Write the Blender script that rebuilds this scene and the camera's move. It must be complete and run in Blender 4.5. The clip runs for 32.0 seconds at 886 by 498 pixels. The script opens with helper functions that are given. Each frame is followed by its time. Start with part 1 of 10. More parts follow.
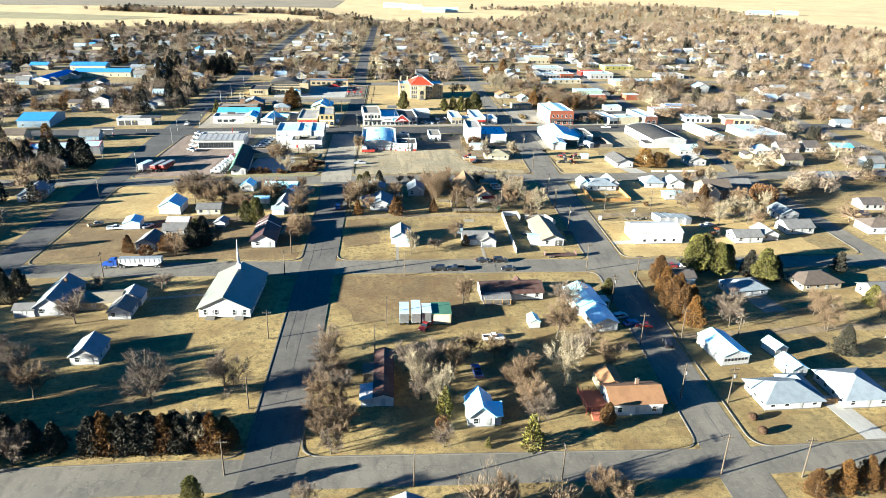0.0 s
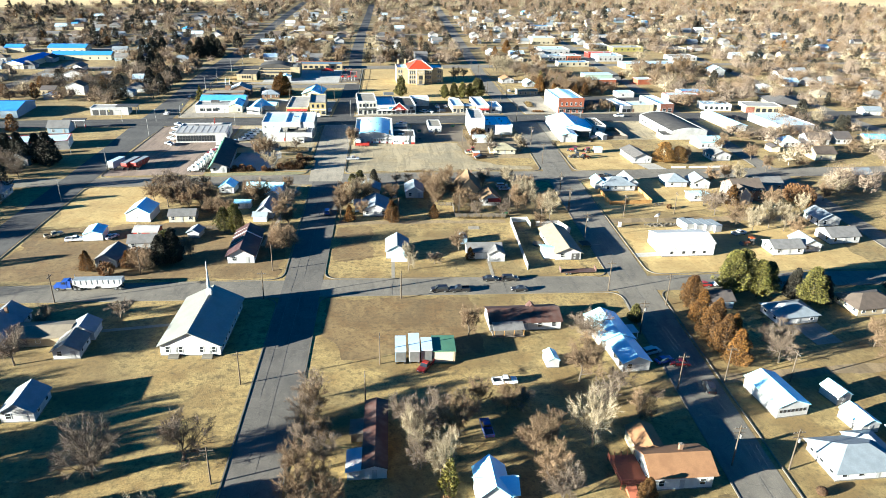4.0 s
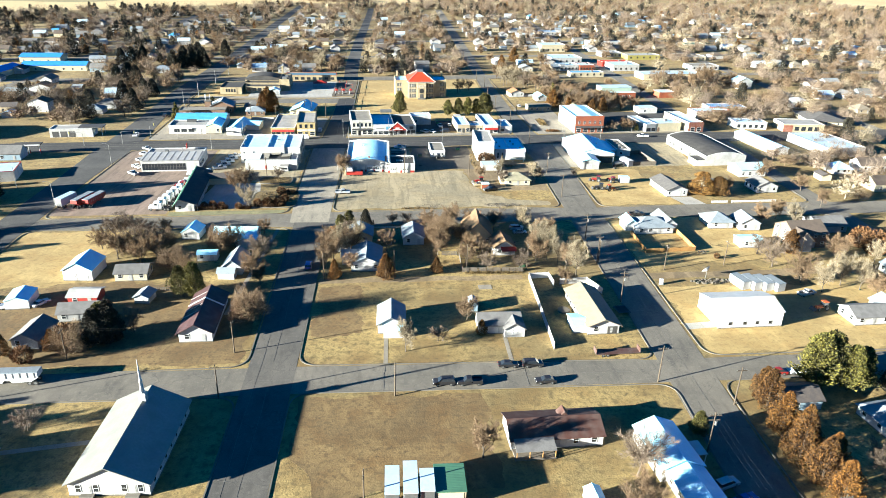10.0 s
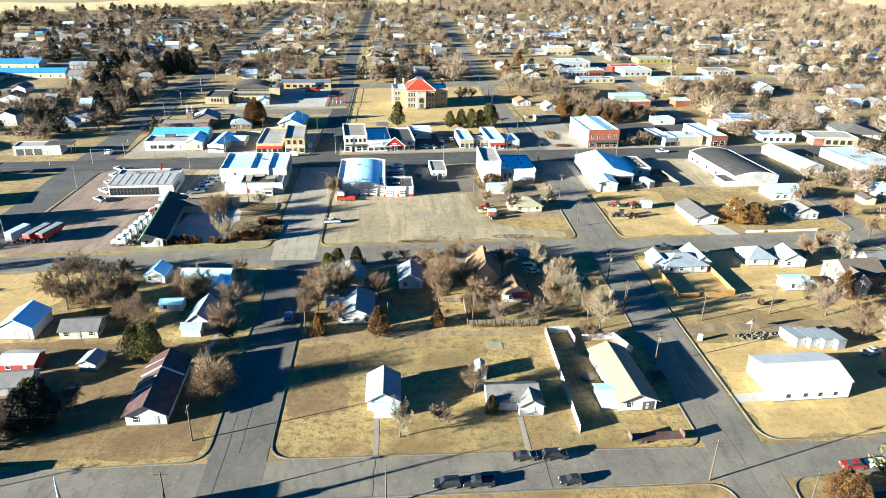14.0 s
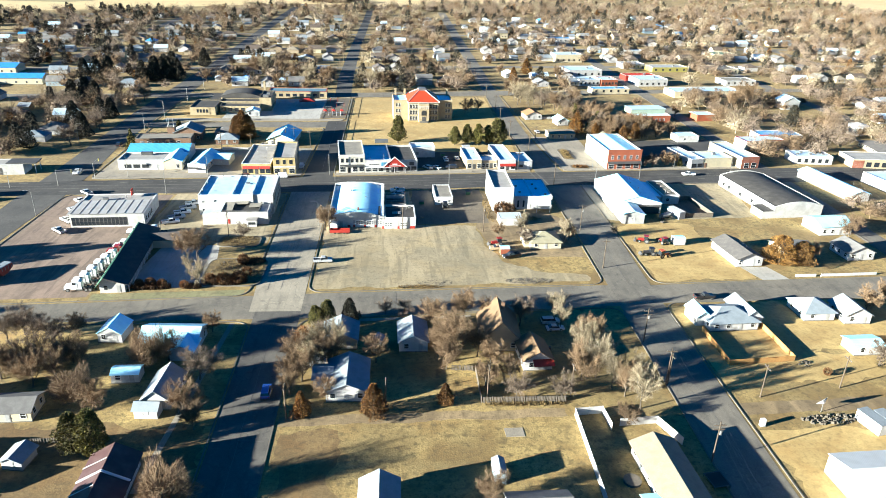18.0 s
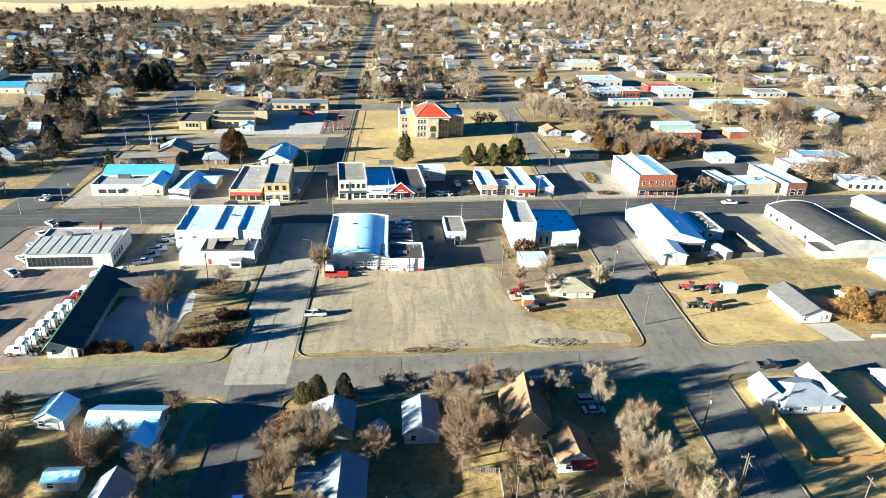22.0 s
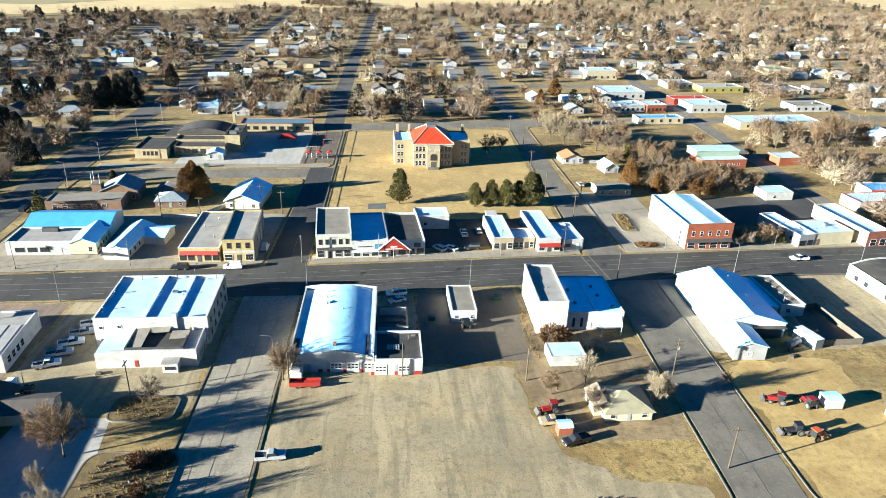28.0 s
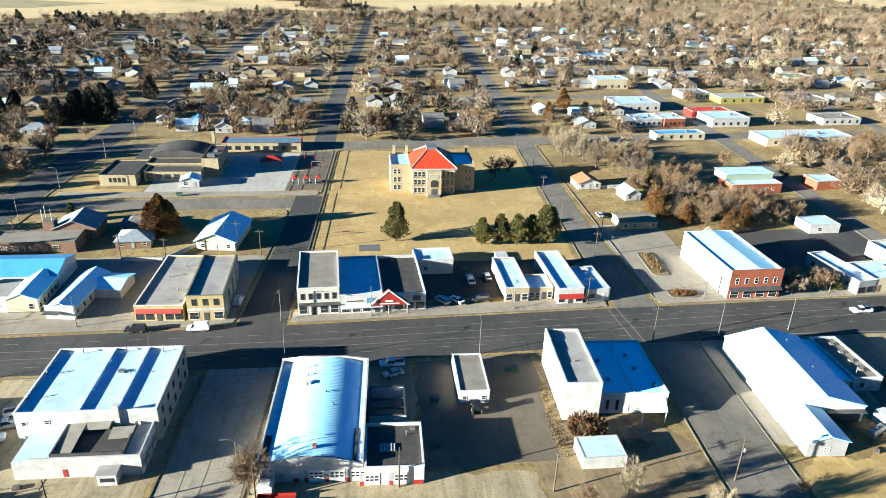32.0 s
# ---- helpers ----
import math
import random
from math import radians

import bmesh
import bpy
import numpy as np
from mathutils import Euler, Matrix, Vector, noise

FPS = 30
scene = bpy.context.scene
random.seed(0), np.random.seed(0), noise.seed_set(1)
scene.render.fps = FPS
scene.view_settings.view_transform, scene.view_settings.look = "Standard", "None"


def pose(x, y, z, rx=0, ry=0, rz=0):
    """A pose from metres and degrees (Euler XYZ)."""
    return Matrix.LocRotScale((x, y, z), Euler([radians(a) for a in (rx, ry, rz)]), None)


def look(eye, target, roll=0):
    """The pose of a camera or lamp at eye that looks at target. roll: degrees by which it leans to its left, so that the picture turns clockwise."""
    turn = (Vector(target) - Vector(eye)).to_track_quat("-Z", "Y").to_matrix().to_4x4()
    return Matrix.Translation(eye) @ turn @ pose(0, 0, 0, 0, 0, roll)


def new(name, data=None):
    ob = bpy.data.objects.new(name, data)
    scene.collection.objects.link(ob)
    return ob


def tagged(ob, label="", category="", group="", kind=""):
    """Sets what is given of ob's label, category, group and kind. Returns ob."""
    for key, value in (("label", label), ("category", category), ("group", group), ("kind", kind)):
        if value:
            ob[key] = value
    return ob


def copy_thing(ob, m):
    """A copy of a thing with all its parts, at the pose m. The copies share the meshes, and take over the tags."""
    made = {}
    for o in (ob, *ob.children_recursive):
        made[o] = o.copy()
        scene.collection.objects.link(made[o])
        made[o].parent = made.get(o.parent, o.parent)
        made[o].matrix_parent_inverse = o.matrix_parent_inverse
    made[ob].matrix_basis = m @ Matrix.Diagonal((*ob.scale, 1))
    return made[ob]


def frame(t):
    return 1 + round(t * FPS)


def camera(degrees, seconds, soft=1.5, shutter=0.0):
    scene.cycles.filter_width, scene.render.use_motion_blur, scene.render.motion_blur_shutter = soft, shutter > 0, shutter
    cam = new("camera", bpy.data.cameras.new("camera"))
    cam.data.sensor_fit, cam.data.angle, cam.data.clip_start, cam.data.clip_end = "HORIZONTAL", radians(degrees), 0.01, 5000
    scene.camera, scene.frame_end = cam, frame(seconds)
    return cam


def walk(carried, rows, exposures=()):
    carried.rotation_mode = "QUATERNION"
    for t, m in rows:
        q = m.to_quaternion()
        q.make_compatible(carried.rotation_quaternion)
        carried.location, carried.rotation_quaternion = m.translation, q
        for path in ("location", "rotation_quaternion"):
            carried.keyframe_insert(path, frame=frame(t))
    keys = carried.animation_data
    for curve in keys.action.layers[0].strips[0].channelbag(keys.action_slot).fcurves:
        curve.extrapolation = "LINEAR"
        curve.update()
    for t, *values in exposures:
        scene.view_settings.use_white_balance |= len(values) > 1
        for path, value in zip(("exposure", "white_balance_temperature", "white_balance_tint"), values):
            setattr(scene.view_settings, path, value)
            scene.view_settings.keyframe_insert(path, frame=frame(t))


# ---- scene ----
cam = camera(65.4, 32.0, soft=0.5)

# seconds, eye, target, roll
PATH = [
    (0, (18.527, -213.407, 90.518), (18.674, -211.564, 89.757), 1.7),
    (1, (18.832, -206.021, 90.454), (18.98, -204.177, 89.693), 1.7),
    (1.5, (18.983, -202.287, 90.415), (19.131, -200.443, 89.655), 1.65),
    (2, (19.133, -198.531, 90.365), (19.282, -196.690, 89.598), 1.65),
    (2.5, (19.285, -194.767, 90.299), (19.434, -192.934, 89.512), 1.6),
    (4.5, (20.004, -179.764, 89.922), (20.153, -177.945, 89.104), 1.7),
    (6, (20.666, -168.589, 89.701), (20.813, -166.769, 88.885), 1.7),
    (7.5, (21.003, -157.487, 89.384), (21.15, -155.666, 88.571), 1.7),
    (9, (21.599, -146.212, 89.139), (21.746, -144.39, 88.327), 1.6),
    (10.5, (22.457, -134.653, 89.144), (22.599, -132.832, 88.33), 1.6),
    (12, (23.238, -122.97, 89.125), (23.378, -121.15, 88.308), 1.5),
    (13, (23.74, -115.054, 89.142), (23.881, -113.234, 88.324), 1.5),
    (14.5, (24.096, -103.059, 89.247), (24.236, -101.239, 88.43), 1.5),
    (16.5, (24.089, -86.964, 89.308), (24.231, -85.145, 88.49), 1.8),
    (18, (23.855, -74.61, 89.022), (23.999, -72.79, 88.205), 2.0),
    (19, (23.725, -66.31, 88.893), (23.868, -64.488, 88.08), 2.0),
    (20.5, (23.911, -54.009, 88.546), (24.039, -52.186, 87.733), 2.2),
    (22, (23.924, -41.294, 88.205), (24.052, -39.471, 87.392), 2.2),
    (23, (24.121, -32.799, 87.991), (24.249, -30.976, 87.177), 2.3),
    (24.5, (24.953, -19.651, 87.785), (25.078, -17.829, 86.969), 2.1),
    (25.5, (25.393, -10.409, 87.73), (25.517, -8.588, 86.913), 2.1),
    (27.5, (25.96, 8.723, 87.691), (26.086, 10.543, 86.872), 2.1),
    (28, (26.025, 13.373, 87.684), (26.152, 15.192, 86.863), 2.1),
    (29, (26.11, 22.52, 87.684), (26.24, 24.339, 86.862), 2.2),
    (30, (26.235, 31.201, 87.689), (26.366, 33.02, 86.866), 2.2),
    (31, (26.304, 39.249, 87.678), (26.436, 41.068, 86.856), 2.1),
    (32, (26.458, 46.685, 87.666), (26.59, 48.504, 86.846), 2.0),
]
walk(cam, [(t, look(eye, aim, roll)) for t, eye, aim, roll in PATH], [(0, 2.80), (20, 2.74), (25, 2.69), (28, 2.56), (32, 2.48)])

# ---- light ----
SUN_TURN = 18.0      # shadows run this many degrees north of +x
SUN_HEIGHT = 11.5
world = bpy.data.worlds.new("sky")
scene.world = world
world.use_nodes = True
wn = world.node_tree
sky = wn.nodes.new("ShaderNodeTexSky")
sky.sky_type, sky.sun_disc = "NISHITA", False
sky.sun_elevation, sky.sun_rotation = radians(SUN_HEIGHT), radians(270 - SUN_TURN)
sky.air_density, sky.dust_density, sky.ozone_density = 1.0, 0.3, 2.5
deep = wn.nodes.new("ShaderNodeHueSaturation")
deep.inputs["Saturation"].default_value = 1.1
wn.links.new(sky.outputs[0], deep.inputs["Color"])
tint = wn.nodes.new("ShaderNodeMix")
tint.data_type, tint.blend_type = "RGBA", "MULTIPLY"
tint.inputs[0].default_value, tint.inputs[7].default_value = 1.0, (0.02, 3.5, 6.6, 1)
wn.links.new(deep.outputs[0], tint.inputs[6])
wn.links.new(tint.outputs[2], wn.nodes["Background"].inputs[0])
wn.nodes["Background"].inputs[1].default_value = 0.0041
sun = new("sun", bpy.data.lights.new("sun", "SUN"))
sun.data.energy, sun.data.angle, sun.data.color = 5.0, radians(0.5), (0.945, 0.965, 0.87)
sun.matrix_world = look((-math.cos(radians(SUN_TURN)) * 500, -math.sin(radians(SUN_TURN)) * 500, 500 * math.tan(radians(SUN_HEIGHT))), (0, 0, 0))
scene.view_settings.exposure = 2.9

# ---- materials ----
MATS = {}


def shader(name, rough=0.8, metal=0.0):
    m = bpy.data.materials.new(name)
    m.use_nodes = True
    b = m.node_tree.nodes["Principled BSDF"]
    b.inputs["Roughness"].default_value, b.inputs["Metallic"].default_value = rough, metal
    MATS[name] = m
    return m, m.node_tree, b


def mixed(nt, fac, a, b, kind="MIX"):
    n = nt.nodes.new("ShaderNodeMix")
    n.data_type, n.blend_type = "RGBA", kind
    for sock, v in ((n.inputs[0], fac), (n.inputs[6], a), (n.inputs[7], b)):
        if isinstance(v, bpy.types.NodeSocket):
            nt.links.new(v, sock)
        else:
            sock.default_value = (*v, 1) if isinstance(v, tuple) else v
    return n.outputs[2]


def noisy(nt, scale, lo=0.4, hi=0.6, detail=4.0, stretch=None, warp=0.0):
    tc = nt.nodes.new("ShaderNodeTexCoord")
    out = tc.outputs["Object"]
    if stretch:
        mp = nt.nodes.new("ShaderNodeMapping")
        mp.inputs["Scale"].default_value = stretch
        nt.links.new(out, mp.inputs[0])
        out = mp.outputs[0]
    n = nt.nodes.new("ShaderNodeTexNoise")
    n.inputs["Scale"].default_value, n.inputs["Detail"].default_value, n.inputs["Distortion"].default_value = scale, detail, warp
    nt.links.new(out, n.inputs["Vector"])
    r = nt.nodes.new("ShaderNodeMapRange")
    r.inputs[1].default_value, r.inputs[2].default_value = lo, hi
    nt.links.new(n.outputs[0], r.inputs[0])
    return r.outputs[0]


def bumped(nt, b, height, strength, dist=0.02):
    n = nt.nodes.new("ShaderNodeBump")
    n.inputs["Strength"].default_value, n.inputs["Distance"].default_value = strength, dist
    nt.links.new(height, n.inputs["Height"])
    nt.links.new(n.outputs[0], b.inputs["Normal"])


def surface(name, base, alt, rough=0.85, metal=0.0, big=0.4, fine=6.0, bump=0.3, vary=0.0):
    """A weathered surface: two colours mixed by broad stains and fine grain, each object a little lighter or darker."""
    m, nt, b = shader(name, rough, metal)
    c = mixed(nt, noisy(nt, big, 0.42, 0.66), base, alt)
    grain = noisy(nt, fine, 0.3, 0.7)
    dark = tuple(v * 0.72 for v in base)
    c = mixed(nt, grain, c, mixed(nt, 0.55, c, dark))
    if vary:
        oi = nt.nodes.new("ShaderNodeObjectInfo")
        r = nt.nodes.new("ShaderNodeMapRange")
        r.inputs[3].default_value, r.inputs[4].default_value = 1 - vary, 1 + vary
        nt.links.new(oi.outputs["Random"], r.inputs[0])
        hs = nt.nodes.new("ShaderNodeHueSaturation")
        nt.links.new(r.outputs[0], hs.inputs["Value"])
        nt.links.new(c, hs.inputs["Color"])
        c = hs.outputs[0]
    nt.links.new(c, b.inputs["Base Color"])
    if bump:
        bumped(nt, b, grain, bump)
    return m


def ribbed(name, base, alt, pitch=0.4, axis=0, rough=0.45, metal=0.0, strength=0.5):
    """Sheet metal or laid courses: fine parallel ribs along one direction, with faint stains."""
    m, nt, b = shader(name, rough, metal)
    tc = nt.nodes.new("ShaderNodeTexCoord")
    w = nt.nodes.new("ShaderNodeTexWave")
    w.bands_direction = "XYZ"[axis]
    w.inputs["Scale"].default_value = 0.314 / pitch
    nt.links.new(tc.outputs["Object"], w.inputs["Vector"])
    c = mixed(nt, noisy(nt, 0.35, 0.45, 0.7), base, alt)
    c = mixed(nt, noisy(nt, 5.0, 0.4, 0.75), c, mixed(nt, 0.6, c, alt))
    nt.links.new(c, b.inputs["Base Color"])
    bumped(nt, b, w.outputs[1], strength, 0.03)
    return m


def lawn(name, straw, olive, bare, scale=1.0, rough=1.0, drag=0.0):
    """Grass or loose ground: broad drifts of three colours, worn streaks, and grain."""
    m, nt, b = shader(name, 0.95)
    c = mixed(nt, noisy(nt, 0.03 * scale, 0.40, 0.60, 5), straw, olive)
    c = mixed(nt, noisy(nt, 0.11 * scale, 0.48, 0.66, 7), c, bare)
    c = mixed(nt, noisy(nt, 0.45 * scale, 0.52, 0.70, 8), c, mixed(nt, 0.75 * rough, c, tuple(v * 0.5 for v in olive)))
    streak = noisy(nt, 0.33 * scale, 0.42, 0.72, 8, (0.3, 1.4, 1.0))
    c = mixed(nt, streak, c, mixed(nt, 0.45 * rough, c, tuple(v * 0.62 for v in bare)))
    pale = noisy(nt, 0.22 * scale, 0.54, 0.74, 8, (1.3, 0.5, 1.0))
    c = mixed(nt, pale, c, mixed(nt, 0.5, c, tuple(min(0.85, v * 1.3) for v in straw)))
    worn = noisy(nt, 0.055 * scale, 0.50, 0.62, 9)
    c = mixed(nt, worn, c, mixed(nt, 0.5 * rough, c, tuple(v * 0.55 for v in bare)))
    clump = noisy(nt, 0.9, 0.50, 0.64, 10)
    c = mixed(nt, clump, c, mixed(nt, 0.35 * rough, c, tuple(v * 0.45 for v in olive)))
    if drag:
        c = mixed(nt, noisy(nt, 0.16, 0.50, 0.60, 8, (1.0, 0.22, 1.0), 1.2), c, mixed(nt, 0.75 * drag, c, tuple(min(0.6, v * 1.45) for v in straw)))
        c = mixed(nt, noisy(nt, 0.42, 0.54, 0.62, 9, (1.1, 0.14, 1.0), 0.8), c, mixed(nt, 0.7 * drag, c, tuple(v * 0.5 for v in olive)))
        c = mixed(nt, noisy(nt, 0.05, 0.52, 0.60, 9, None, 1.5), c, mixed(nt, 0.6 * drag, c, tuple(v * 0.72 for v in bare)))
    speck = noisy(nt, 1.5, 0.58, 0.66, 12)
    c = mixed(nt, speck, c, mixed(nt, 0.5 * rough, c, tuple(v * 0.4 for v in olive)))
    fine = noisy(nt, 2.6, 0.36, 0.66, 10)
    c = mixed(nt, fine, c, mixed(nt, 0.35 * rough, c, tuple(v * 0.55 for v in olive)))
    nt.links.new(c, b.inputs["Base Color"])
    bumped(nt, b, fine, 0.35 * rough, 0.04)
    return m


def paving(name, base, worn, seam, crack=0.12, rough=0.85, slab=0.0):
    """Road surface with worn patches, dark sealed cracks and, where it is concrete, slab joints."""
    m, nt, b = shader(name, rough)
    c = mixed(nt, noisy(nt, 0.07, 0.4, 0.64, 6), base, worn)
    c = mixed(nt, noisy(nt, 0.6, 0.5, 0.75, 8, (1, 0.25, 1)), c, mixed(nt, 0.45, c, seam))
    tc = nt.nodes.new("ShaderNodeTexCoord")
    v = nt.nodes.new("ShaderNodeTexVoronoi")
    v.feature = "DISTANCE_TO_EDGE"
    v.inputs["Scale"].default_value = crack
    mp = nt.nodes.new("ShaderNodeVectorMath")
    nz = nt.nodes.new("ShaderNodeTexNoise")
    nz.inputs["Scale"].default_value = 0.3
    nt.links.new(tc.outputs["Object"], nz.inputs["Vector"])
    sc = nt.nodes.new("ShaderNodeVectorMath")
    sc.operation = "SCALE"
    sc.inputs["Scale"].default_value = 6.0
    nt.links.new(nz.outputs["Color"], sc.inputs[0])
    nt.links.new(tc.outputs["Object"], mp.inputs[0])
    nt.links.new(sc.outputs[0], mp.inputs[1])
    nt.links.new(mp.outputs[0], v.inputs["Vector"])
    r = nt.nodes.new("ShaderNodeMapRange")
    r.inputs[1].default_value, r.inputs[2].default_value = 0.004, 0.014
    r.inputs[3].default_value, r.inputs[4].default_value = 0.38, 0.0
    nt.links.new(v.outputs["Distance"], r.inputs[0])
    c = mixed(nt, r.outputs[0], c, seam)
    if slab:
        br = nt.nodes.new("ShaderNodeTexBrick")
        br.offset = 0.0
        br.inputs["Scale"].default_value = 1.0
        br.inputs["Brick Width"].default_value, br.inputs["Row Height"].default_value = slab, slab
        br.inputs["Mortar Size"].default_value = 0.04
        br.inputs["Color1"].default_value = br.inputs["Color2"].default_value = (1, 1, 1, 1)
        br.inputs["Mortar"].default_value = (0.35, 0.34, 0.32, 1)
        nt.links.new(tc.outputs["Object"], br.inputs["Vector"])
        c = mixed(nt, 0.4, c, br.outputs[0], "MULTIPLY")
    c = mixed(nt, noisy(nt, 0.2, 0.5, 0.72, 9), c, mixed(nt, 0.3, c, seam))
    c = mixed(nt, noisy(nt, 1.1, 0.55, 0.7, 9), c, mixed(nt, 0.3, c, tuple(min(0.8, v * 1.5) for v in worn)))
    fine = noisy(nt, 5.0, 0.3, 0.7, 8)
    c = mixed(nt, fine, c, mixed(nt, 0.4, c, seam))
    nt.links.new(c, b.inputs["Base Color"])
    bumped(nt, b, fine, 0.3, 0.02)
    return m


def masonry(name, c1, c2, mortar, rough=0.9):
    m, nt, b = shader(name, rough)
    tc = nt.nodes.new("ShaderNodeTexCoord")
    mp = nt.nodes.new("ShaderNodeMapping")
    mp.inputs["Rotation"].default_value = (radians(90), 0, 0)
    br = nt.nodes.new("ShaderNodeTexBrick")
    br.inputs["Scale"].default_value = 1.0
    br.inputs["Brick Width"].default_value, br.inputs["Row Height"].default_value = 0.24, 0.08
    br.inputs["Mortar Size"].default_value = 0.01
    for k, v in (("Color1", c1), ("Color2", c2), ("Mortar", mortar)):
        br.inputs[k].default_value = (*v, 1)
    nt.links.new(tc.outputs["Object"], mp.inputs[0])
    nt.links.new(mp.outputs[0], br.inputs["Vector"])
    c = mixed(nt, noisy(nt, 0.5, 0.45, 0.7), br.outputs[0], tuple(v * 0.7 for v in c1))
    nt.links.new(c, b.inputs["Base Color"])
    bumped(nt, b, br.outputs[1], 0.2)
    return m


def leafy(name, base, alt, vary=0.3):
    m, nt, b = shader(name, 0.9)
    g = nt.nodes.new("ShaderNodeNewGeometry")
    oi = nt.nodes.new("ShaderNodeObjectInfo")
    c = mixed(nt, g.outputs["Random Per Island"], base, alt)
    r = nt.nodes.new("ShaderNodeMapRange")
    r.inputs[3].default_value, r.inputs[4].default_value = 1 - vary, 1 + vary
    nt.links.new(oi.outputs["Random"], r.inputs[0])
    hs = nt.nodes.new("ShaderNodeHueSaturation")
    nt.links.new(r.outputs[0], hs.inputs["Value"])
    nt.links.new(c, hs.inputs["Color"])
    nt.links.new(hs.outputs[0], b.inputs["Base Color"])
    return m


lawn("dry_grass", (0.405, 0.285, 0.104), (0.245, 0.178, 0.072), (0.305, 0.187, 0.062), 1.0, 1.4)
lawn("mown_straw", (0.47, 0.330, 0.130), (0.375, 0.260, 0.100), (0.42, 0.270, 0.097), 1.4, 0.7)
# Rough brown grass, also laid as painted tree shade on yard and corner.
lawn("rough_shade_grass", (0.25, 0.162, 0.064), (0.155, 0.102, 0.043), (0.2, 0.115, 0.04), 1.6)
lawn("green_verge", (0.235, 0.224, 0.112), (0.19, 0.185, 0.09), (0.28, 0.235, 0.123))
lawn("field_straw", (0.576, 0.432, 0.216), (0.547, 0.403, 0.194), (0.504, 0.367, 0.173), 0.1, 0.5)
lawn("field_brown", (0.245, 0.194, 0.122), (0.216, 0.173, 0.112), (0.266, 0.209, 0.13), 0.1)
lawn("field_olive", (0.302, 0.259, 0.122), (0.274, 0.23, 0.108), (0.331, 0.274, 0.13), 0.1)
lawn("gravel_lot", (0.335, 0.268, 0.162), (0.255, 0.214, 0.136), (0.39, 0.298, 0.162), 0.9, 0.8, 0.55)
lawn("red_gravel", (0.215, 0.15, 0.112), (0.175, 0.128, 0.10), (0.24, 0.172, 0.125), 1.0, 0.5, 0.7)
lawn("dirt", (0.285, 0.203, 0.108), (0.215, 0.155, 0.087), (0.225, 0.155, 0.076), 1.0, 1.0, 0.5)
lawn("garden_bed", (0.24, 0.165, 0.062), (0.16, 0.11, 0.042), (0.12, 0.08, 0.034), 4.0)
paving("asphalt", (0.040, 0.038, 0.036), (0.064, 0.060, 0.055), (0.016, 0.016, 0.016))
paving("avenue_asphalt", (0.066, 0.063, 0.058), (0.10, 0.094, 0.085), (0.024, 0.024, 0.023))
paving("old_asphalt", (0.155, 0.138, 0.110), (0.21, 0.184, 0.144), (0.045, 0.042, 0.038))
paving("patched_asphalt", (0.105, 0.096, 0.082), (0.148, 0.132, 0.11), (0.032, 0.030, 0.028))
paving("brown_lot", (0.115, 0.092, 0.066), (0.16, 0.126, 0.088), (0.045, 0.038, 0.03), 0.2)
paving("concrete_road", (0.30, 0.262, 0.198), (0.37, 0.32, 0.24), (0.09, 0.081, 0.068), 0.1, 0.85, 4.5)
paving("concrete_slab", (0.325, 0.28, 0.212), (0.27, 0.232, 0.177), (0.12, 0.107, 0.09), 0.2, 0.85, 2.0)
paving("pale_concrete", (0.42, 0.40, 0.36), (0.36, 0.34, 0.30), (0.20, 0.19, 0.17), 0.2, 0.85, 3.0)
surface("kerb_concrete", (0.15, 0.135, 0.11), (0.10, 0.09, 0.075), 0.9, 0, 0.3, 3.0)
surface("road_paint", (0.186, 0.174, 0.136), (0.099, 0.093, 0.081), 0.7, 0, 0.8, 6.0, 0.1)
surface("white_siding", (0.465, 0.456, 0.442), (0.353, 0.344, 0.330), 0.6, 0, 0.5, 3.0, 0.15)
surface("white_stucco", (0.465, 0.456, 0.437), (0.335, 0.326, 0.302), 0.8, 0, 0.5, 3.0, 0.2)
surface("cream_stucco", (0.533, 0.504, 0.432), (0.461, 0.432, 0.36), 0.8, 0, 0.5, 3.0, 0.2)
ribbed("sky_blue_roof", (0.075, 0.35, 0.68), (0.06, 0.29, 0.6), 0.5, 0, 0.4)
# White metal roofs; the skylight's blue on shaded slopes is put into this colour.
ribbed("skylit_white_roof", (0.42, 0.82, 0.96), (0.34, 0.70, 0.88), 0.5, 1, 0.4)
surface("cream_wall", (0.518, 0.446, 0.302), (0.446, 0.389, 0.274), 0.8, 0, 0.5, 3.0, 0.2)
surface("tan_wall", (0.36, 0.288, 0.187), (0.302, 0.238, 0.158), 0.8, 0, 0.5, 3.0, 0.2)
surface("grey_wall", (0.324, 0.324, 0.317), (0.259, 0.259, 0.252), 0.8, 0, 0.5, 3.0, 0.2)
surface("blue_wall", (0.216, 0.302, 0.36), (0.173, 0.245, 0.302), 0.7, 0, 0.5, 3.0, 0.2)
surface("stone_wall", (0.245, 0.238, 0.209), (0.173, 0.173, 0.151), 0.9, 0, 0.6, 2.0, 0.6)
masonry("red_brick", (0.238, 0.073, 0.04), (0.185, 0.056, 0.033), (0.211, 0.165, 0.132))
masonry("brown_brick", (0.198, 0.106, 0.059), (0.158, 0.079, 0.046), (0.198, 0.165, 0.132))
masonry("buff_brick", (0.363, 0.284, 0.158), (0.317, 0.238, 0.132), (0.33, 0.297, 0.231))
masonry("yellow_brick", (0.409, 0.304, 0.119), (0.363, 0.264, 0.106), (0.33, 0.297, 0.231))
surface("orange_paint", (0.286, 0.075, 0.034), (0.231, 0.061, 0.031), 0.8)
surface("red_paint", (0.34, 0.024, 0.014), (0.258, 0.02, 0.014), 0.55)
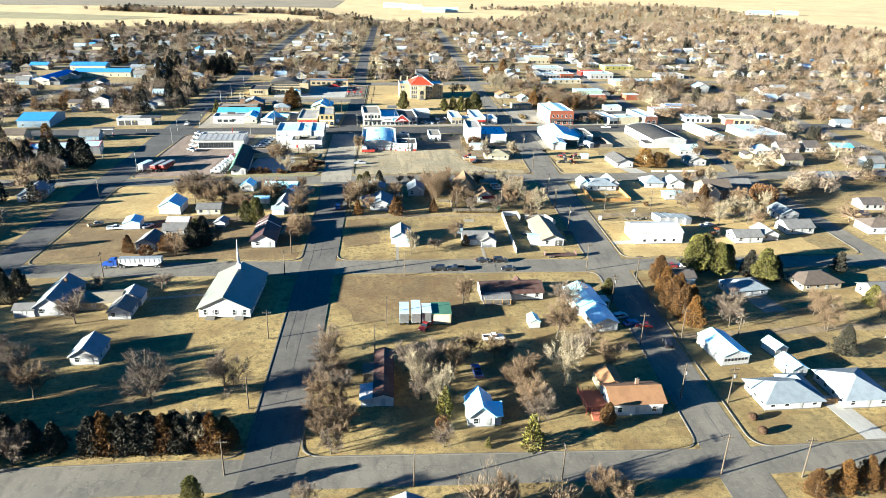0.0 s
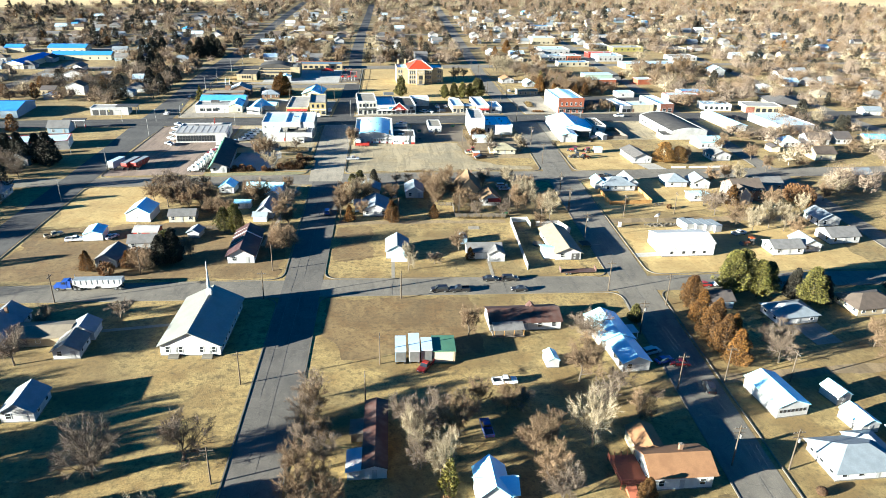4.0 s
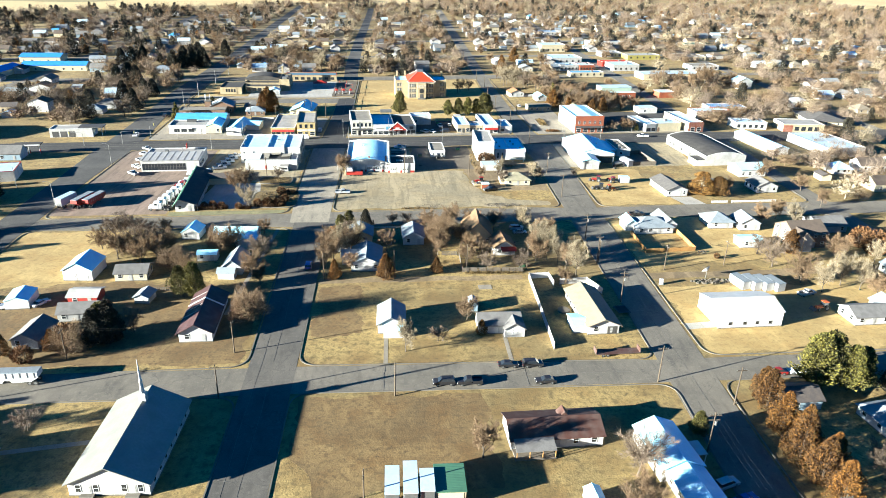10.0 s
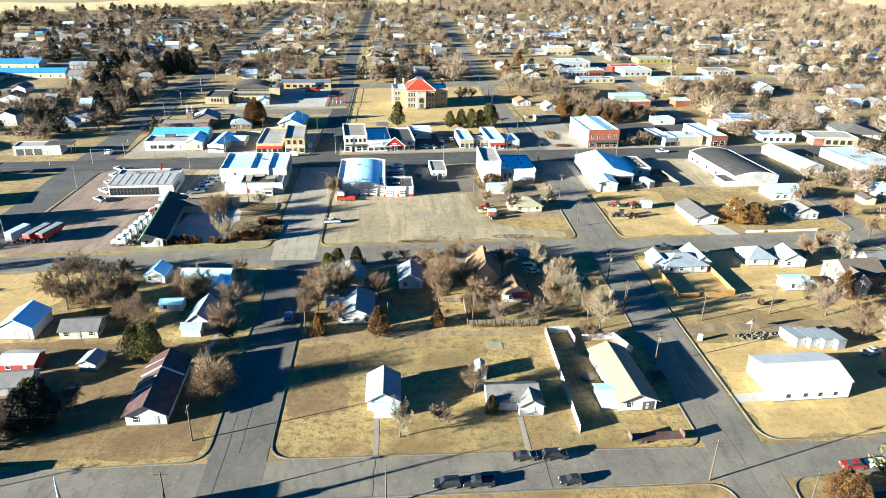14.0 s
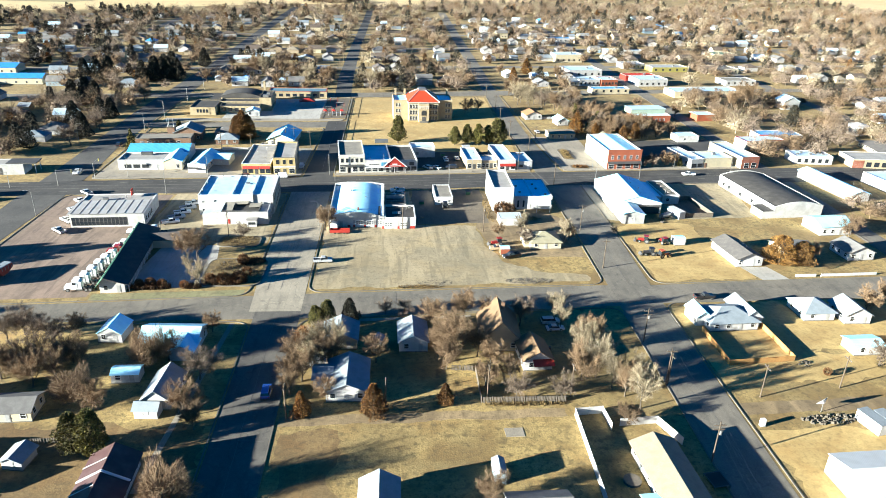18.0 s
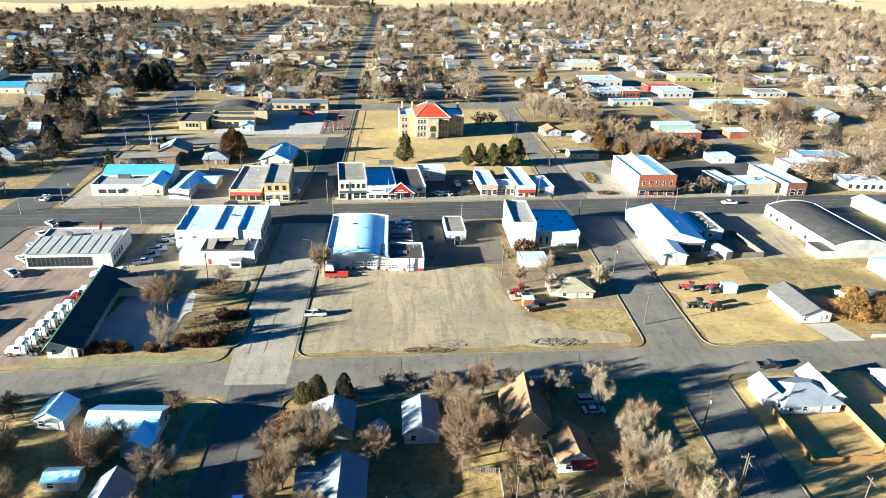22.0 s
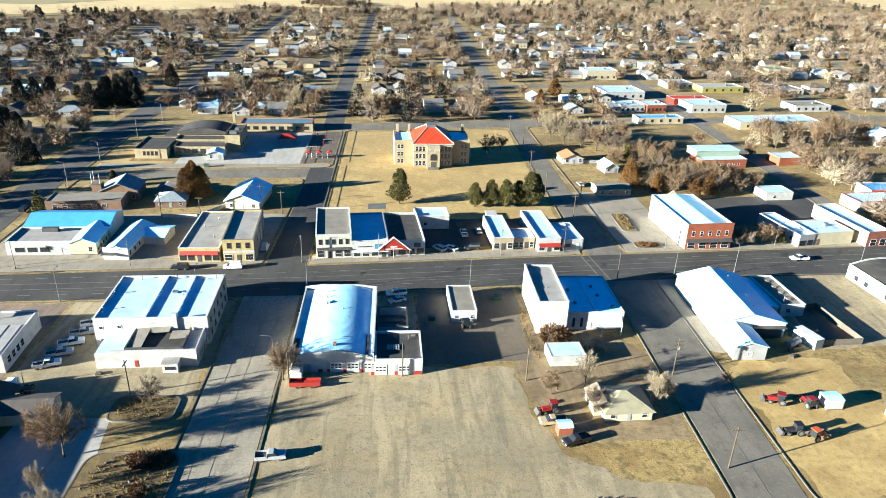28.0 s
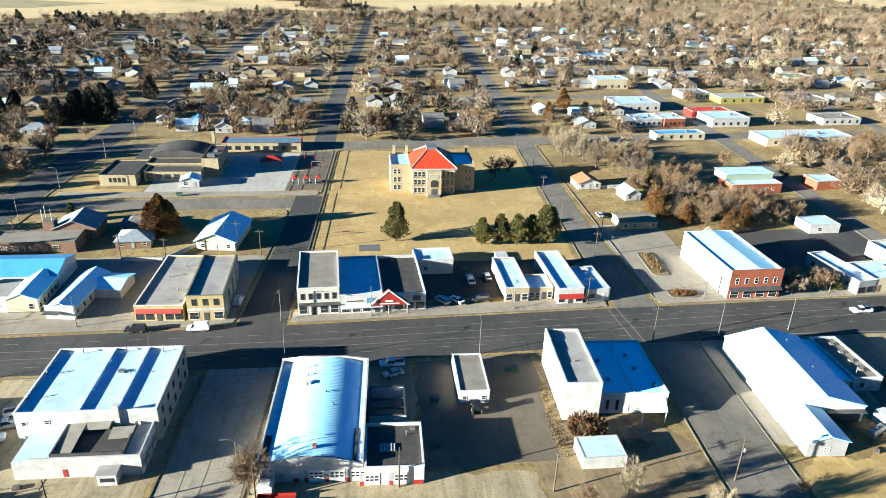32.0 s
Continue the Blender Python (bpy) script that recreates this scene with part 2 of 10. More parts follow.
surface("yellow_paint", (0.34, 0.299, 0.082), (0.299, 0.258, 0.075), 0.6)
ribbed("white_metal", (0.521, 0.521, 0.512), (0.428, 0.423, 0.409), 0.4, 0, 0.4)
ribbed("white_metal_y", (0.521, 0.521, 0.512), (0.428, 0.423, 0.409), 0.4, 1, 0.4)
ribbed("grey_metal", (0.39, 0.383, 0.367), (0.3, 0.285, 0.262), 0.8, 1, 0.4)
ribbed("green_metal", (0.068, 0.177, 0.109), (0.054, 0.136, 0.088), 0.4, 1, 0.45)
ribbed("red_metal", (0.55, 0.05, 0.015), (0.46, 0.042, 0.013), 0.5, 0, 0.5)
# White roofing, its base colour tinted with the blue light of shaded roofs.
surface("white_membrane", (0.56, 0.74, 0.85), (0.42, 0.57, 0.67), 0.4, 0.1, 0.25, 2.0, 0.1)
surface("grey_membrane", (0.33, 0.315, 0.292), (0.24, 0.225, 0.21), 0.7, 0, 0.25, 2.0, 0.1)
surface("steel_blue_sheet", (0.12, 0.22, 0.28), (0.10, 0.18, 0.23), 0.5, 0.1, 0.3, 2.0, 0.1)
surface("tar_roof", (0.037, 0.034, 0.031), (0.068, 0.062, 0.056), 0.8, 0, 0.3, 2.0, 0.2)
surface("gravel_roof", (0.223, 0.202, 0.167), (0.155, 0.14, 0.118), 0.95, 0, 0.3, 3.0, 0.4)
surface("grey_shingle", (0.155, 0.149, 0.142), (0.112, 0.106, 0.102), 0.9, 0, 0.6, 4.0, 0.5, 0.12)
surface("pale_shingle", (0.215, 0.25, 0.275), (0.17, 0.20, 0.22), 0.85, 0, 0.6, 4.0, 0.5, 0.08)
surface("cream_shingle", (0.31, 0.28, 0.185), (0.25, 0.225, 0.145), 0.9, 0, 0.6, 4.0, 0.5)
surface("brown_shingle", (0.112, 0.083, 0.063), (0.079, 0.059, 0.046), 0.9, 0, 0.6, 4.0, 0.5, 0.12)
surface("slate_shingle", (0.086, 0.079, 0.076), (0.119, 0.109, 0.099), 0.9, 0, 0.6, 4.0, 0.5, 0.08)
surface("dark_shingle", (0.066, 0.056, 0.053), (0.099, 0.079, 0.066), 0.9, 0, 0.6, 4.0, 0.5, 0.1)
surface("orange_shingle", (0.27, 0.135, 0.062), (0.21, 0.10, 0.045), 0.9, 0, 0.6, 4.0, 0.5)
surface("bark_shingle", (0.178, 0.109, 0.056), (0.132, 0.083, 0.046), 0.9, 0, 0.6, 4.0, 0.5)
surface("tan_shingle", (0.235, 0.195, 0.14), (0.19, 0.155, 0.11), 0.9, 0, 0.6, 4.0, 0.5)
surface("rust_roof", (0.085, 0.036, 0.026), (0.125, 0.085, 0.072), 0.7, 0.2, 0.5, 2.0, 0.3)
surface("maroon_roof", (0.06, 0.026, 0.026), (0.092, 0.058, 0.055), 0.6, 0.1, 0.5, 2.0, 0.3)
surface("fence_wood", (0.36, 0.19, 0.06), (0.29, 0.15, 0.05), 0.85, 0, 1.5, 6.0, 0.3, 0.15)
surface("grey_wood", (0.136, 0.112, 0.087), (0.099, 0.081, 0.062), 0.9, 0, 1.5, 6.0, 0.3, 0.15)
surface("pole_wood", (0.087, 0.062, 0.04), (0.062, 0.046, 0.031), 0.9, 0, 1.5, 6.0, 0.3, 0.15)
surface("galvanised", (0.255, 0.255, 0.247), (0.203, 0.203, 0.195), 0.45, 0.6, 1.0, 6.0, 0.1)
surface("dark_trim", (0.05, 0.05, 0.05), (0.08, 0.075, 0.07), 0.6)
surface("white_trim", (0.60, 0.60, 0.585), (0.5, 0.5, 0.485), 0.5)
surface("rubber", (0.02, 0.02, 0.02), (0.035, 0.033, 0.03), 0.85)
surface("bark", (0.093, 0.071, 0.05), (0.062, 0.05, 0.037), 0.95, 0, 2.0, 12.0, 0.5, 0.2)
leafy("twig_grey", (0.070, 0.048, 0.034), (0.205, 0.152, 0.108), 0.25)
leafy("twig_tan", (0.085, 0.050, 0.026), (0.225, 0.148, 0.083), 0.28)
leafy("twig_pale", (0.12, 0.092, 0.058), (0.33, 0.265, 0.172), 0.2)
leafy("needle_green", (0.014, 0.015, 0.004), (0.145, 0.125, 0.02))
leafy("needle_dark", (0.013, 0.015, 0.008), (0.035, 0.026, 0.014))
leafy("needle_rust", (0.016, 0.007, 0.002), (0.185, 0.078, 0.008))
leafy("needle_gold", (0.045, 0.040, 0.008), (0.185, 0.155, 0.022))
leafy("leaf_russet", (0.075, 0.033, 0.011), (0.145, 0.068, 0.02))
leafy("leaf_amber", (0.045, 0.022, 0.005), (0.215, 0.104, 0.018))
glass, _, gb = shader("window_glass", 0.08)
gb.inputs["Base Color"].default_value = (0.02, 0.025, 0.03, 1)
gb.inputs["Specular IOR Level"].default_value = 0.8
for nm, col in (("paint_white", (0.75, 0.75, 0.74)), ("paint_black", (0.02, 0.02, 0.022)), ("paint_silver", (0.42, 0.43, 0.44)), ("paint_red", (0.24, 0.018, 0.014)),
                ("paint_blue", (0.02, 0.07, 0.30)), ("paint_tan", (0.4, 0.32, 0.2)), ("paint_green", (0.05, 0.16, 0.08)), ("paint_orange", (0.55, 0.10, 0.02))):
    m, nt, b = shader(nm, 0.3)
    nt.links.new(mixed(nt, noisy(nt, 2.0, 0.4, 0.7), col, tuple(v * 0.8 for v in col)), b.inputs["Base Color"])
    b.inputs["Coat Weight"].default_value = 0.4


# ---- building helpers ----
class Geo:
    """Collects corners and faces for one mesh."""

    def __init__(self):
        self.v, self.f = [], []

    def poly(self, *pts):
        n = len(self.v)
        self.v += [tuple(p) for p in pts]
        self.f.append(tuple(range(n, n + len(pts))))
        return self

    def hexa(self, low, high):
        """A solid between two four-cornered outlines."""
        n = len(self.v)
        self.v += [tuple(p) for p in low] + [tuple(p) for p in high]
        self.f += [(n + 3, n + 2, n + 1, n), (n + 4, n + 5, n + 6, n + 7)]
        self.f += [(n + i, n + (i + 1) % 4, n + 4 + (i + 1) % 4, n + 4 + i) for i in range(4)]
        return self

    def box(self, x0, x1, y0, y1, z0, z1):
        q = ((x0, y0), (x1, y0), (x1, y1), (x0, y1))
        return self.hexa([(*p, z0) for p in q], [(*p, z1) for p in q])

    def prism(self, outline, shift):
        """An outline (3D points) pushed along a vector."""
        n, k, s = len(self.v), len(outline), Vector(shift)
        self.v += [tuple(p) for p in outline] + [tuple(Vector(p) + s) for p in outline]
        self.f += [tuple(range(n + k - 1, n - 1, -1)), tuple(range(n + k, n + 2 * k))]
        self.f += [(n + i, n + (i + 1) % k, n + k + (i + 1) % k, n + k + i) for i in range(k)]
        return self

    def tube(self, a, b, r0, r1, sides=6):
        a, b = Vector(a), Vector(b)
        d = (b - a).normalized()
        u = d.orthogonal().normalized()
        w = d.cross(u)
        n = len(self.v)
        for p, r in ((a, r0), (b, r1)):
            self.v += [tuple(p + (u * math.cos(t) + w * math.sin(t)) * r) for t in (2 * math.pi * i / sides for i in range(sides))]
        self.f += [(n + i, n + (i + 1) % sides, n + sides + (i + 1) % sides, n + sides + i) for i in range(sides)]
        self.f += [tuple(range(n + sides - 1, n - 1, -1)), tuple(range(n + sides, n + 2 * sides))]
        return self

    def mesh(self, name, material, smooth=False):
        me = bpy.data.meshes.new(name)
        me.from_pydata(self.v, [], self.f)
        me.materials.append(MATS[material])
        if smooth:
            me.shade_smooth()
        return me


def thing(name, x, y, z=0.0, rz=0.0, label="", category="", group=""):
    ob = new(name)
    ob.empty_display_size = 0.5
    ob.matrix_basis = pose(x, y, z, 0, 0, rz)
    return tagged(ob, label, category, group)


def part(name, geo, material, parent, label="", m=None):
    data = geo.mesh(name, material) if isinstance(geo, Geo) else geo
    ob = new(name, data)
    ob.parent = parent
    if m is not None:
        ob.matrix_basis = m
    if label:
        ob["label"] = label
    return ob


def solid(name, geo, material, label="", category="", kind="", x=0.0, y=0.0, z=0.0, rz=0.0, group=""):
    ob = new(name, geo.mesh(name, material))
    ob.matrix_basis = pose(x, y, z, 0, 0, rz)
    return tagged(ob, label, category, group, kind)


SHARED = {}


def shared(key, make):
    if key not in SHARED:
        SHARED[key] = make()
    return SHARED[key]


def window_meshes(w, h, trim):
    def make():
        g, t = Geo(), 0.09
        g.box(-w / 2 - t, w / 2 + t, -0.06, 0.02, -t, 0).box(-w / 2 - t, w / 2 + t, -0.06, 0.02, h, h + t)
        g.box(-w / 2 - t, -w / 2, -0.06, 0.02, 0, h).box(w / 2, w / 2 + t, -0.06, 0.02, 0, h)
        g.box(-w / 2, w / 2, -0.045, 0.02, h / 2 - 0.03, h / 2 + 0.03)
        p = Geo().box(-w / 2, w / 2, -0.03, 0.01, 0, h)
        return g.mesh("window", trim), p.mesh("pane", "window_glass")
    return shared(("win", round(w, 2), round(h, 2), trim), make)


def door_meshes(w, h, paint):
    def make():
        g = Geo().box(-w / 2, w / 2, -0.05, 0.02, 0, h)
        for z in (0.15, 0.55):
            g.box(-w * 0.34, w * 0.34, -0.07, -0.05, h * z, h * (z + 0.3))
        k = Geo().box(w * 0.32, w * 0.4, -0.12, -0.05, h * 0.46, h * 0.5)
        return g.mesh("door", paint), k.mesh("door_handle", "galvanised")
    return shared(("door", round(w, 2), round(h, 2), paint), make)


def side_pose(side, u, z, w, d):
    """Where an opening sits: u metres along the wall from its middle, its sill at z."""
    if side == "s":
        return pose(u, -d / 2, z)
    if side == "n":
        return pose(-u, d / 2, z, 0, 0, 180)
    if side == "e":
        return pose(w / 2, u, z, 0, 0, 90)
    return pose(-w / 2, -u, z, 0, 0, -90)


def add_window(ob, side, u, z, ww, hh, w, d, trim="white_trim"):
    f, p = window_meshes(ww, hh, trim)
    part("pane", p, None, part("window", f, None, ob, "", side_pose(side, u, z, w, d)))


def add_door(ob, side, u, ww, hh, w, d, paint="white_trim", name="door"):
    f, k = door_meshes(ww, hh, paint)
    part("door_handle", k, None, part(name, f, None, ob, "", side_pose(side, u, 0.12, w, d)))


def openings(ob, w, d, h, trim="white_trim", door="s", sides="sew", storeys=1, sparse=3.4, paint="grey_wall"):
    for side in sides:
        span = w if side in "sn" else d
        n = max(1, round(span / sparse))
        for fl in range(storeys):
            z = 1.0 + fl * 2.8
            for i in range(n):
                u = (i + 0.5) / n * span - span / 2
                if side == door and fl == 0 and i == n // 2:
                    add_door(ob, side, u, 0.95, 2.05, w, d, paint)
                else:
                    add_window(ob, side, u, z, 1.0, 1.2, w, d, trim)


def roof_geo(w, d, h, rise, ridge, kind, over, thick=0.16):
    """Roof slabs over a w by d plan with the eave at h."""
    a, L = (w / 2, d / 2) if ridge == "y" else (d / 2, w / 2)
    sw = (lambda u, v, z: (u, v, z)) if ridge == "y" else (lambda u, v, z: (v, u, z))
    g, drop = Geo(), rise * over / a
    A, E, top, low = a + over, L + over, h + rise, h - drop
    if kind == "gable":
        for s in (-1, 1):
            lo = [sw(s * A, -E, low), sw(s * A, E, low), sw(0, E, top), sw(0, -E, top)]
            g.hexa(lo, [(x, y, z + thick) for x, y, z in lo])
    elif kind == "hip":
        r = max(0.0, L - a)
        base = [sw(-A, -E, low), sw(A, -E, low), sw(A, E, low), sw(-A, E, low)]
        r1, r2 = sw(0, -r, top), sw(0, r, top + 0.001)
        g.poly(base[0], base[1], r1).poly(base[1], base[2], r2, r1).poly(base[2], base[3], r2).poly(base[3], base[0], r1, r2)
        g.hexa([(x, y, z - thick) for x, y, z in base], base)
    elif kind == "shed":
        lo = [sw(-A, -E, low), sw(A, -E, top), sw(A, E, top), sw(-A, E, low)]
        g.hexa(lo, [(x, y, z + thick) for x, y, z in lo])
    return g


def body_geo(w, d, h, rise, ridge, kind):
    g = Geo()
    x, y = w / 2, d / 2
    if kind == "gable" and ridge == "y":
        g.prism([(-x, -y, 0), (x, -y, 0), (x, -y, h), (0, -y, h + rise), (-x, -y, h)], (0, d, 0))
    elif kind == "gable":
        g.prism([(-x, y, 0), (-x, -y, 0), (-x, -y, h), (-x, 0, h + rise), (-x, y, h)], (w, 0, 0))
    elif kind == "shed" and ridge == "y":
        g.prism([(-x, -y, 0), (x, -y, 0), (x, -y, h + rise), (-x, -y, h)], (0, d, 0))
    else:
        g.box(-x, x, -y, y, 0, h)
    return g


def house(name, label, x, y, w, d, rz=0.0, h=2.6, rise=1.7, ridge="y", kind="gable", wall="white_siding", top="grey_shingle", over=0.4, open_sides="sew",
          door="s", storeys=1, chimney=False, category="house", group="", sparse=3.4, trim="white_trim", plinth=True):
    ob = thing(name, x, y, 0, rz, label, category, group)
    part("wall", body_geo(w, d, h, rise, ridge, kind), wall, ob)
    part("roof", roof_geo(w, d, h, rise, ridge, kind, over), top, ob)
    if plinth:
        part("plinth", Geo().box(-w / 2 - 0.06, w / 2 + 0.06, -d / 2 - 0.06, d / 2 + 0.06, -0.1, 0.22), "kerb_concrete", ob)
    if open_sides:
        openings(ob, w, d, h, trim, door, open_sides, storeys, sparse)
    if chimney:
        cz = h + rise + 0.7
        c = part("chimney", Geo().box(-0.35, 0.35, -0.3, 0.3, h, cz).box(-0.42, 0.42, -0.37, 0.37, cz, cz + 0.12), "brown_brick", ob, "", pose(w * 0.12, d * 0.2, 0))
        part("flue", Geo().tube((0, 0, cz + 0.1), (0, 0, cz + 0.4), 0.12, 0.12, 8), "dark_trim", c)
    return ob


def wing(ob, dx, dy, w, d, h, rise, ridge="y", kind="gable", wall="white_siding", top="grey_shingle", over=0.35, sides=""):
    """A lower addition of a house."""
    m = pose(dx, dy, 0)
    p = part("wing", body_geo(w, d, h, rise, ridge, kind), wall, ob, "", m)
    part("roof", roof_geo(w, d, h, rise, ridge, kind, over), top, p)
    for s in sides:
        f, g = window_meshes(1.0, 1.1, "white_trim")
        part("window", f, None, p, "", side_pose(s, 0, 1.0, w, d))
    return p


def block(name, label, x, y, w, d, rz, h, wall, top, par=0.6, category="building", group="", coping="", thick=0.3):
    """A flat-roofed building with a parapet round its roof."""
    ob = thing(name, x, y, 0, rz, label, category, group)
    g, X, Y = Geo(), w / 2, d / 2
    g.box(-X, X, -Y, -Y + thick, 0, h).box(-X, X, Y - thick, Y, 0, h).box(-X, -X + thick, -Y + thick, Y - thick, 0, h).box(X - thick, X, -Y + thick, Y - thick, 0, h)
    part("wall", g, wall, ob)
    part("roof", Geo().box(-X + thick, X - thick, -Y + thick, Y - thick, h - par - 0.25, h - par), top, ob)
    if coping:
        c, o = Geo(), 0.06
        c.box(-X - o, X + o, -Y - o, -Y + thick + o, h, h + 0.1).box(-X - o, X + o, Y - thick - o, Y + o, h, h + 0.1)
        c.box(-X - o, -X + thick + o, -Y + thick + o, Y - thick - o, h, h + 0.1).box(X - thick - o, X + o, -Y + thick + o, Y - thick - o, h, h + 0.1)
        part("coping", c, coping, ob)
    return ob


def roof_unit(ob, x, y, z, w=1.4, d=1.2, h=0.9, material="galvanised"):
    u = part("rooftop_unit", Geo().box(x - w / 2, x + w / 2, y - d / 2, y + d / 2, z, z + h).box(x - w / 2 - 0.05, x + w / 2 + 0.05, y - d / 2 - 0.05, y + d / 2 + 0.05, z + h, z + h + 0.07), material, ob)
    return u


def roof_pipe(ob, x, y, z, h=0.9, r=0.12):
    part("vent_pipe", Geo().tube((x, y, z), (x, y, z + h), r, r, 8).tube((x, y, z + h), (x, y, z + h + 0.15), r * 1.7, r * 1.2, 8), "galvanised", ob)


def ribbon(name, pts, material, z, label, category="road"):
    """A road as a slab along a line of (x, y, width)."""
    g, n = Geo(), len(pts)
    left, right = [], []
    for i, (x, y, w) in enumerate(pts):
        a, b = pts[max(0, i - 1)], pts[min(n - 1, i + 1)]
        t = Vector((b[0] - a[0], b[1] - a[1], 0)).normalized()
        s = Vector((-t.y, t.x, 0)) * w / 2
        left.append(Vector((x, y, z)) + s)
        right.append(Vector((x, y, z)) - s)
    for i in range(n - 1):
        g.hexa([right[i] - Vector((0, 0, 0.3)), right[i + 1] - Vector((0, 0, 0.3)), left[i + 1] - Vector((0, 0, 0.3)), left[i] - Vector((0, 0, 0.3))], [right[i], right[i + 1], left[i + 1], left[i]])
    return solid(name, g, material, label, category, "structure")


def rounded(corners, r):
    """A four-sided outline with rounded corners."""
    out, n = [], len(corners)
    for i in range(n):
        p, a, b = Vector(corners[i]), Vector(corners[i - 1]), Vector(corners[(i + 1) % n])
        u, v = (a - p).normalized(), (b - p).normalized()
        for k in range(7):
            s = k / 6
            out.append(p + u * r * (1 - s) ** 2 + v * r * s ** 2)
    return out


def kerb_loop(name, corners, r=5.0, width=0.28, height=0.14, label="pale concrete kerb round a grass block"):
    o = rounded(corners, r)
    c = sum(o, Vector((0, 0))) / len(o)
    g = Geo()
    n = len(o)
    inner = []
    for i in range(n):
        t = (o[(i + 1) % n] - o[i - 1]).normalized()
        s = Vector((-t.y, t.x)) * width
        inner.append(o[i] + (s if s.dot(c - o[i]) > 0 else -s))
    for i in range(n):
        j = (i + 1) % n
        q = (o[i], o[j], inner[j], inner[i])
        g.hexa([(*p, 0.0) for p in q], [(*p, height) for p in q])
    return solid(name, g, "kerb_concrete", label, "kerb", "structure")


def ragged(corners, amp, seed=1):
    """An outline whose edges wander, as grass grows into gravel."""
    r, out = np.random.default_rng(seed), []
    for a, b in zip(corners, corners[1:] + corners[:1]):
        a, b = Vector(a), Vector(b)
        n = max(2, int((b - a).length / 1.6))
        s = Vector((-(b - a).y, (b - a).x)).normalized()
        for i in range(n):
            k = i / n
            out.append(a.lerp(b, k) + s * amp * min(1, 4 * k, 4 * (1 - k)) * (0.7 * math.sin(k * n * 0.55 + seed) + r.uniform(-0.6, 0.6)))
    return out


def patch(name, corners, material, z, label, category="ground", wander=0.0):
    g = Geo()
    if wander:
        corners = ragged(corners, wander, len(name))
    g.prism([(*p, z - 0.2) for p in corners], (0, 0, 0.2))
    return solid(name, g, material, label, category, "structure")

# ---- ground and roads ----
solid("ground", Geo().poly((-4500, -4500, 0), (4500, -4500, 0), (4500, 4500, 0), (-4500, 4500, 0)), "dry_grass", "dry winter grass ground under a whole small town", "ground", "structure")
patch("far_field_straw", [(-4400, 560), (-1500, 700), (-470, 740), (-330, 822), (-120, 972), (50, 962), (260, 1130), (420, 1560), (700, 1780), (930, 1790), (850, 1120), (910, 900), (1500, 780), (4000, 500), (4000, 4400), (-4400, 4400)], "field_straw", 0.3, "pale straw-coloured farm field beyond the town", "field")
patch("far_field_plough", [(-700, 1190), (-105, 1340), (-100, 1650), (-1100, 1600)], "field_brown", 0.6, "brown ploughed farm field beyond the town", "field")
patch("far_field_west", [(-900, 880), (-400, 900), (-340, 985), (-800, 1050)], "field_olive", 0.45, "olive-brown mown field at the edge of town", "field")
ribbon("street_a_south", [(-5.3, -600, 10.4), (-5.3, -102, 10.4), (-5.3, 0, 10.8), (-5.8, 84, 11.6)], "patched_asphalt", 0.028, "worn grey asphalt side street with patched cracks")
ribbon("street_a_mid", [(-6.6, 84, 13.2), (-7.2, 110, 14.4), (-7.4, 186, 14.6)], "concrete_road", 0.032, "pale cracked concrete street with slab joints")
ribbon("street_a_north", [(-6.8, 186, 12.0), (-5.8, 240, 10.2), (-5.7, 288, 9.8)], "asphalt", 0.028, "dark asphalt street ending at a school")
ribbon("street_a_far", [(-7, 350, 9.6), (-9, 414, 10), (-9.8, 560, 9), (-8.8, 650, 9), (-8, 760, 8.4), (-8, 900, 8.0)], "avenue_asphalt", 0.028, "dark asphalt street running north out of town")
ribbon("street_b", [(86, -600, 10.4), (87.2, -90, 10.4), (90.4, 0, 11.6), (91.6, 90, 12.4), (92.6, 140, 13.4), (92.4, 185, 14.0), (89.5, 210, 11.0), (87.4, 260, 8.6), (86.2, 340, 8.6), (86.4, 480, 9.4), (87.5, 900, 9.6)], "old_asphalt", 0.036, "grey asphalt street lined with kerbs and poles")
ribbon("cross_street_0", [(-600, -112, 9), (-55, -107.6, 8.4), (0, -106.3, 9.2), (85, -106.2, 8.4), (120, -104, 8.0), (600, -86, 8)], "old_asphalt", 0.020, "grey asphalt cross street")
ribbon("cross_street_1", [(-600, -28, 10), (-55, -10.9, 10), (0, -9.4, 10.3), (85, -8.2, 9.2), (132, -6.6, 9.3), (600, 10, 9.3)], "old_asphalt", 0.020, "grey asphalt cross street with tar-sealed cracks")
ribbon("cross_street_2", [(-600, 55, 10), (-57, 83.9, 9.8), (0, 87, 13.4), (84, 92.4, 12.2), (100, 93.4, 10.6), (147, 96, 12.4), (600, 124, 12)], "old_asphalt", 0.024, "grey asphalt cross street")
ribbon("main_street", [(-800, 110, 15), (-73, 181, 15.6), (0, 186, 18.0), (80, 194.5, 17.2), (174, 202, 19), (800, 258, 19)], "asphalt", 0.044, "wide dark asphalt main street with faded lane lines")
ribbon("school_street", [(-108, 274, 9.5), (-67, 276.8, 9.5), (-8, 281, 11.5)], "old_asphalt", 0.020, "grey asphalt street before a school")
ribbon("cross_street_4", [(-600, 290, 10), (-108, 345, 11), (0, 355.5, 13), (75, 367, 14), (200, 384, 11), (600, 440, 11)], "old_asphalt", 0.020, "grey asphalt cross street behind the old courthouse")
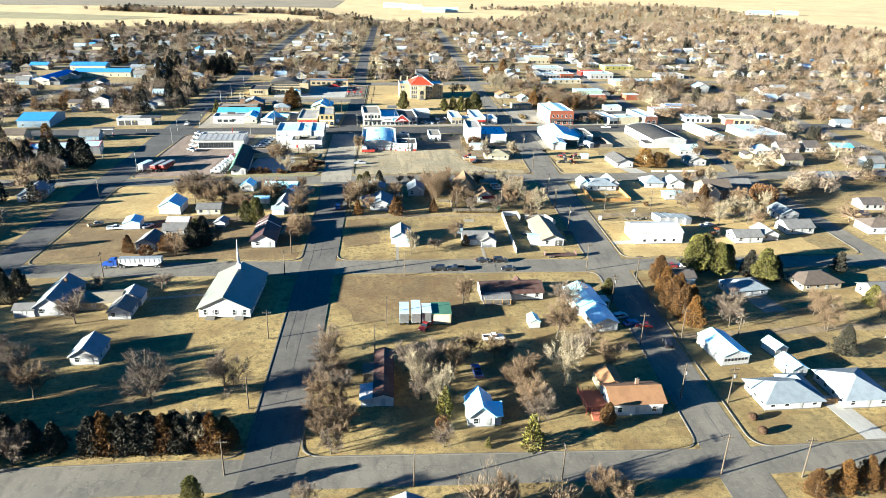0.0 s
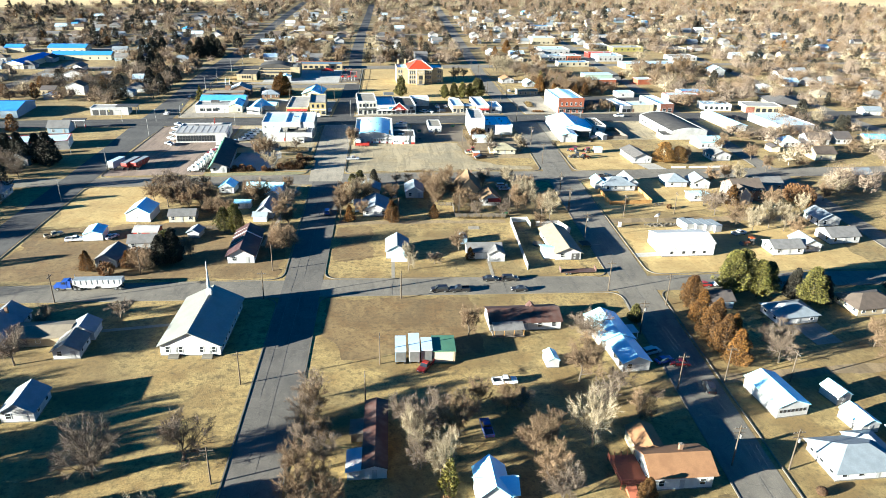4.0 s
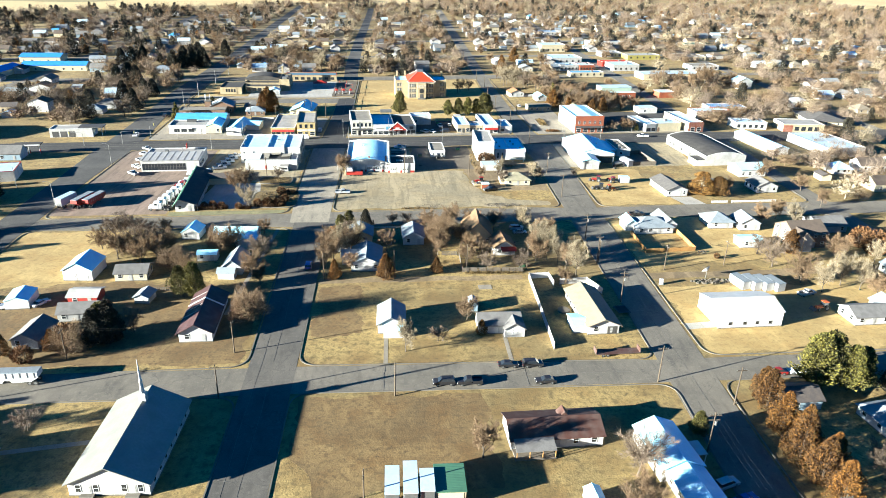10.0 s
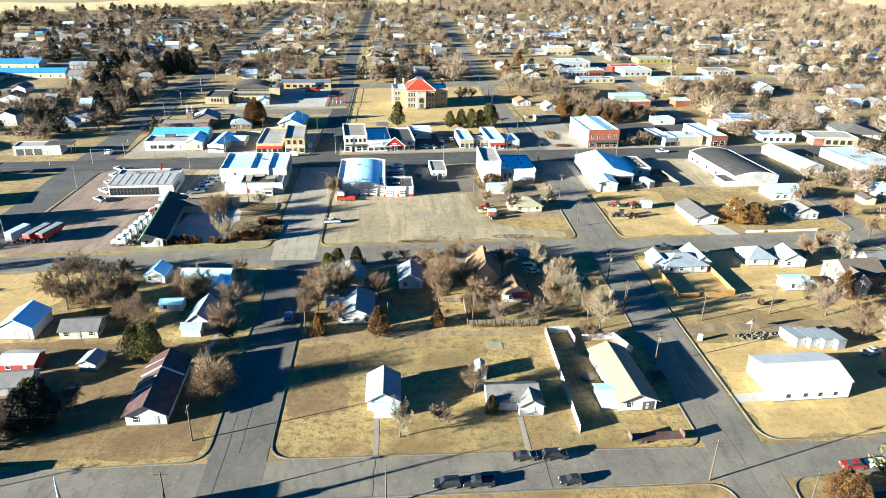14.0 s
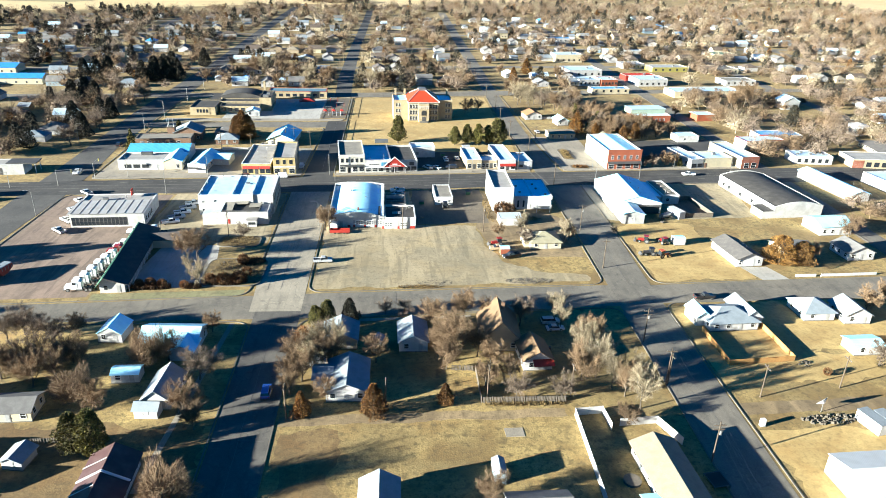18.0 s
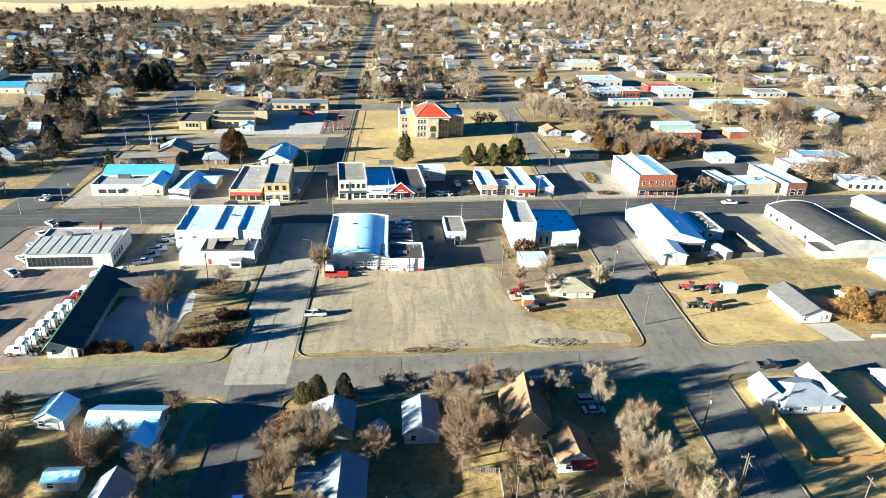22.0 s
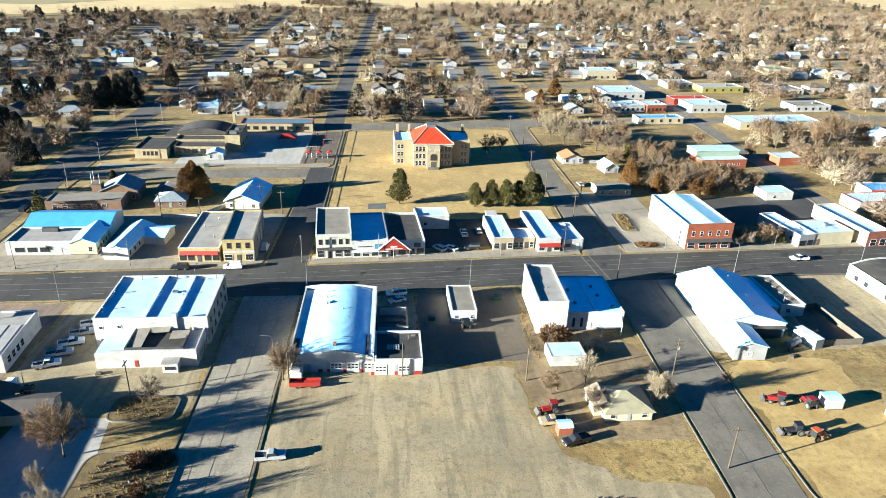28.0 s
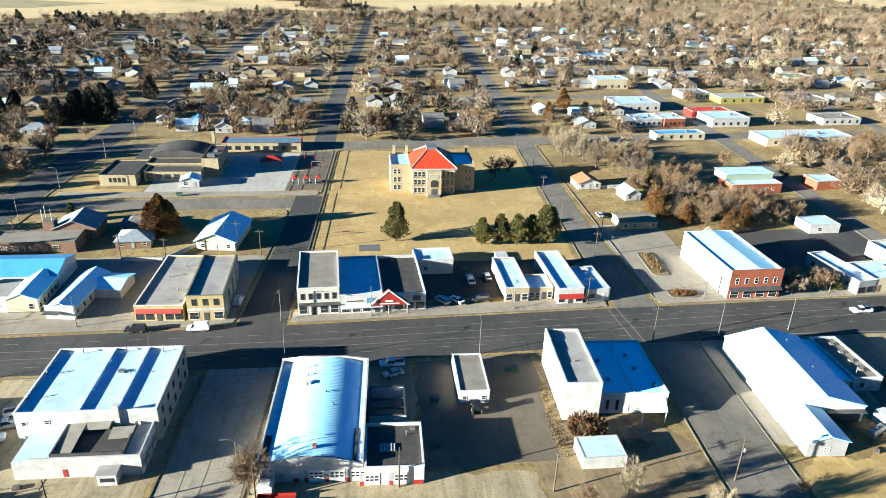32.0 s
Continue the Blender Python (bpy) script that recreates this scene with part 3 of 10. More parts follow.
ribbon("west_avenue", [(-102.6, -600, 12), (-103, 60, 12), (-103.4, 130, 12.6), (-103, 172, 16), (-103.2, 196, 15), (-105, 232, 13), (-106.4, 300, 15), (-105.6, 360, 14.5), (-105.5, 480, 11), (-108, 680, 10), (-108, 900, 9), (-103, 980, 9), (-92, 1400, 9), (-60, 2800, 10)], "avenue_asphalt", 0.036, "wide dark asphalt avenue")
for k, (yy, sl) in enumerate(((455, 0.14), (552, 0.14), (648, 0.14), (748, 0.12))):
    ribbon("far_cross_street_%d" % k, [(-600, yy - 600 * sl, 8.5), (600, yy + 600 * sl, 8.5)], "old_asphalt", 0.020, "narrow grey asphalt street between far houses")
for k, xx in enumerate((-215, -320, 190, 292, 395)):
    ribbon("far_street_%d" % k, [(xx, -250, 8.5), (xx - 2, 200, 8.5), (xx + 2, 780, 8.5)], "old_asphalt", 0.026, "narrow grey asphalt street between far houses")
LOOPS = [[(0.1, -101.9), (81.8, -102.2), (84.9, -13.3), (0.1, -14.4)], [(-96.4, -104.8), (-10.7, -102), (-10.7, -15.3), (-96.4, -16.8)], [(0.2, -4.0), (84.4, -3.6), (85.3, 85.6), (0.0, 79.8)],
         [(-96.4, -7.8), (-11, -4.2), (-11.8, 79.0), (-96.4, 76.6)], [(0.4, 94.2), (84.8, 98.9), (85.4, 184), (0.2, 176.6)], [(-96.6, 86.8), (-15.0, 92.4), (-15.0, 175.2), (-95, 171)],
         [(93.2, -101.8), (185, -99), (185, -9), (96.0, -12.4)], [(97.0, -2.3), (185, 0.5), (185, 92.3), (97.8, 87.9)], [(99.4, 99.2), (185, 104.5), (185, 193), (99.6, 189.5)],
         [(-0.6, 196.0), (82.8, 204.0), (81.8, 359.0), (-0.8, 348.4)], [(-94, 188.5), (-13.2, 194.6), (-11.0, 274.2), (-95, 271)], [(-98, 281), (-1.8, 288.2), (-1.8, 348.4), (-98, 339)], [(96.4, 205.6), (185, 212.5), (185, 375), (91.0, 362)]]
for k, loop in enumerate(LOOPS):
    kerb_loop("kerb_%d" % k, loop)
patch("lot_gravel", [(1.4, 96.4), (40, 98.6), (81, 101.4), (81, 105.4), (66, 108), (57, 115), (53, 128), (52, 143), (30.4, 143.4), (30, 177.6), (1.4, 175.6)], "gravel_lot", 0.012, "bare pale gravel lot with tyre ruts", "lot", 0.8)
patch("courthouse_lawn", [(1.4, 213), (80.6, 221), (80, 355), (1.0, 345.6)], "mown_straw", 0.006, "bright mown straw-coloured lawn round the courthouse", "lawn", 0.3)
patch("school_lawn", [(-95, 284.5), (-68, 287), (-67, 294), (-85, 293), (-86, 318), (-94, 334), (-97, 322)], "mown_straw", 0.008, "bright dry lawn before a school", "lawn", 0.3)
patch("corner_lawn", [(-95, 34), (-66, 38), (-70, 52), (-60, 62), (-40, 78.6), (-95, 75)], "mown_straw", 0.007, "bright dry grass at an open street corner", "grass", 1.2)
patch("straw_lot", [(101, 101), (132, 103), (129, 120), (128, 146), (107, 146), (100.6, 140)], "mown_straw", 0.010, "bright mown straw-coloured grass lot", "grass", 1.4)
patch("straw_lot_east", [(98.6, 49), (170, 53), (170, 70), (98.6, 56)], "mown_straw", 0.009, "bright dry grass yard behind houses", "grass", 1.4)
patch("straw_yard_north", [(98.6, 56), (170, 72), (170, 90), (98.6, 86)], "mown_straw", 0.0088, "bright dry grass yard round houses", "grass", 1.4)
patch("straw_yard_south", [(98.2, -1.4), (172, 1.4), (172, 36), (98.4, 34)], "mown_straw", 0.0088, "bright dry grass round a metal barn", "grass", 1.4)
patch("rough_plot", [(8, -46), (42, -44), (41, -15.6), (3, -15.8), (2, -30)], "rough_shade_grass", 0.010, "rough reddish-brown grass plot", "grass", 1.4)
patch("rough_plot_west", [(-97, 8), (-66, 11), (-60, -3.2), (-95, -5)], "rough_shade_grass", 0.010, "rough brown grass at a street corner", "grass", 1.4)
# Darker ground colour standing in for the trees' shade over this yard.
patch("rough_yard", [(-95, 9), (-13, 8), (-13, 38), (-64, 39), (-95, 31)], "rough_shade_grass", 0.0085, "brown grass yard round small houses, darkened for tree shade", "grass", 1.8)
# Rough corner grass with tree shade painted into its darker colour.
patch("rough_plot_corner", [(-62, -3.4), (-13, -2.6), (-13, 9), (-62, 10)], "rough_shade_grass", 0.0095, "rough grass at a street corner, its brown darkened for tree shade", "grass", 1.4)
patch("rough_plot_north", [(2, 9), (14, 10), (13, 36), (2, 35)], "rough_shade_grass", 0.009, "rough brown grass yard", "grass", 1.4)
patch("verge_motel", [(-56, 90.2), (-16.5, 92.8), (-16.5, 96.2), (-56, 93.6)], "green_verge", 0.016, "short greenish winter grass verge", "verge")
patch("lot_yard", [(58, 118), (84, 118), (84, 150), (58, 178), (52, 142)], "dirt", 0.010, "bare dirt yard with dry grass", "yard", 0.5)
patch("lot_shop", [(31, 144), (57, 146), (57.5, 181.5), (31, 179)], "brown_lot", 0.016, "dark asphalt yard behind shops", "lot", 0.5)
patch("lot_red", [(-96, 89.8), (-57, 92), (-57, 172), (-94.6, 170)], "red_gravel", 0.012, "pinkish gravel truck lot", "lot")
patch("lot_dealer", [(-56, 126), (-16, 128), (-16, 175), (-56, 173)], "gravel_lot", 0.010, "pale gravel yard behind a shop", "lot", 0.5)
patch("lot_motel", [(-50, 96.5), (-24, 98.2), (-28, 112), (-30, 126), (-47, 126)], "pale_concrete", 0.020, "smooth concrete motel court", "lot")
patch("walk_main_east", [(0.2, 196.6), (82.2, 204.6), (81.9, 209.4), (0.2, 201.4)], "concrete_slab", 0.15, "wide concrete pavement along shop fronts", "pavement")
patch("walk_main_west", [(-93, 189.2), (-13.8, 195.2), (-13.6, 200.2), (-93, 196.5)], "concrete_slab", 0.15, "wide concrete pavement along shop fronts", "pavement")
patch("walk_main_far", [(97, 206.4), (184, 213.2), (184, 216.6), (97, 209.8)], "concrete_slab", 0.15, "concrete pavement along the main street", "pavement")
patch("lot_west", [(-93, 197), (-14, 200.8), (-13, 236), (-93, 232)], "concrete_slab", 0.014, "concrete parking between low shops", "lot")
patch("lot_brick", [(96.4, 210), (116, 212), (116, 262), (92.5, 262)], "concrete_slab", 0.014, "concrete parking beside a brick building", "lot")
patch("lot_back", [(33, 208), (54, 210), (84, 234), (32, 232)], "asphalt", 0.012, "dark asphalt yard behind shops", "lot")
patch("lot_east", [(124, 150), (156, 153), (164, 192), (126, 190)], "gravel_lot", 0.012, "gravel yard beside a metal shed", "lot", 0.5)
patch("lot_shed", [(99.8, 150), (105, 148), (105, 189), (99.8, 188)], "concrete_slab", 0.013, "concrete apron of a metal shed", "lot")
patch("lot_far_shops", [(134, 228), (184, 232), (184, 262), (134, 256)], "asphalt", 0.012, "asphalt yard behind low shops", "lot")
patch("lot_school", [(-66, 290), (-15.5, 293), (-15.5, 343), (-50, 340), (-66, 312)], "pale_concrete", 0.014, "pale concrete school yard", "lot")
patch("walk_school", [(-94, 283), (-3, 289.4), (-3, 292.8), (-94, 289)], "concrete_slab", 0.12, "concrete pavement before a school", "pavement")
patch("playground", [(-15.4, 294), (-2.4, 295), (-2.4, 346), (-15.4, 344)], "brown_lot", 0.014, "dark bare playground surface", "playground")
patch("drive_garage", [(133.5, 101.5), (142, 102), (139, 111), (130.5, 110.5)], "pale_concrete", 0.014, "pale concrete drive of a garage", "drive")
patch("drive_shed", [(97.2, 10), (106, 11), (106, 14), (97.2, 13)], "pale_concrete", 0.014, "pale concrete drive of a metal shed", "drive")
patch("drive_hip", [(119, -101), (125, -101), (121.5, -84), (116.5, -84)], "pale_concrete", 0.014, "pale concrete house drive", "drive")
patch("alley_mid", [(1, 37.4), (60, 39.4), (60, 42.2), (1, 40.4)], "dirt", 0.008, "dirt alley between back yards", "alley", 0.5)
patch("yard_slab", [(46.2, 33.2), (50.0, 33.3), (49.9, 36.0), (46.1, 35.9)], "concrete_slab", 0.06, "square concrete slab in a back yard", "slab")
patch("alley_east", [(98, 39), (184, 43), (184, 47), (98, 43)], "dirt", 0.008, "dirt alley between back yards", "alley", 0.5)
patch("alley_south", [(95, -58), (184, -50), (184, -46.5), (95, -54.5)], "dirt", 0.008, "dirt alley between back yards", "alley", 0.5)
patch("path_house", [(19.8, -3.4), (20.8, -3.4), (20.8, 9.5), (19.8, 9.5)], "concrete_slab", 0.03, "narrow concrete garden path", "path")
patch("path_grey_house", [(49.2, -3.4), (50.2, -3.4), (50.2, 9.5), (49.2, 9.5)], "concrete_slab", 0.03, "narrow concrete garden path", "path")
patch("path_church", [(-60, -33.5), (-36, -29.5), (-36, -28.2), (-60, -32.2)], "concrete_slab", 0.03, "narrow concrete church path", "path")
for k, (ox, oy, rx, ry, rr) in enumerate(((-24.5, 128.8, 6.5, 4.2, 2.5), (-21.5, 107, 8.5, 9.0, 4))):
    corners = [(ox - rx, oy - ry), (ox + rx, oy - ry), (ox + rx, oy + ry), (ox - rx, oy + ry)]
    kerb_loop("kerb_bed_%d" % k, corners, rr, 0.3, 0.3, "concrete kerb round a planted island")
    patch("bed_%d" % k, [tuple(p) for p in rounded([(ox - rx + 0.3, oy - ry + 0.3), (ox + rx - 0.3, oy - ry + 0.3), (ox + rx - 0.3, oy + ry - 0.3), (ox - rx + 0.3, oy + ry - 0.3)], rr)], "garden_bed", 0.26, "island bed of dry brown grasses", "planting")
for k, (ox, oy, rx, ry) in enumerate(((103.5, 231, 2.6, 8.0), (105.5, 211.6, 4.2, 2.4))):
    corners = [(ox - rx, oy - ry), (ox + rx, oy - ry), (ox + rx, oy + ry), (ox - rx, oy + ry)]
    kerb_loop("kerb_planter_%d" % k, corners, 1.6, 0.3, 0.25, "concrete kerb round a planted island")
    patch("planter_%d" % k, [tuple(p) for p in rounded([(ox - rx + 0.3, oy - ry + 0.3), (ox + rx - 0.3, oy - ry + 0.3), (ox + rx - 0.3, oy + ry - 0.3), (ox - rx + 0.3, oy + ry - 0.3)], 1.4)], "garden_bed", 0.2, "planter of dry orange-brown grasses", "planting")


def main_mid(x):
    return 186 + x * (8.5 / 80) if x > 0 else 186 + x * (5 / 73)


def dashes(name, off, x0, x1, step, run, width, label):
    g, x = Geo(), x0
    while x < x1:
        a, b = main_mid(x) + off, main_mid(x + run) + off
        q = ((x, a - width / 2), (x + run, b - width / 2), (x + run, b + width / 2), (x, a + width / 2))
        g.hexa([(*p, 0.04) for p in q], [(*p, 0.049) for p in q])
        x += step
    solid(name, g, "road_paint", label, "road marking", "structure")


dashes("lane_line_centre_a", 1.6, -180, 240, 8, 8, 0.16, "faded yellowish centre line on dark asphalt")
dashes("lane_line_centre_b", -1.6, -180, 240, 8, 8, 0.16, "faded yellowish centre line on dark asphalt")
dashes("lane_dashes_north", 4.9, -180, 240, 9, 3, 0.18, "faded dashed lane line on dark asphalt")
dashes("lane_dashes_south", -4.9, -180, 240, 9, 3, 0.18, "faded dashed lane line on dark asphalt")
solid("crossing_line", Geo().box(-0.15, 0.15, -9, 9, 0.04, 0.05).box(2.3, 2.6, -9, 9, 0.04, 0.05), "road_paint", "two white painted crossing lines across the street", "road marking", "structure", 83, 194.8, 0, 8)

# ---- houses south of the first cross street ----
house("cottage", "small white gabled cottage with a pale roof", -54.6, -62.6, 6.4, 8.0, 2, 2.5, 2.0, "y", top="pale_shingle", group="houses")
h1 = house("house", "white gabled house with a low wing and pale grey roof", -74, -33.5, 8.0, 16, 3, 2.6, 2.8, "y", top="pale_shingle", group="houses", chimney=True)
wing(h1, -6.2, -6.2, 5.2, 4.2, 2.3, 0.9, "x", top="grey_shingle", sides="s")
wing(h1, 10.6, -1.6, 13.4, 7.4, 2.4, 1.1, "x", wall="tan_wall", top="tan_shingle", sides="s")
h2 = house("house", "small white house with grey gabled roof and porch", -54.6, -40.4, 5.8, 7.0, 3, 2.4, 1.6, "y", top="grey_shingle", group="houses")
wing(h2, 0.6, 7.4, 5.8, 5.6, 2.4, 1.6, "y", top="pale_shingle", sides="se")


def church():
    ob = house("church", "white gabled church with pale metal roof and thin white steeple", -26.6, -31.6, 13.8, 23.0, -1.5, 2.9, 3.4, "y", wall="white_siding", top="pale_metal_roof", over=0.6, open_sides="", category="church", group="")
    for u in (-5.2, -2.2, 2.6, 5.4):
        add_window(ob, "s", u, 0.9, 0.8, 1.5, 13.8, 23)
    for u in (-3.7, 4.0):
        add_door(ob, "s", u, 1.5, 2.2, 13.8, 23, "grey_wall")
        for k in range(3):
            part("step", Geo().box(u - 1.2, u + 1.2, -12.4 - k * 0.35, -11.5, 0, 0.5 - k * 0.17), "kerb_concrete", ob)
    for i in range(7):
        for s in "ew":
            add_window(ob, s, -9 + i * 3, 0.9, 0.9, 1.5, 13.8, 23)
    st = part("steeple", Geo().box(-0.65, 0.65, -0.65, 0.65, 4.8, 7.6).hexa([(-0.8, -0.8, 7.6), (0.8, -0.8, 7.6), (0.8, 0.8, 7.6), (-0.8, 0.8, 7.6)], [(-0.55, -0.55, 8.0), (0.55, -0.55, 8.0), (0.55, 0.55, 8.0), (-0.55, 0.55, 8.0)]), "white_siding", ob, "", pose(0, 7.4, 0))
    part("spire", Geo().tube((0, 0, 8.0), (0, 0, 15.4), 0.48, 0.05, 8), "white_metal", st)
    return ob


surface("pale_metal_roof", (0.27, 0.27, 0.235), (0.22, 0.22, 0.19), 0.35, 0.2, 0.3, 2.0, 0.1)
church()
h3 = house("mobile_home", "long white mobile home with rusty brown roof", 16.6, -75.4, 4.4, 20.0, 0, 2.5, 0.7, "y", top="rust_roof", over=0.2, group="houses", category="mobile home")
wing(h3, -3.5, -7.2, 3.0, 5.6, 2.0, 0.5, "y", "shed", top="white_metal", sides="s")
wing(h3, -3.6, 2.4, 2.4, 4.0, 2.0, 0.3, "y", "shed", wall="grey_wood", top="grey_wood")
h4 = house("house", "white cross-gabled house with pale metal roof", 37.4, -89.6, 5.4, 7.4, 2, 2.8, 2.4, "y", top="skylit_white_roof", group="houses")
wing(h4, 0.6, -1.0, 7.2, 4.4, 2.6, 1.8, "x", top="skylit_white_roof", sides="e")
h5 = house("house", "long low house with rusty brown roof and porch", 53.5, -29.6, 18.2, 8.4, 3, 2.5, 1.7, "x", wall="white_siding", top="rust_roof", group="houses")
part("porch_roof", Geo().hexa([(-8.8, -7.2, 2.0), (-1.0, -7.2, 2.0), (-1.0, -4.2, 2.7), (-8.8, -4.2, 2.7)], [(-8.8, -7.2, 2.15), (-1.0, -7.2, 2.15), (-1.0, -4.2, 2.85), (-8.8, -4.2, 2.85)]), "grey_shingle", h5)
for i in range(4):
    part("porch_post", Geo().box(-8.7 + i * 2.5, -8.55 + i * 2.5, -7.1, -6.95, 0, 2.05), "fence_wood", h5)
part("porch_floor", Geo().box(-8.9, -1.0, -7.2, -4.2, 0, 0.4), "grey_wood", h5)
part("dormer", Geo().prism([(1.2, 0.4, 3.6), (3.6, 0.4, 3.6), (2.4, 0.4, 4.9)], (0, 2.4, 0)), "rust_roof", h5)
house("garden_shed", "small white gabled shed in a dry yard", 57.0, -48.6, 2.8, 4.2, 4, 2.0, 0.7, "y", top="skylit_white_roof", over=0.15, open_sides="", category="shed", group="sheds")
h6 = house("house", "two-storey white house with orange shingle roof", 72.0, -86.4, 11.7, 7.6, 2, 3.4, 1.7, "x", top="orange_shingle", group="houses", storeys=1, over=0.6, chimney=True)
wing(h6, -3.0, 7.2, 5.0, 7.0, 3.0, 1.2, "y", wall="cream_wall", top="orange_shingle", sides="e")
surface("deck_red", (0.36, 0.10, 0.05), (0.30, 0.085, 0.045), 0.85, 0, 1.5, 6.0, 0.3, 0.15)
dk = thing("timber_deck", 63.4, -86.2, 0, 2, "red-stained timber deck with railing beside a house", "deck")
part("deck_floor", Geo().box(-2.6, 2.6, -3.6, 4.0, 1.2, 1.35), "deck_red", dk)
for i in range(5):
    part("post", Geo().box(-2.6 + i * 1.27, -2.48 + i * 1.27, -3.6, -3.48, 0, 2.3), "deck_red", dk)
    part("post", Geo().box(-2.6 + i * 1.27, -2.48 + i * 1.27, 3.88, 4.0, 0, 2.3), "deck_red", dk)
for z in (1.7, 2.0, 2.3):
    part("rail", Geo().box(-2.6, 2.6, -3.6, -3.5, z - 0.08, z), "deck_red", dk)
    part("rail", Geo().box(-2.6, -2.5, -3.6, 4.0, z - 0.08, z), "deck_red", dk)
part("stair", Geo().hexa([(-1.6, -5.8, 0), (0.2, -5.8, 0), (0.2, -3.6, 0), (-1.6, -3.6, 0)], [(-1.6, -5.8, 0.15), (0.2, -5.8, 0.15), (0.2, -3.6, 1.3), (-1.6, -3.6, 1.3)]), "deck_red", dk)
h7 = house("long_shed", "long white gabled shed with a row of small windows", 103.2, -64.6, 7.4, 11.6, 8, 2.8, 1.4, "y", top="skylit_white_roof", over=0.25, open_sides="", category="shed", group="sheds")
for i in range(7):
    add_window(h7, "s", -2.9 + i * 0.95, 1.4, 0.5, 0.5, 7.4, 11.6, "dark_trim")
h8 = house("house", "low white house with pale grey hipped roof", 108.4, -84.6, 13.4, 9.0, 3, 2.6, 2.0, "x", "hip", top="pale_shingle", over=0.7, group="houses")
wing(h8, 4.6, 1.6, 6.0, 9.0, 2.5, 1.5, "y", "hip", top="pale_shingle")
house("house", "white house with pale roof behind an orange timber fence", 126.0, -83.0, 11.0, 12.0, 2, 2.8, 2.2, "y", "hip", top="pale_shingle", over=0.6, group="houses")
house("garage", "small white gabled garage with pale roof", 117.2, -64.2, 3.7, 5.0, 14, 2.3, 1.1, "y", top="skylit_white_roof", over=0.2, open_sides="s", category="garage", group="sheds")
house("garage", "small white gabled garage with pale roof", 116.6, -73.4, 4.4, 6.2, 10, 2.4, 1.2, "y", top="skylit_white_roof", over=0.2, open_sides="s", category="garage", group="sheds")
h9 = house("house", "white two-part house with pale metal gabled roof", 75.6, -48.0, 6.6, 9.6, 6, 2.7, 1.5, "y", top="skylit_white_roof", over=0.4, group="houses")
wing(h9, -0.4, 11.0, 8.0, 12.4, 3.0, 1.7, "y", top="skylit_white_roof", sides="ew")
part("porch_roof", Geo().box(3.2, 6.4, 8.0, 12.0, 2.3, 2.45), "white_metal", h9)
for v in (8.2, 11.8):
    part("porch_post", Geo().box(6.1, 6.25, v, v + 0.15, 0, 2.3), "white_trim", h9)
house("house", "small blue-grey house among dark cedars", 109.0, -20.8, 7.6, 6.4, 3, 2.6, 1.5, "x", wall="blue_wall", top="dark_shingle", group="houses")
h10 = house("house", "white house with pale brown hipped roof", 126.2, -28.4, 11.6, 8.0, 8, 2.6, 1.7, "x", "hip", top="pale_shingle", over=0.5, group="houses")
part("drive_slab", Geo().box(-2.0, 5.5, -14, -4.4, 0.0, 0.03), "concrete_slab", h10)
house("house", "low house with brown hipped roof", 151.5, -23.4, 13.6, 9.0, 8, 2.6, 1.9, "x", "hip", wall="tan_wall", top="brown_shingle", over=0.6, group="houses")
house("house", "white house with grey gabled roof", 158, -62, 11, 9, 6, 2.7, 2.0, "x", top="grey_shingle", group="houses")
house("house", "white house with pale gabled roof beside a drive", 148, -82, 11, 9, 4, 2.7, 2.0, "y", top="pale_shingle", group="houses")
house("house", "small tan house with grey gabled roof", 168, -32, 10, 8, 6, 2.7, 1.8, "x", wall="tan_wall", top="grey_shingle", group="houses")
house("house", "white house with grey gabled roof south of a street", 21, -121, 8, 7, 0, 2.6, 1.8, "y", top="pale_shingle", group="houses")
house("house", "dark-roofed house south of a street", 40, -124, 12, 8, 0, 2.6, 1.8, "x", top="dark_shingle", group="houses")

# ---- houses between the first and second cross streets ----
h = house("metal_barn", "white gabled metal barn with pale roof", -65.4, 45.0, 8.0, 9.4, -2, 3.2, 2.2, "y", wall="white_metal", top="skylit_white_roof", over=0.25, open_sides="", category="barn", group="sheds")
add_door(h, "s", -1.6, 2.6, 2.6, 8.0, 9.4, "white_metal", "roller_door")
add_door(h, "s", 2.4, 0.9, 2.0, 8.0, 9.4)
house("house", "low cream house with grey gabled roof", -51.3, 43.2, 8.6, 6.4, 3, 2.4, 1.3, "x", wall="cream_wall", top="grey_shingle", group="houses")
h = house("red_shed", "red timber shed with grey metal roof", -58.8, 29.0, 7.4, 5.4, 0, 2.3, 0.9, "x", wall="red_paint", top="grey_metal", open_sides="s", category="shed", group="sheds")
house("house", "small house with dark blue-grey gabled roof", -63.0, 9.4, 6.2, 9.0, -4, 2.4, 1.7, "y", wall="grey_wall", top="grey_shingle", group="houses")
house("house", "low house with grey gabled roof and red end wall", -57.0, 20.6, 9.0, 6.0, 6, 2.4, 1.5, "x", wall="grey_wall", top="grey_shingle", group="houses")
house("carport", "white metal carport over a trailer", -74.6, 27.6, 5.8, 7.0, 6, 2.4, 0.9, "y", wall="white_metal", top="skylit_white_roof", over=0.1, open_sides="", category="carport")
house("garden_shed", "small shed with pale blue-grey gabled roof", -43.6, 28.6, 3.8, 4.4, -8, 2.0, 0.9, "y", wall="grey_wall", top="pale_shingle", open_sides="s", category="shed", group="sheds")
h = house("house", "long house with striped brown metal gabled roof", -25.4, 17.0, 7.8, 20.0, 2, 2.7, 2.2, "y", top="maroon_roof", over=0.6, group="houses")
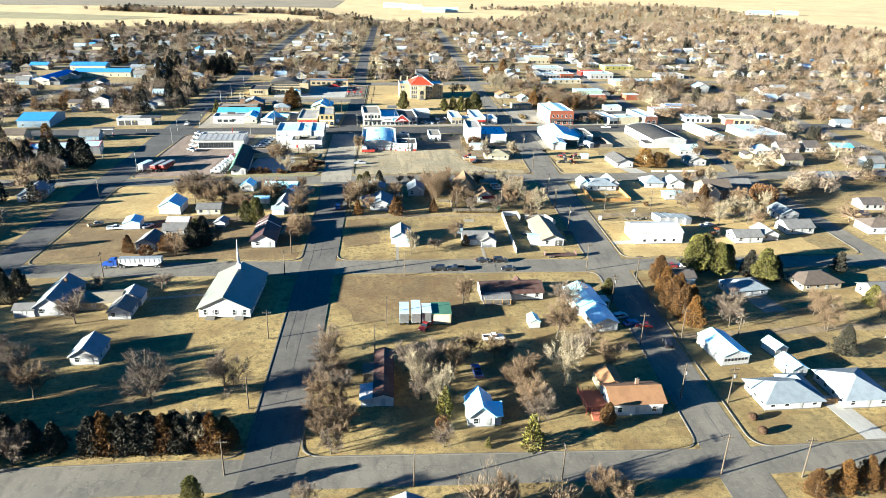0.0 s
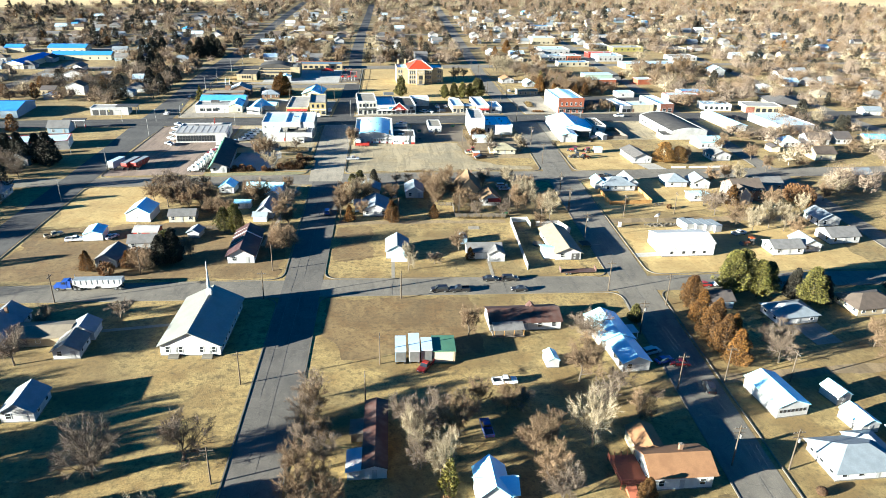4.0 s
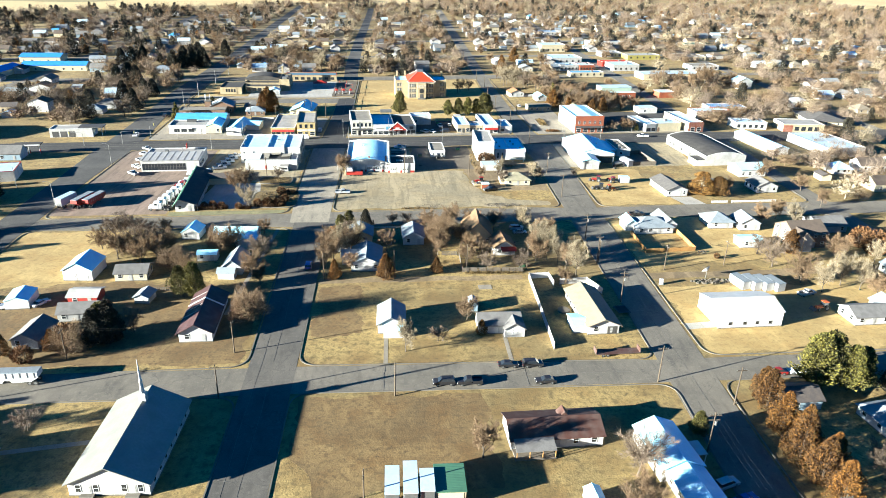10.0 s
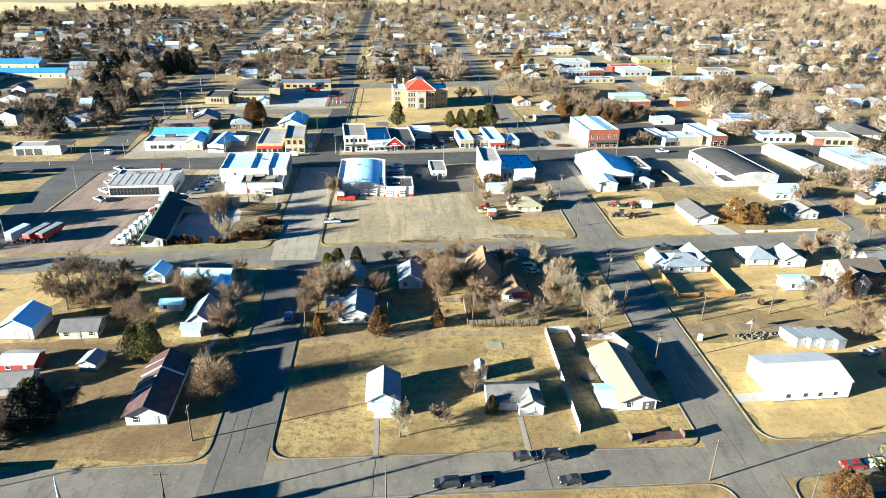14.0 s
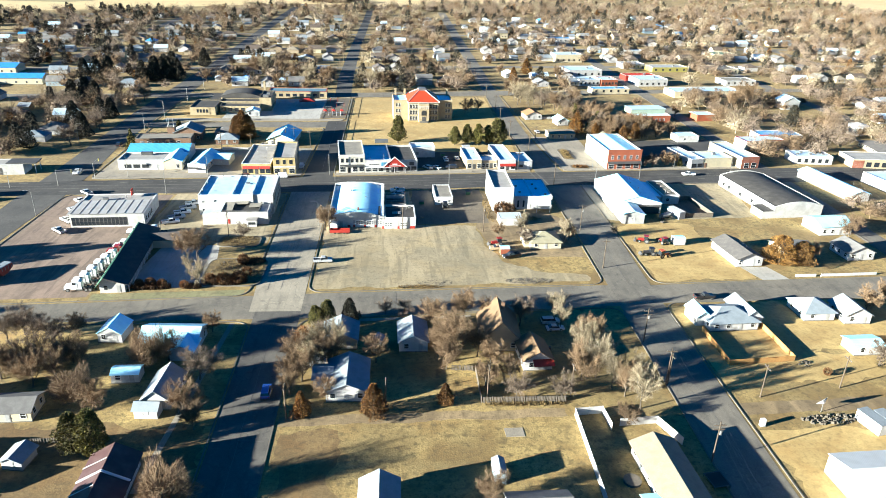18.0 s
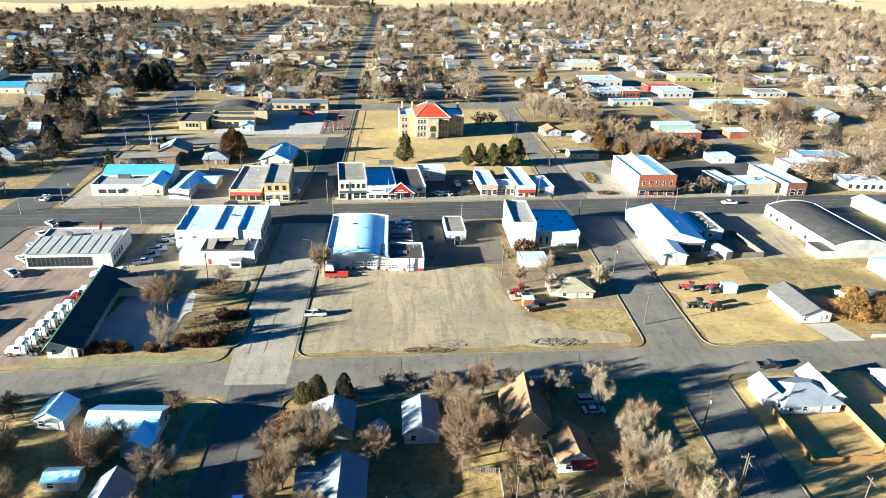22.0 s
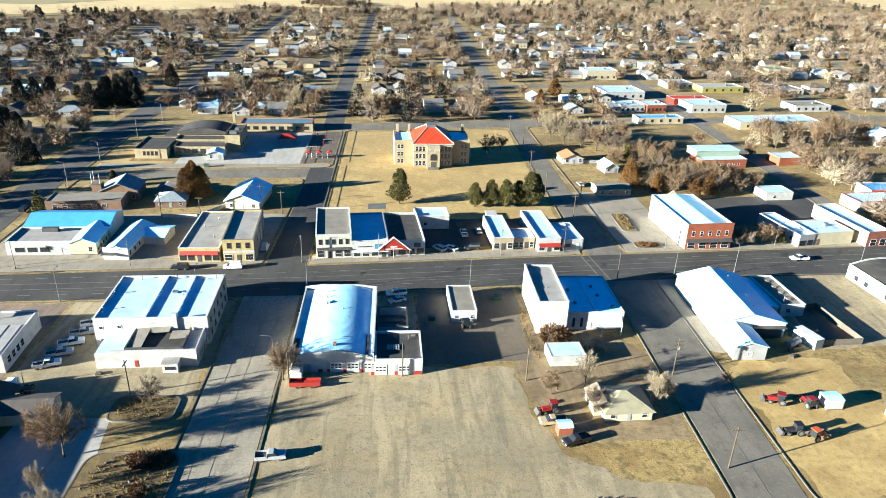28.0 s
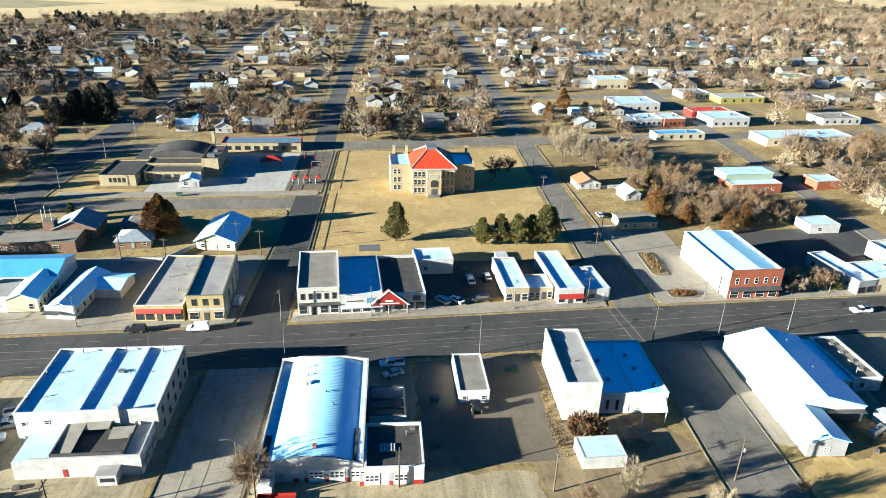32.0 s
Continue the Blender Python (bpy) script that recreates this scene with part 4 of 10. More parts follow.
for v in (-3.4, -0.2, 6.4):
    part("seam", Geo().hexa([(-4.5, v, 2.72), (-4.5, v + 0.16, 2.72), (-0.1, v + 0.16, 5.1), (-0.1, v, 5.1)], [(-4.5, v, 2.80), (-4.5, v + 0.16, 2.80), (-0.1, v + 0.16, 5.14), (-0.1, v, 5.14)]), "white_trim", h, "white metal seam up a roof slope")
part("ridge_seam", Geo().hexa([(-4.5, 3.0, 2.72), (4.5, 3.0, 2.72), (4.5, 3.5, 2.72), (-4.5, 3.5, 2.72)], [(-0.1, 3.0, 5.14), (0.1, 3.0, 5.14), (0.1, 3.5, 5.14), (-0.1, 3.5, 5.14)]), "white_trim", h, "white metal seam across a roof")
house("garage", "small white gabled garage with pale roof", -42.2, 72.4, 5.6, 6.4, -4, 2.5, 1.7, "y", top="skylit_white_roof", over=0.2, category="garage", open_sides="s", group="sheds")
h = house("house", "white house with pale roof half hidden by a bare tree", -27.6, 68.8, 13.0, 8.4, -2, 2.8, 1.9, "x", top="skylit_white_roof", group="houses")
wing(h, 4.0, -4.6, 5.4, 5.4, 2.6, 1.4, "y", top="skylit_white_roof", sides="s")
house("garden_shed", "low white shed with pale roof", -33.4, 54.6, 5.8, 3.6, 2, 2.2, 0.7, "x", top="skylit_white_roof", open_sides="s", over=0.15, category="shed", group="sheds")
h = house("house", "small white gabled cottage with pale grey roof", -23.8, 48.4, 5.6, 10.0, -3, 2.5, 2.2, "y", top="pale_shingle", group="houses")
wing(h, -1.0, -6.4, 4.6, 3.0, 2.1, 0.9, "x", top="pale_shingle", sides="s")
h = house("house", "small white house with pale gabled roof and porch", 21.6, 14.6, 6.6, 9.6, 0, 2.7, 1.9, "y", top="pale_shingle", group="houses")
wing(h, 0.6, -5.8, 5.0, 2.4, 2.2, 0.6, "x", top="skylit_white_roof")
h = house("house", "white house with grey gabled roof and front gable", 48.6, 12.4, 10.6, 6.6, 1, 2.5, 1.7, "x", top="grey_shingle", group="houses")
wing(h, 3.4, -2.4, 5.0, 5.4, 2.4, 1.5, "y", top="grey_shingle", sides="s")
house("garden_shed", "small pale shed in a back yard", 43.2, 22.6, 2.2, 4.6, 0, 2.0, 0.6, "y", wall="blue_wall", top="pale_shingle", open_sides="", over=0.1, category="shed", group="sheds")
h = house("house", "long house with tan gabled roof inside a white fence", 74.2, 18.2, 8.0, 20.0, 3, 2.6, 1.7, "y", top="tan_shingle", over=0.6, group="houses")
wing(h, -5.2, -6.2, 4.4, 5.6, 2.3, 0.5, "x", top="skylit_white_roof")
part("garage_door", Geo().box(1.0, 3.4, -10.06, -9.98, 0.1, 2.2), "dark_trim", h)
h = house("house", "white house with pale blue-white gabled roof", 14.2, 51.2, 8.6, 12.0, 0, 2.7, 1.8, "y", top="pale_shingle", group="houses")
wing(h, -5.4, 1.6, 4.0, 5.6, 2.5, 1.2, "x", top="pale_shingle", sides="s")
h = house("house", "small white gabled house with pale roof", 28.6, 69.0, 6.7, 9.4, 1, 2.7, 1.7, "y", top="pale_shingle", group="houses")
house("garden_shed", "tiny white gabled shed beside a house", 20.4, 66.4, 2.8, 4.0, 0, 2.0, 0.9, "y", top="pale_shingle", open_sides="s", over=0.15, category="shed", group="sheds")
house("house", "cream house behind a bare pale tree", 11.4, 69.6, 8.0, 8.0, 0, 2.8, 1.8, "y", wall="cream_wall", top="pale_shingle", group="houses")
h = house("house", "two-storey house with steep brown gabled roof", 49.6, 70.4, 9.0, 12.0, -2, 3.4, 4.4, "y", wall="tan_wall", top="bark_shingle", over=0.5, group="houses", chimney=True)
h = house("house", "white house with brown roof and dark red porch roof", 56.6, 60.4, 6.6, 8.6, 4, 2.8, 2.2, "y", top="bark_shingle", group="houses")
part("porch_roof", Geo().hexa([(-1.4, -5.9, 2.0), (3.4, -5.9, 2.0), (3.4, -4.2, 2.9), (-1.4, -4.2, 2.9)], [(-1.4, -5.9, 2.14), (3.4, -5.9, 2.14), (3.4, -4.2, 3.04), (-1.4, -4.2, 3.04)]), "red_paint", h)
h = house("house", "white house with pale hipped roof inside a timber fence", 110.6, 77.6, 13.0, 9.4, 4, 2.7, 2.0, "x", "hip", top="pale_shingle", over=0.5, group="houses")
wing(h, 6.0, 2.0, 5.0, 10.0, 2.7, 1.9, "y", top="pale_shingle")
wing(h, -6.8, 1.8, 4.0, 6.4, 2.6, 1.5, "y", top="skylit_white_roof")
house("house", "white house with pale pyramid roof", 136.4, 82.0, 8.4, 8.4, 2, 2.7, 2.2, "y", "hip", top="pale_shingle", over=0.5, group="houses")
h = house("metal_barn", "large white metal building with pale low gabled roof", 113.8, 16.4, 17.4, 11.6, 3, 4.2, 1.5, "x", wall="white_metal", top="white_metal", over=0.2, open_sides="", category="barn")
for u in (-5.6, -1.6, 1.8, 5.4):
    add_window(h, "s", u, 1.0, 0.7, 0.7, 17.4, 11.6, "dark_trim")
house("house", "low white house with grey gabled roof", 147.6, 14.6, 10.4, 7.0, 4, 2.5, 1.6, "x", top="grey_shingle", group="houses")
house("garage", "white gabled garage with pale roof", 156.6, 17.4, 6.6, 8.0, 4, 2.5, 1.7, "y", top="pale_shingle", category="garage", open_sides="s", group="sheds")
house("garden_shed", "white flat-topped shed with pale roof", 139.2, 63.6, 7.6, 5.0, 3, 2.5, 0.6, "x", top="skylit_white_roof", open_sides="s", category="shed", group="sheds")
h = house("house", "dark brown two-storey house with gabled roof", 158, 66, 12, 11, 6, 4.8, 3.0, "x", wall="brown_brick", top="brown_shingle", storeys=2, group="houses")
wing(h, -4, -5, 6, 6, 4.0, 2.6, "y", wall="grey_wall", top="brown_shingle", sides="s")
house("house", "white house with pale gabled roof", 146, 80, 7, 8, 0, 2.7, 2.0, "y", top="pale_shingle", group="houses")
house("house", "white gabled house with grey roof", 172, 24, 11, 8, 6, 2.7, 1.9, "x", top="grey_shingle", group="houses")
house("house", "white gabled house among bare trees", 176, 40, 8, 9, 6, 2.7, 1.9, "y", top="pale_shingle", group="houses")
house("house", "grey gabled house among bare trees", 174, 78, 11, 9, 4, 2.7, 2.0, "x", wall="grey_wall", top="grey_shingle", group="houses")


def fence(name, label, pts, height, material, step=0.0, thick=0.08, category="fence"):
    """Board fence along a line: panels between posts, or single pickets."""
    ob = thing(name, pts[0][0], pts[0][1], 0, 0, label, category)
    o = Vector(pts[0])
    for a, b in zip(pts, pts[1:]):
        a, b = Vector(a) - o, Vector(b) - o
        n = max(1, round((b - a).length / 2.4))
        ang = math.degrees(math.atan2((b - a).y, (b - a).x))
        L = (b - a).length / n

        pan = shared((name, material, round(L, 2), height, step), lambda: Geo().box(0.06, L - 0.06, -thick / 2, thick / 2, 0.05, height).mesh("panel", material)) if not step else None
        rail = shared(("rail", material, round(L, 2)), lambda: Geo().box(0.0, L, 0.02, 0.07, 0, 0.09).mesh("rail", material))
        slat = shared(("slat", material, height, step), lambda: Geo().box(0, step * 0.66, -0.02, 0.02, 0.05, height).mesh("picket", material))
        post = shared((material, "post", height), lambda: Geo().box(-0.06, 0.06, -0.06, 0.06, 0, height + 0.08).mesh("post", material))
        for i in range(n):
            p = a + (b - a) * i / n
            m = pose(p.x, p.y, 0, 0, 0, ang)
            if pan:
                part("panel", pan, None, ob, "", m)
            else:
                for z in (0.22, 0.8):
                    part("rail", rail, None, ob, "", m @ pose(0, 0, height * z))
                for k in range(1, int(L / step) if step < 1 else 0):
                    part("picket", slat, None, ob, "", m @ pose(k * step, 0, 0))
            part("post", post, None, ob, "", pose(p.x, p.y, 0, 0, 0, ang))
    return ob


fence("board_fence", "solid white board fence round a yard", [(60.8, 1.6), (61.5, 39.6), (67.4, 40.2), (67.8, 34.6)], 1.9, "white_siding")
fence("board_fence", "solid white board fence beside a long house", [(69.9, 36.0), (77.8, 36.7), (80.6, 29.8)], 1.9, "white_siding")
fence("board_fence", "new orange timber fence round a back yard", [(102.6, 73.0), (102.7, 57.4), (119.4, 59.0), (119.0, 75.4)], 1.5, "fence_wood")
fence("board_fence", "orange timber fence panel between two houses", [(116.8, -87.4), (120.4, -87.2)], 1.5, "fence_wood", 0.3)
fence("picket_fence", "weathered grey picket fence along an alley", [(42.5, 56.0), (42.5, 44.2), (60.9, 44.3)], 1.6, "grey_wood", 0.3)
fence("picket_fence", "short weathered grey picket fence", [(37.0, 56.6), (42.3, 56.2)], 1.4, "grey_wood", 0.3)
fence("low_wall", "low white block wall beside a street", [(144.4, 103.8), (151, 104.1)], 0.9, "white_stucco", 0, 0.25, "wall")
fence("low_wall", "low white block wall beside a street", [(152.6, 104.2), (160.4, 104.6), (171, 105.4)], 0.9, "white_stucco", 0, 0.25, "wall")
fence("low_wall", "white garden wall behind low shops", [(-52.5, 231.4), (-41.0, 231.2), (-33.4, 243.6)], 1.3, "white_stucco", 0, 0.25, "wall")
# Dark sheet that paints the shade inside the fenced yard.
patch("lot_store_yard", [(127.6, 151.6), (139.8, 152.6), (137.9, 170.4), (130.6, 169)], "brown_lot", 0.018, "ground of a fenced storage yard, coloured dark for its shade", "yard")
fence("board_fence", "dark screened fence of a storage yard", [(130.6, 169), (137.9, 170.4), (139.8, 152.6), (127.6, 151.6), (127.4, 157.5)], 1.8, "grey_wood")

# ---- shops south of the main street ----
h = thing("motel", -52.6, 113.4, 0, 5, "long low motel with dark roof, green metal slope and white railings", "motel")
part("wall", Geo().prism([(-3.2, -19, 0), (3.2, -19, 0), (3.2, -19, 2.9), (-1.8, -19, 4.6), (-3.2, -19, 2.9)], (0, 38, 0)), "white_stucco", h)
part("east_slope", Geo().hexa([(-1.8, -19.9, 4.66), (4.4, -19.9, 2.5), (4.4, 19.9, 2.5), (-1.8, 19.9, 4.66)], [(-1.8, -19.9, 4.82), (4.4, -19.9, 2.66), (4.4, 19.9, 2.66), (-1.8, 19.9, 4.82)]), "dark_shingle", h)
part("west_slope", Geo().hexa([(-4.1, -19.9, 2.0), (-1.8, -19.9, 4.66), (-1.8, 19.9, 4.66), (-4.1, 19.9, 2.0)], [(-4.1, -19.9, 2.16), (-1.8, -19.9, 4.84), (-1.8, 19.9, 4.84), (-4.1, 19.9, 2.16)]), "green_metal", h, "green metal sheets on the sunny roof slope")
part("ridge_cap", Geo().box(-2.0, -1.6, -19.95, 19.95, 4.82, 4.9), "green_metal", h)
openings(h, 6.4, 38.0, 2.9, "white_trim", "s", "s", 1, 3)
wing(h, 8.0, 13.0, 10.0, 6.0, 2.7, 1.0, "x", wall="cream_wall", top="dark_shingle")
for i in range(12):
    add_door(h, "e", -16 + i * 2.5, 0.9, 2.05, 6.4, 38.0, "white_trim")
for i in range(25):
    part("railing_panel", Geo().box(4.0, 4.06, -18.4 + i * 1.25, -17.7 + i * 1.25, 0.3, 1.3), "white_trim", h)
part("railing_top", Geo().box(3.98, 4.08, -18.6, 12.8, 1.3, 1.38), "white_trim", h)
for i in range(10):
    part("porch_post", Geo().box(4.0, 4.12, -18.6 + i * 3.45, -18.48 + i * 3.45, 0, 2.75), "white_trim", h)


def dealer():
    ob = block("dealer_hall", "white sales hall with ribbed grey roof and window wall", -69.6, 150.2, 23.0, 19.0, 4, 4.6, "white_stucco", "grey_membrane", 0.25, "showroom", coping="white_trim")
    part("canopy_roof", Geo().hexa([(-12, -9.9, 4.65), (11.8, -9.9, 4.65), (11.8, 2.0, 5.0), (-12, 2.0, 5.0)], [(-12, -9.9, 4.75), (11.8, -9.9, 4.75), (11.8, 2.0, 5.1), (-12, 2.0, 5.1)]), "grey_metal", ob)
    for i in range(9):
        part("roof_seam", Geo().hexa([(-11 + i * 2.75, -9.8, 4.75), (-10.85 + i * 2.75, -9.8, 4.75), (-10.85 + i * 2.75, 2.0, 5.1), (-11 + i * 2.75, 2.0, 5.1)], [(-11 + i * 2.75, -9.8, 4.83), (-10.85 + i * 2.75, -9.8, 4.83), (-10.85 + i * 2.75, 2.0, 5.18), (-11 + i * 2.75, 2.0, 5.18)]), "gravel_roof", ob)
    for i in range(14):
        add_window(ob, "s", -10.4 + i * 1.22, 0.7, 1.05, 2.6, 23, 19, "dark_trim")
    for i in range(4):
        add_window(ob, "e", -7 + i * 2.2, 1.2, 1.4, 1.6, 23, 19)
    part("sign_board", Geo().box(3.6, 3.9, 6.4, 8.4, 5.0, 7.2), "red_paint", ob, "red and white sign board on a roof")
    part("sign_panel", Geo().box(3.5, 3.6, 6.6, 8.2, 5.4, 6.6), "white_trim", ob)
    roof_unit(ob, -4, 4, 4.4)
    roof_pipe(ob, 2, 6, 4.4)


def white_hall():
    """The tall white hall with stepped roof bays and a low annexe behind it."""
    ob = block("white_hall", "tall white stucco hall with three stepped white roof bays", -30.6, 163.4, 25.0, 21.6, 2.5, 8.0, "white_stucco", "white_membrane", 0.5, "hall", coping="white_trim")
    ob.scale.z = 0.89
    for x in (-1.5, 5.2):
        part("roof_divider", Geo().box(x, x + 0.4, -10.5, 10.5, 7.4, 8.06), "white_membrane", ob)
    for i in range(5):
        add_window(ob, "e", -8 + i * 4, 4.8, 1.0, 1.5, 25.26, 21.6, "dark_trim")
        add_window(ob, "e", -8 + i * 4, 1.2, 1.0, 1.6, 25.26, 21.6, "dark_trim")
    part("side_wall", Geo().box(12.5, 12.62, -10.8, 10.8, 0.0, 7.8), "stone_wall", ob, "grey weathered stone side wall")
    for u, z in ((-11, 1.5), (-11, 5.0), (-7, 5.2)):
        add_window(ob, "s", u, z, 0.8, 0.8, 25, 21.6)
    an = part("annexe", Geo().box(-9.5, 11.8, -20.0, -10.8, 0, 4.2).box(-6.6, 11.8, -20.0, -19.7, 4.2, 4.9).box(11.5, 11.8, -19.7, -10.8, 4.2, 4.9), "white_stucco", ob)
    part("roof", Geo().box(-9.3, -3.2, -19.8, -10.8, 4.2, 4.3), "white_membrane", an)
    part("court", Geo().box(-3.0, 8.6, -19.0, -11.0, 4.2, 4.35), "tar_roof", an, "black tar deck on an annexe")
    part("fascia", Geo().box(-3.4, 8.8, -19.4, -19.1, 4.2, 5.2).box(-3.4, -3.1, -19.4, -11.0, 4.2, 5.2).box(8.6, 8.9, -19.4, -11.0, 4.2, 5.2), "dark_trim", an)
    for x0, x1, y0, y1, z in ((-3.4, 0.0, -19.2, -11.0, 5.2), (-0.5, 4.4, -12.8, -10.9, 5.4), (5.0, 9.0, -15.4, -12.4, 5.3)):
        part("sheet_roof", Geo().hexa([(x0, y0, z - 0.5), (x1, y0, z - 0.3), (x1, y1, z), (x0, y1, z - 0.2)], [(x0, y0, z - 0.4), (x1, y0, z - 0.2), (x1, y1, z + 0.1), (x0, y1, z - 0.1)]), "gravel_roof", an)
    part("chimney", Geo().box(5.0, 5.9, -11.2, -10.4, 4.0, 9.2).box(4.9, 6.0, -11.3, -10.3, 9.2, 9.4), "white_stucco", ob)
    vb = part("vestibule", Geo().box(5.0, 8.2, -22.4, -20.0, 0, 2.6), "white_stucco", ob)
    part("roof", Geo().box(4.8, 8.4, -22.6, -19.9, 2.6, 2.75), "grey_membrane", vb)
    part("window", Geo().box(5.5, 7.7, -22.46, -22.4, 0.9, 1.8), "window_glass", vb)
    part("shutter", Geo().box(-1.4, -0.7, -20.06, -19.98, 0.3, 2.1), "red_paint", ob)
    for i in range(4):
        part("gate_panel", Geo().box(12.3 + 0.02, 12.5, -19.6 + i * 2.1, -18.2 + i * 2.1, 1.4, 3.0), "galvanised", ob)
    for x, y in ((-7.5, 9.6), (1.0, 9.8), (8.6, 9.4), (10.6, 9.8), (-11.6, 2), (-11.8, -6), (4.5, 1)):
        roof_pipe(ob, x, y, 7.3, 1.1)
    roof_unit(ob, 2.4, 2.2, 7.3, 1.2, 0.9, 0.7)
    for x in (-9, -3, 3, 9):
        add_window(ob, "n", x, 1.0, 2.4, 2.2, 25, 21.6, "dark_trim")


def vault(w, d, h, rise, over, thick, sides=20):
    pts = []
    for i in range(sides + 1):
        s = -1 + 2 * i / sides
        pts.append((s * w / 2, h + rise * (1 - s * s)))
    y = -d / 2 - over
    g = Geo().prism([(x, y, z) for x, z in pts] + [(x, y, z + thick) for x, z in reversed(pts)], (0, d + 2 * over, 0))
    return g, pts


def bow_garage():
    """The garage with the bowed white roof and the row of bay doors."""
    w, d = 18.4, 32.0
    ob = thing("bow_roof_garage", 11.4, 157.4, 0, 0.5, "white garage with bowed white metal roof and bay doors", "garage")
    g, pts = vault(15.2, d - 1.4, 3.75, 1.5, 0, 0.12, 40)
    part("roof", g.mesh("roof", "skylit_white_roof"), None, ob, "", pose(0.45, 0, 0))
    for s, nm in ((-1, "front_wall"), (1, "rear_wall")):
        y = s * d / 2
        out = [(-w / 2, y, 0), (w / 2, y, 0), (w / 2, y, 4.06)] + [(x * 1.18, y, z + 0.15) for x, z in reversed(pts)] + [(-w / 2, y, 4.06)]
        if s > 0:
            out = [(-w / 2, y, 0), (w / 2, y, 0), (w / 2, y, 4.7), (w / 4, y, 5.3), (-w / 4, y, 5.3), (-w / 2, y, 4.7)]
        part(nm, Geo().prism(out, (0, -s * 0.35, 0)), "white_stucco", ob)
    part("side_wall", Geo().box(-w / 2, -w / 2 + 0.35, -d / 2 + 0.35, d / 2 - 0.35, 0, 4.4), "white_stucco", ob)
    part("side_wall", Geo().box(w / 2 - 0.35, w / 2, -d / 2 + 0.35, d / 2 - 0.35, 0, 4.6), "white_stucco", ob)
    part("gutter", Geo().box(-8.85, -7.0, -d / 2 + 0.4, d / 2 - 0.4, 3.6, 3.7), "white_membrane", ob)
    part("gutter", Geo().box(8.0, 8.85, -d / 2 + 0.4, d / 2 - 0.4, 3.6, 4.2), "white_membrane", ob)
    part("tar_strip", Geo().box(7.3, 8.0, -d / 2 + 0.5, -d / 2 + 9, 3.9, 4.3), "tar_roof", ob, "black tar strip in a roof gutter")
    part("tar_strip", Geo().box(-8.8, -7.6, -d / 2 + 0.5, -d / 2 + 8, 3.72, 3.8), "tar_roof", ob, "black tar strip in a roof gutter")
    for u in (1.0, 4.6, 8.2):
        bay(ob, u, d)
    part("door_sill", Geo().box(-3.0, -2.0, -d / 2 - 0.04, -d / 2, 0, 0.9), "red_paint", ob)
    part("door", Geo().box(-5.4, -4.5, -d / 2 - 0.06, -d / 2, 0.1, 2.1), "grey_wall", ob)
    for x, y in ((-3.2, 12), (-3.0, 9), (-2.8, 5.6), (-3, 6.6), (1.2, 3), (2.8, -1), (0.6, -13.0)):
        roof_pipe(ob, x, y, 4.85, 0.7)
    roof_unit(ob, -2.6, 6.0, 4.95, 1.0, 0.8, 0.7, "white_trim")
    roof_unit(ob, 0.6, -13.4, 5.1, 0.6, 0.6, 0.9, "red_brick")
    for x in (-6, -1, 4):
        add_window(ob, "n", x, 0.8, 3.0, 2.2, w, d, "dark_trim")
    s1 = block("garage_wing", "low white garage wing with black tar roof and bay doors", 26.0, 146.4, 10.4, 12.0, 1.5, 3.9, "white_stucco", "tar_roof", 0.5, "garage", coping="white_trim")
    for u in (-3.9, 1.2):
        bay(s1, u, 12.0)
    part("red_panel", Geo().box(3.3, 5.0, -6.06, -6.0, 0, 0.9), "red_paint", s1)
    part("skylight", Geo().box(-2.6, 0.4, -1.4, 0.6, 3.4, 3.6), "galvanised", s1)
    for i in range(5):
        part("skylight_bar", Geo().box(-2.3 + i * 0.6, -2.2 + i * 0.6, -1.4, 0.6, 3.6, 3.66), "white_trim", s1)
    roof_pipe(s1, 2.4, 3, 3.4)
    roof_unit(s1, 3.6, 4.6, 3.4, 0.9, 0.6, 0.5)
    s2 = block("open_frame_shed", "roofless white shed with bare dark rafters", 24.6, 160.0, 7.2, 9.6, 1.5, 3.4, "white_stucco", "gravel_roof", 3.0, "shed", coping="dark_trim")
    for v in (-2.0, 0.9):
        part("rafter", Geo().box(-3.3, 3.3, v, v + 0.35, 2.8, 3.15), "dark_trim", s2)
    for i in range(7):
        part("batten", Geo().box(-2.8 + i * 0.9, -2.62 + i * 0.9, -4.2, -2.2, 2.5, 2.65), "galvanised", s2)
        part("batten", Geo().box(-2.8 + i * 0.9, -2.62 + i * 0.9, -1.4, 0.7, 2.5, 2.65), "galvanised", s2)


def bay(ob, u, d):
    b = part("bay_door", Geo().box(u - 1.35, u + 1.35, -d / 2 - 0.08, -d / 2 - 0.01, 0.1, 2.7), "white_trim", ob)
    for i in range(3):
        for j in range(2):
            part("pane", Geo().box(u - 1.1 + i * 0.8, u - 0.55 + i * 0.8, -d / 2 - 0.11, -d / 2 - 0.08, 1.1 + j * 0.7, 1.45 + j * 0.7), "window_glass", b)
    part("red_panel", Geo().box(u - 2.1, u - 1.4, -d / 2 - 0.06, -d / 2 - 0.005, 0, 0.9), "red_paint", ob)
    part("shutter", Geo().box(u - 2.1, u - 1.45, -d / 2 - 0.06, -d / 2 - 0.005, 1.0, 2.7), "grey_wall", ob)


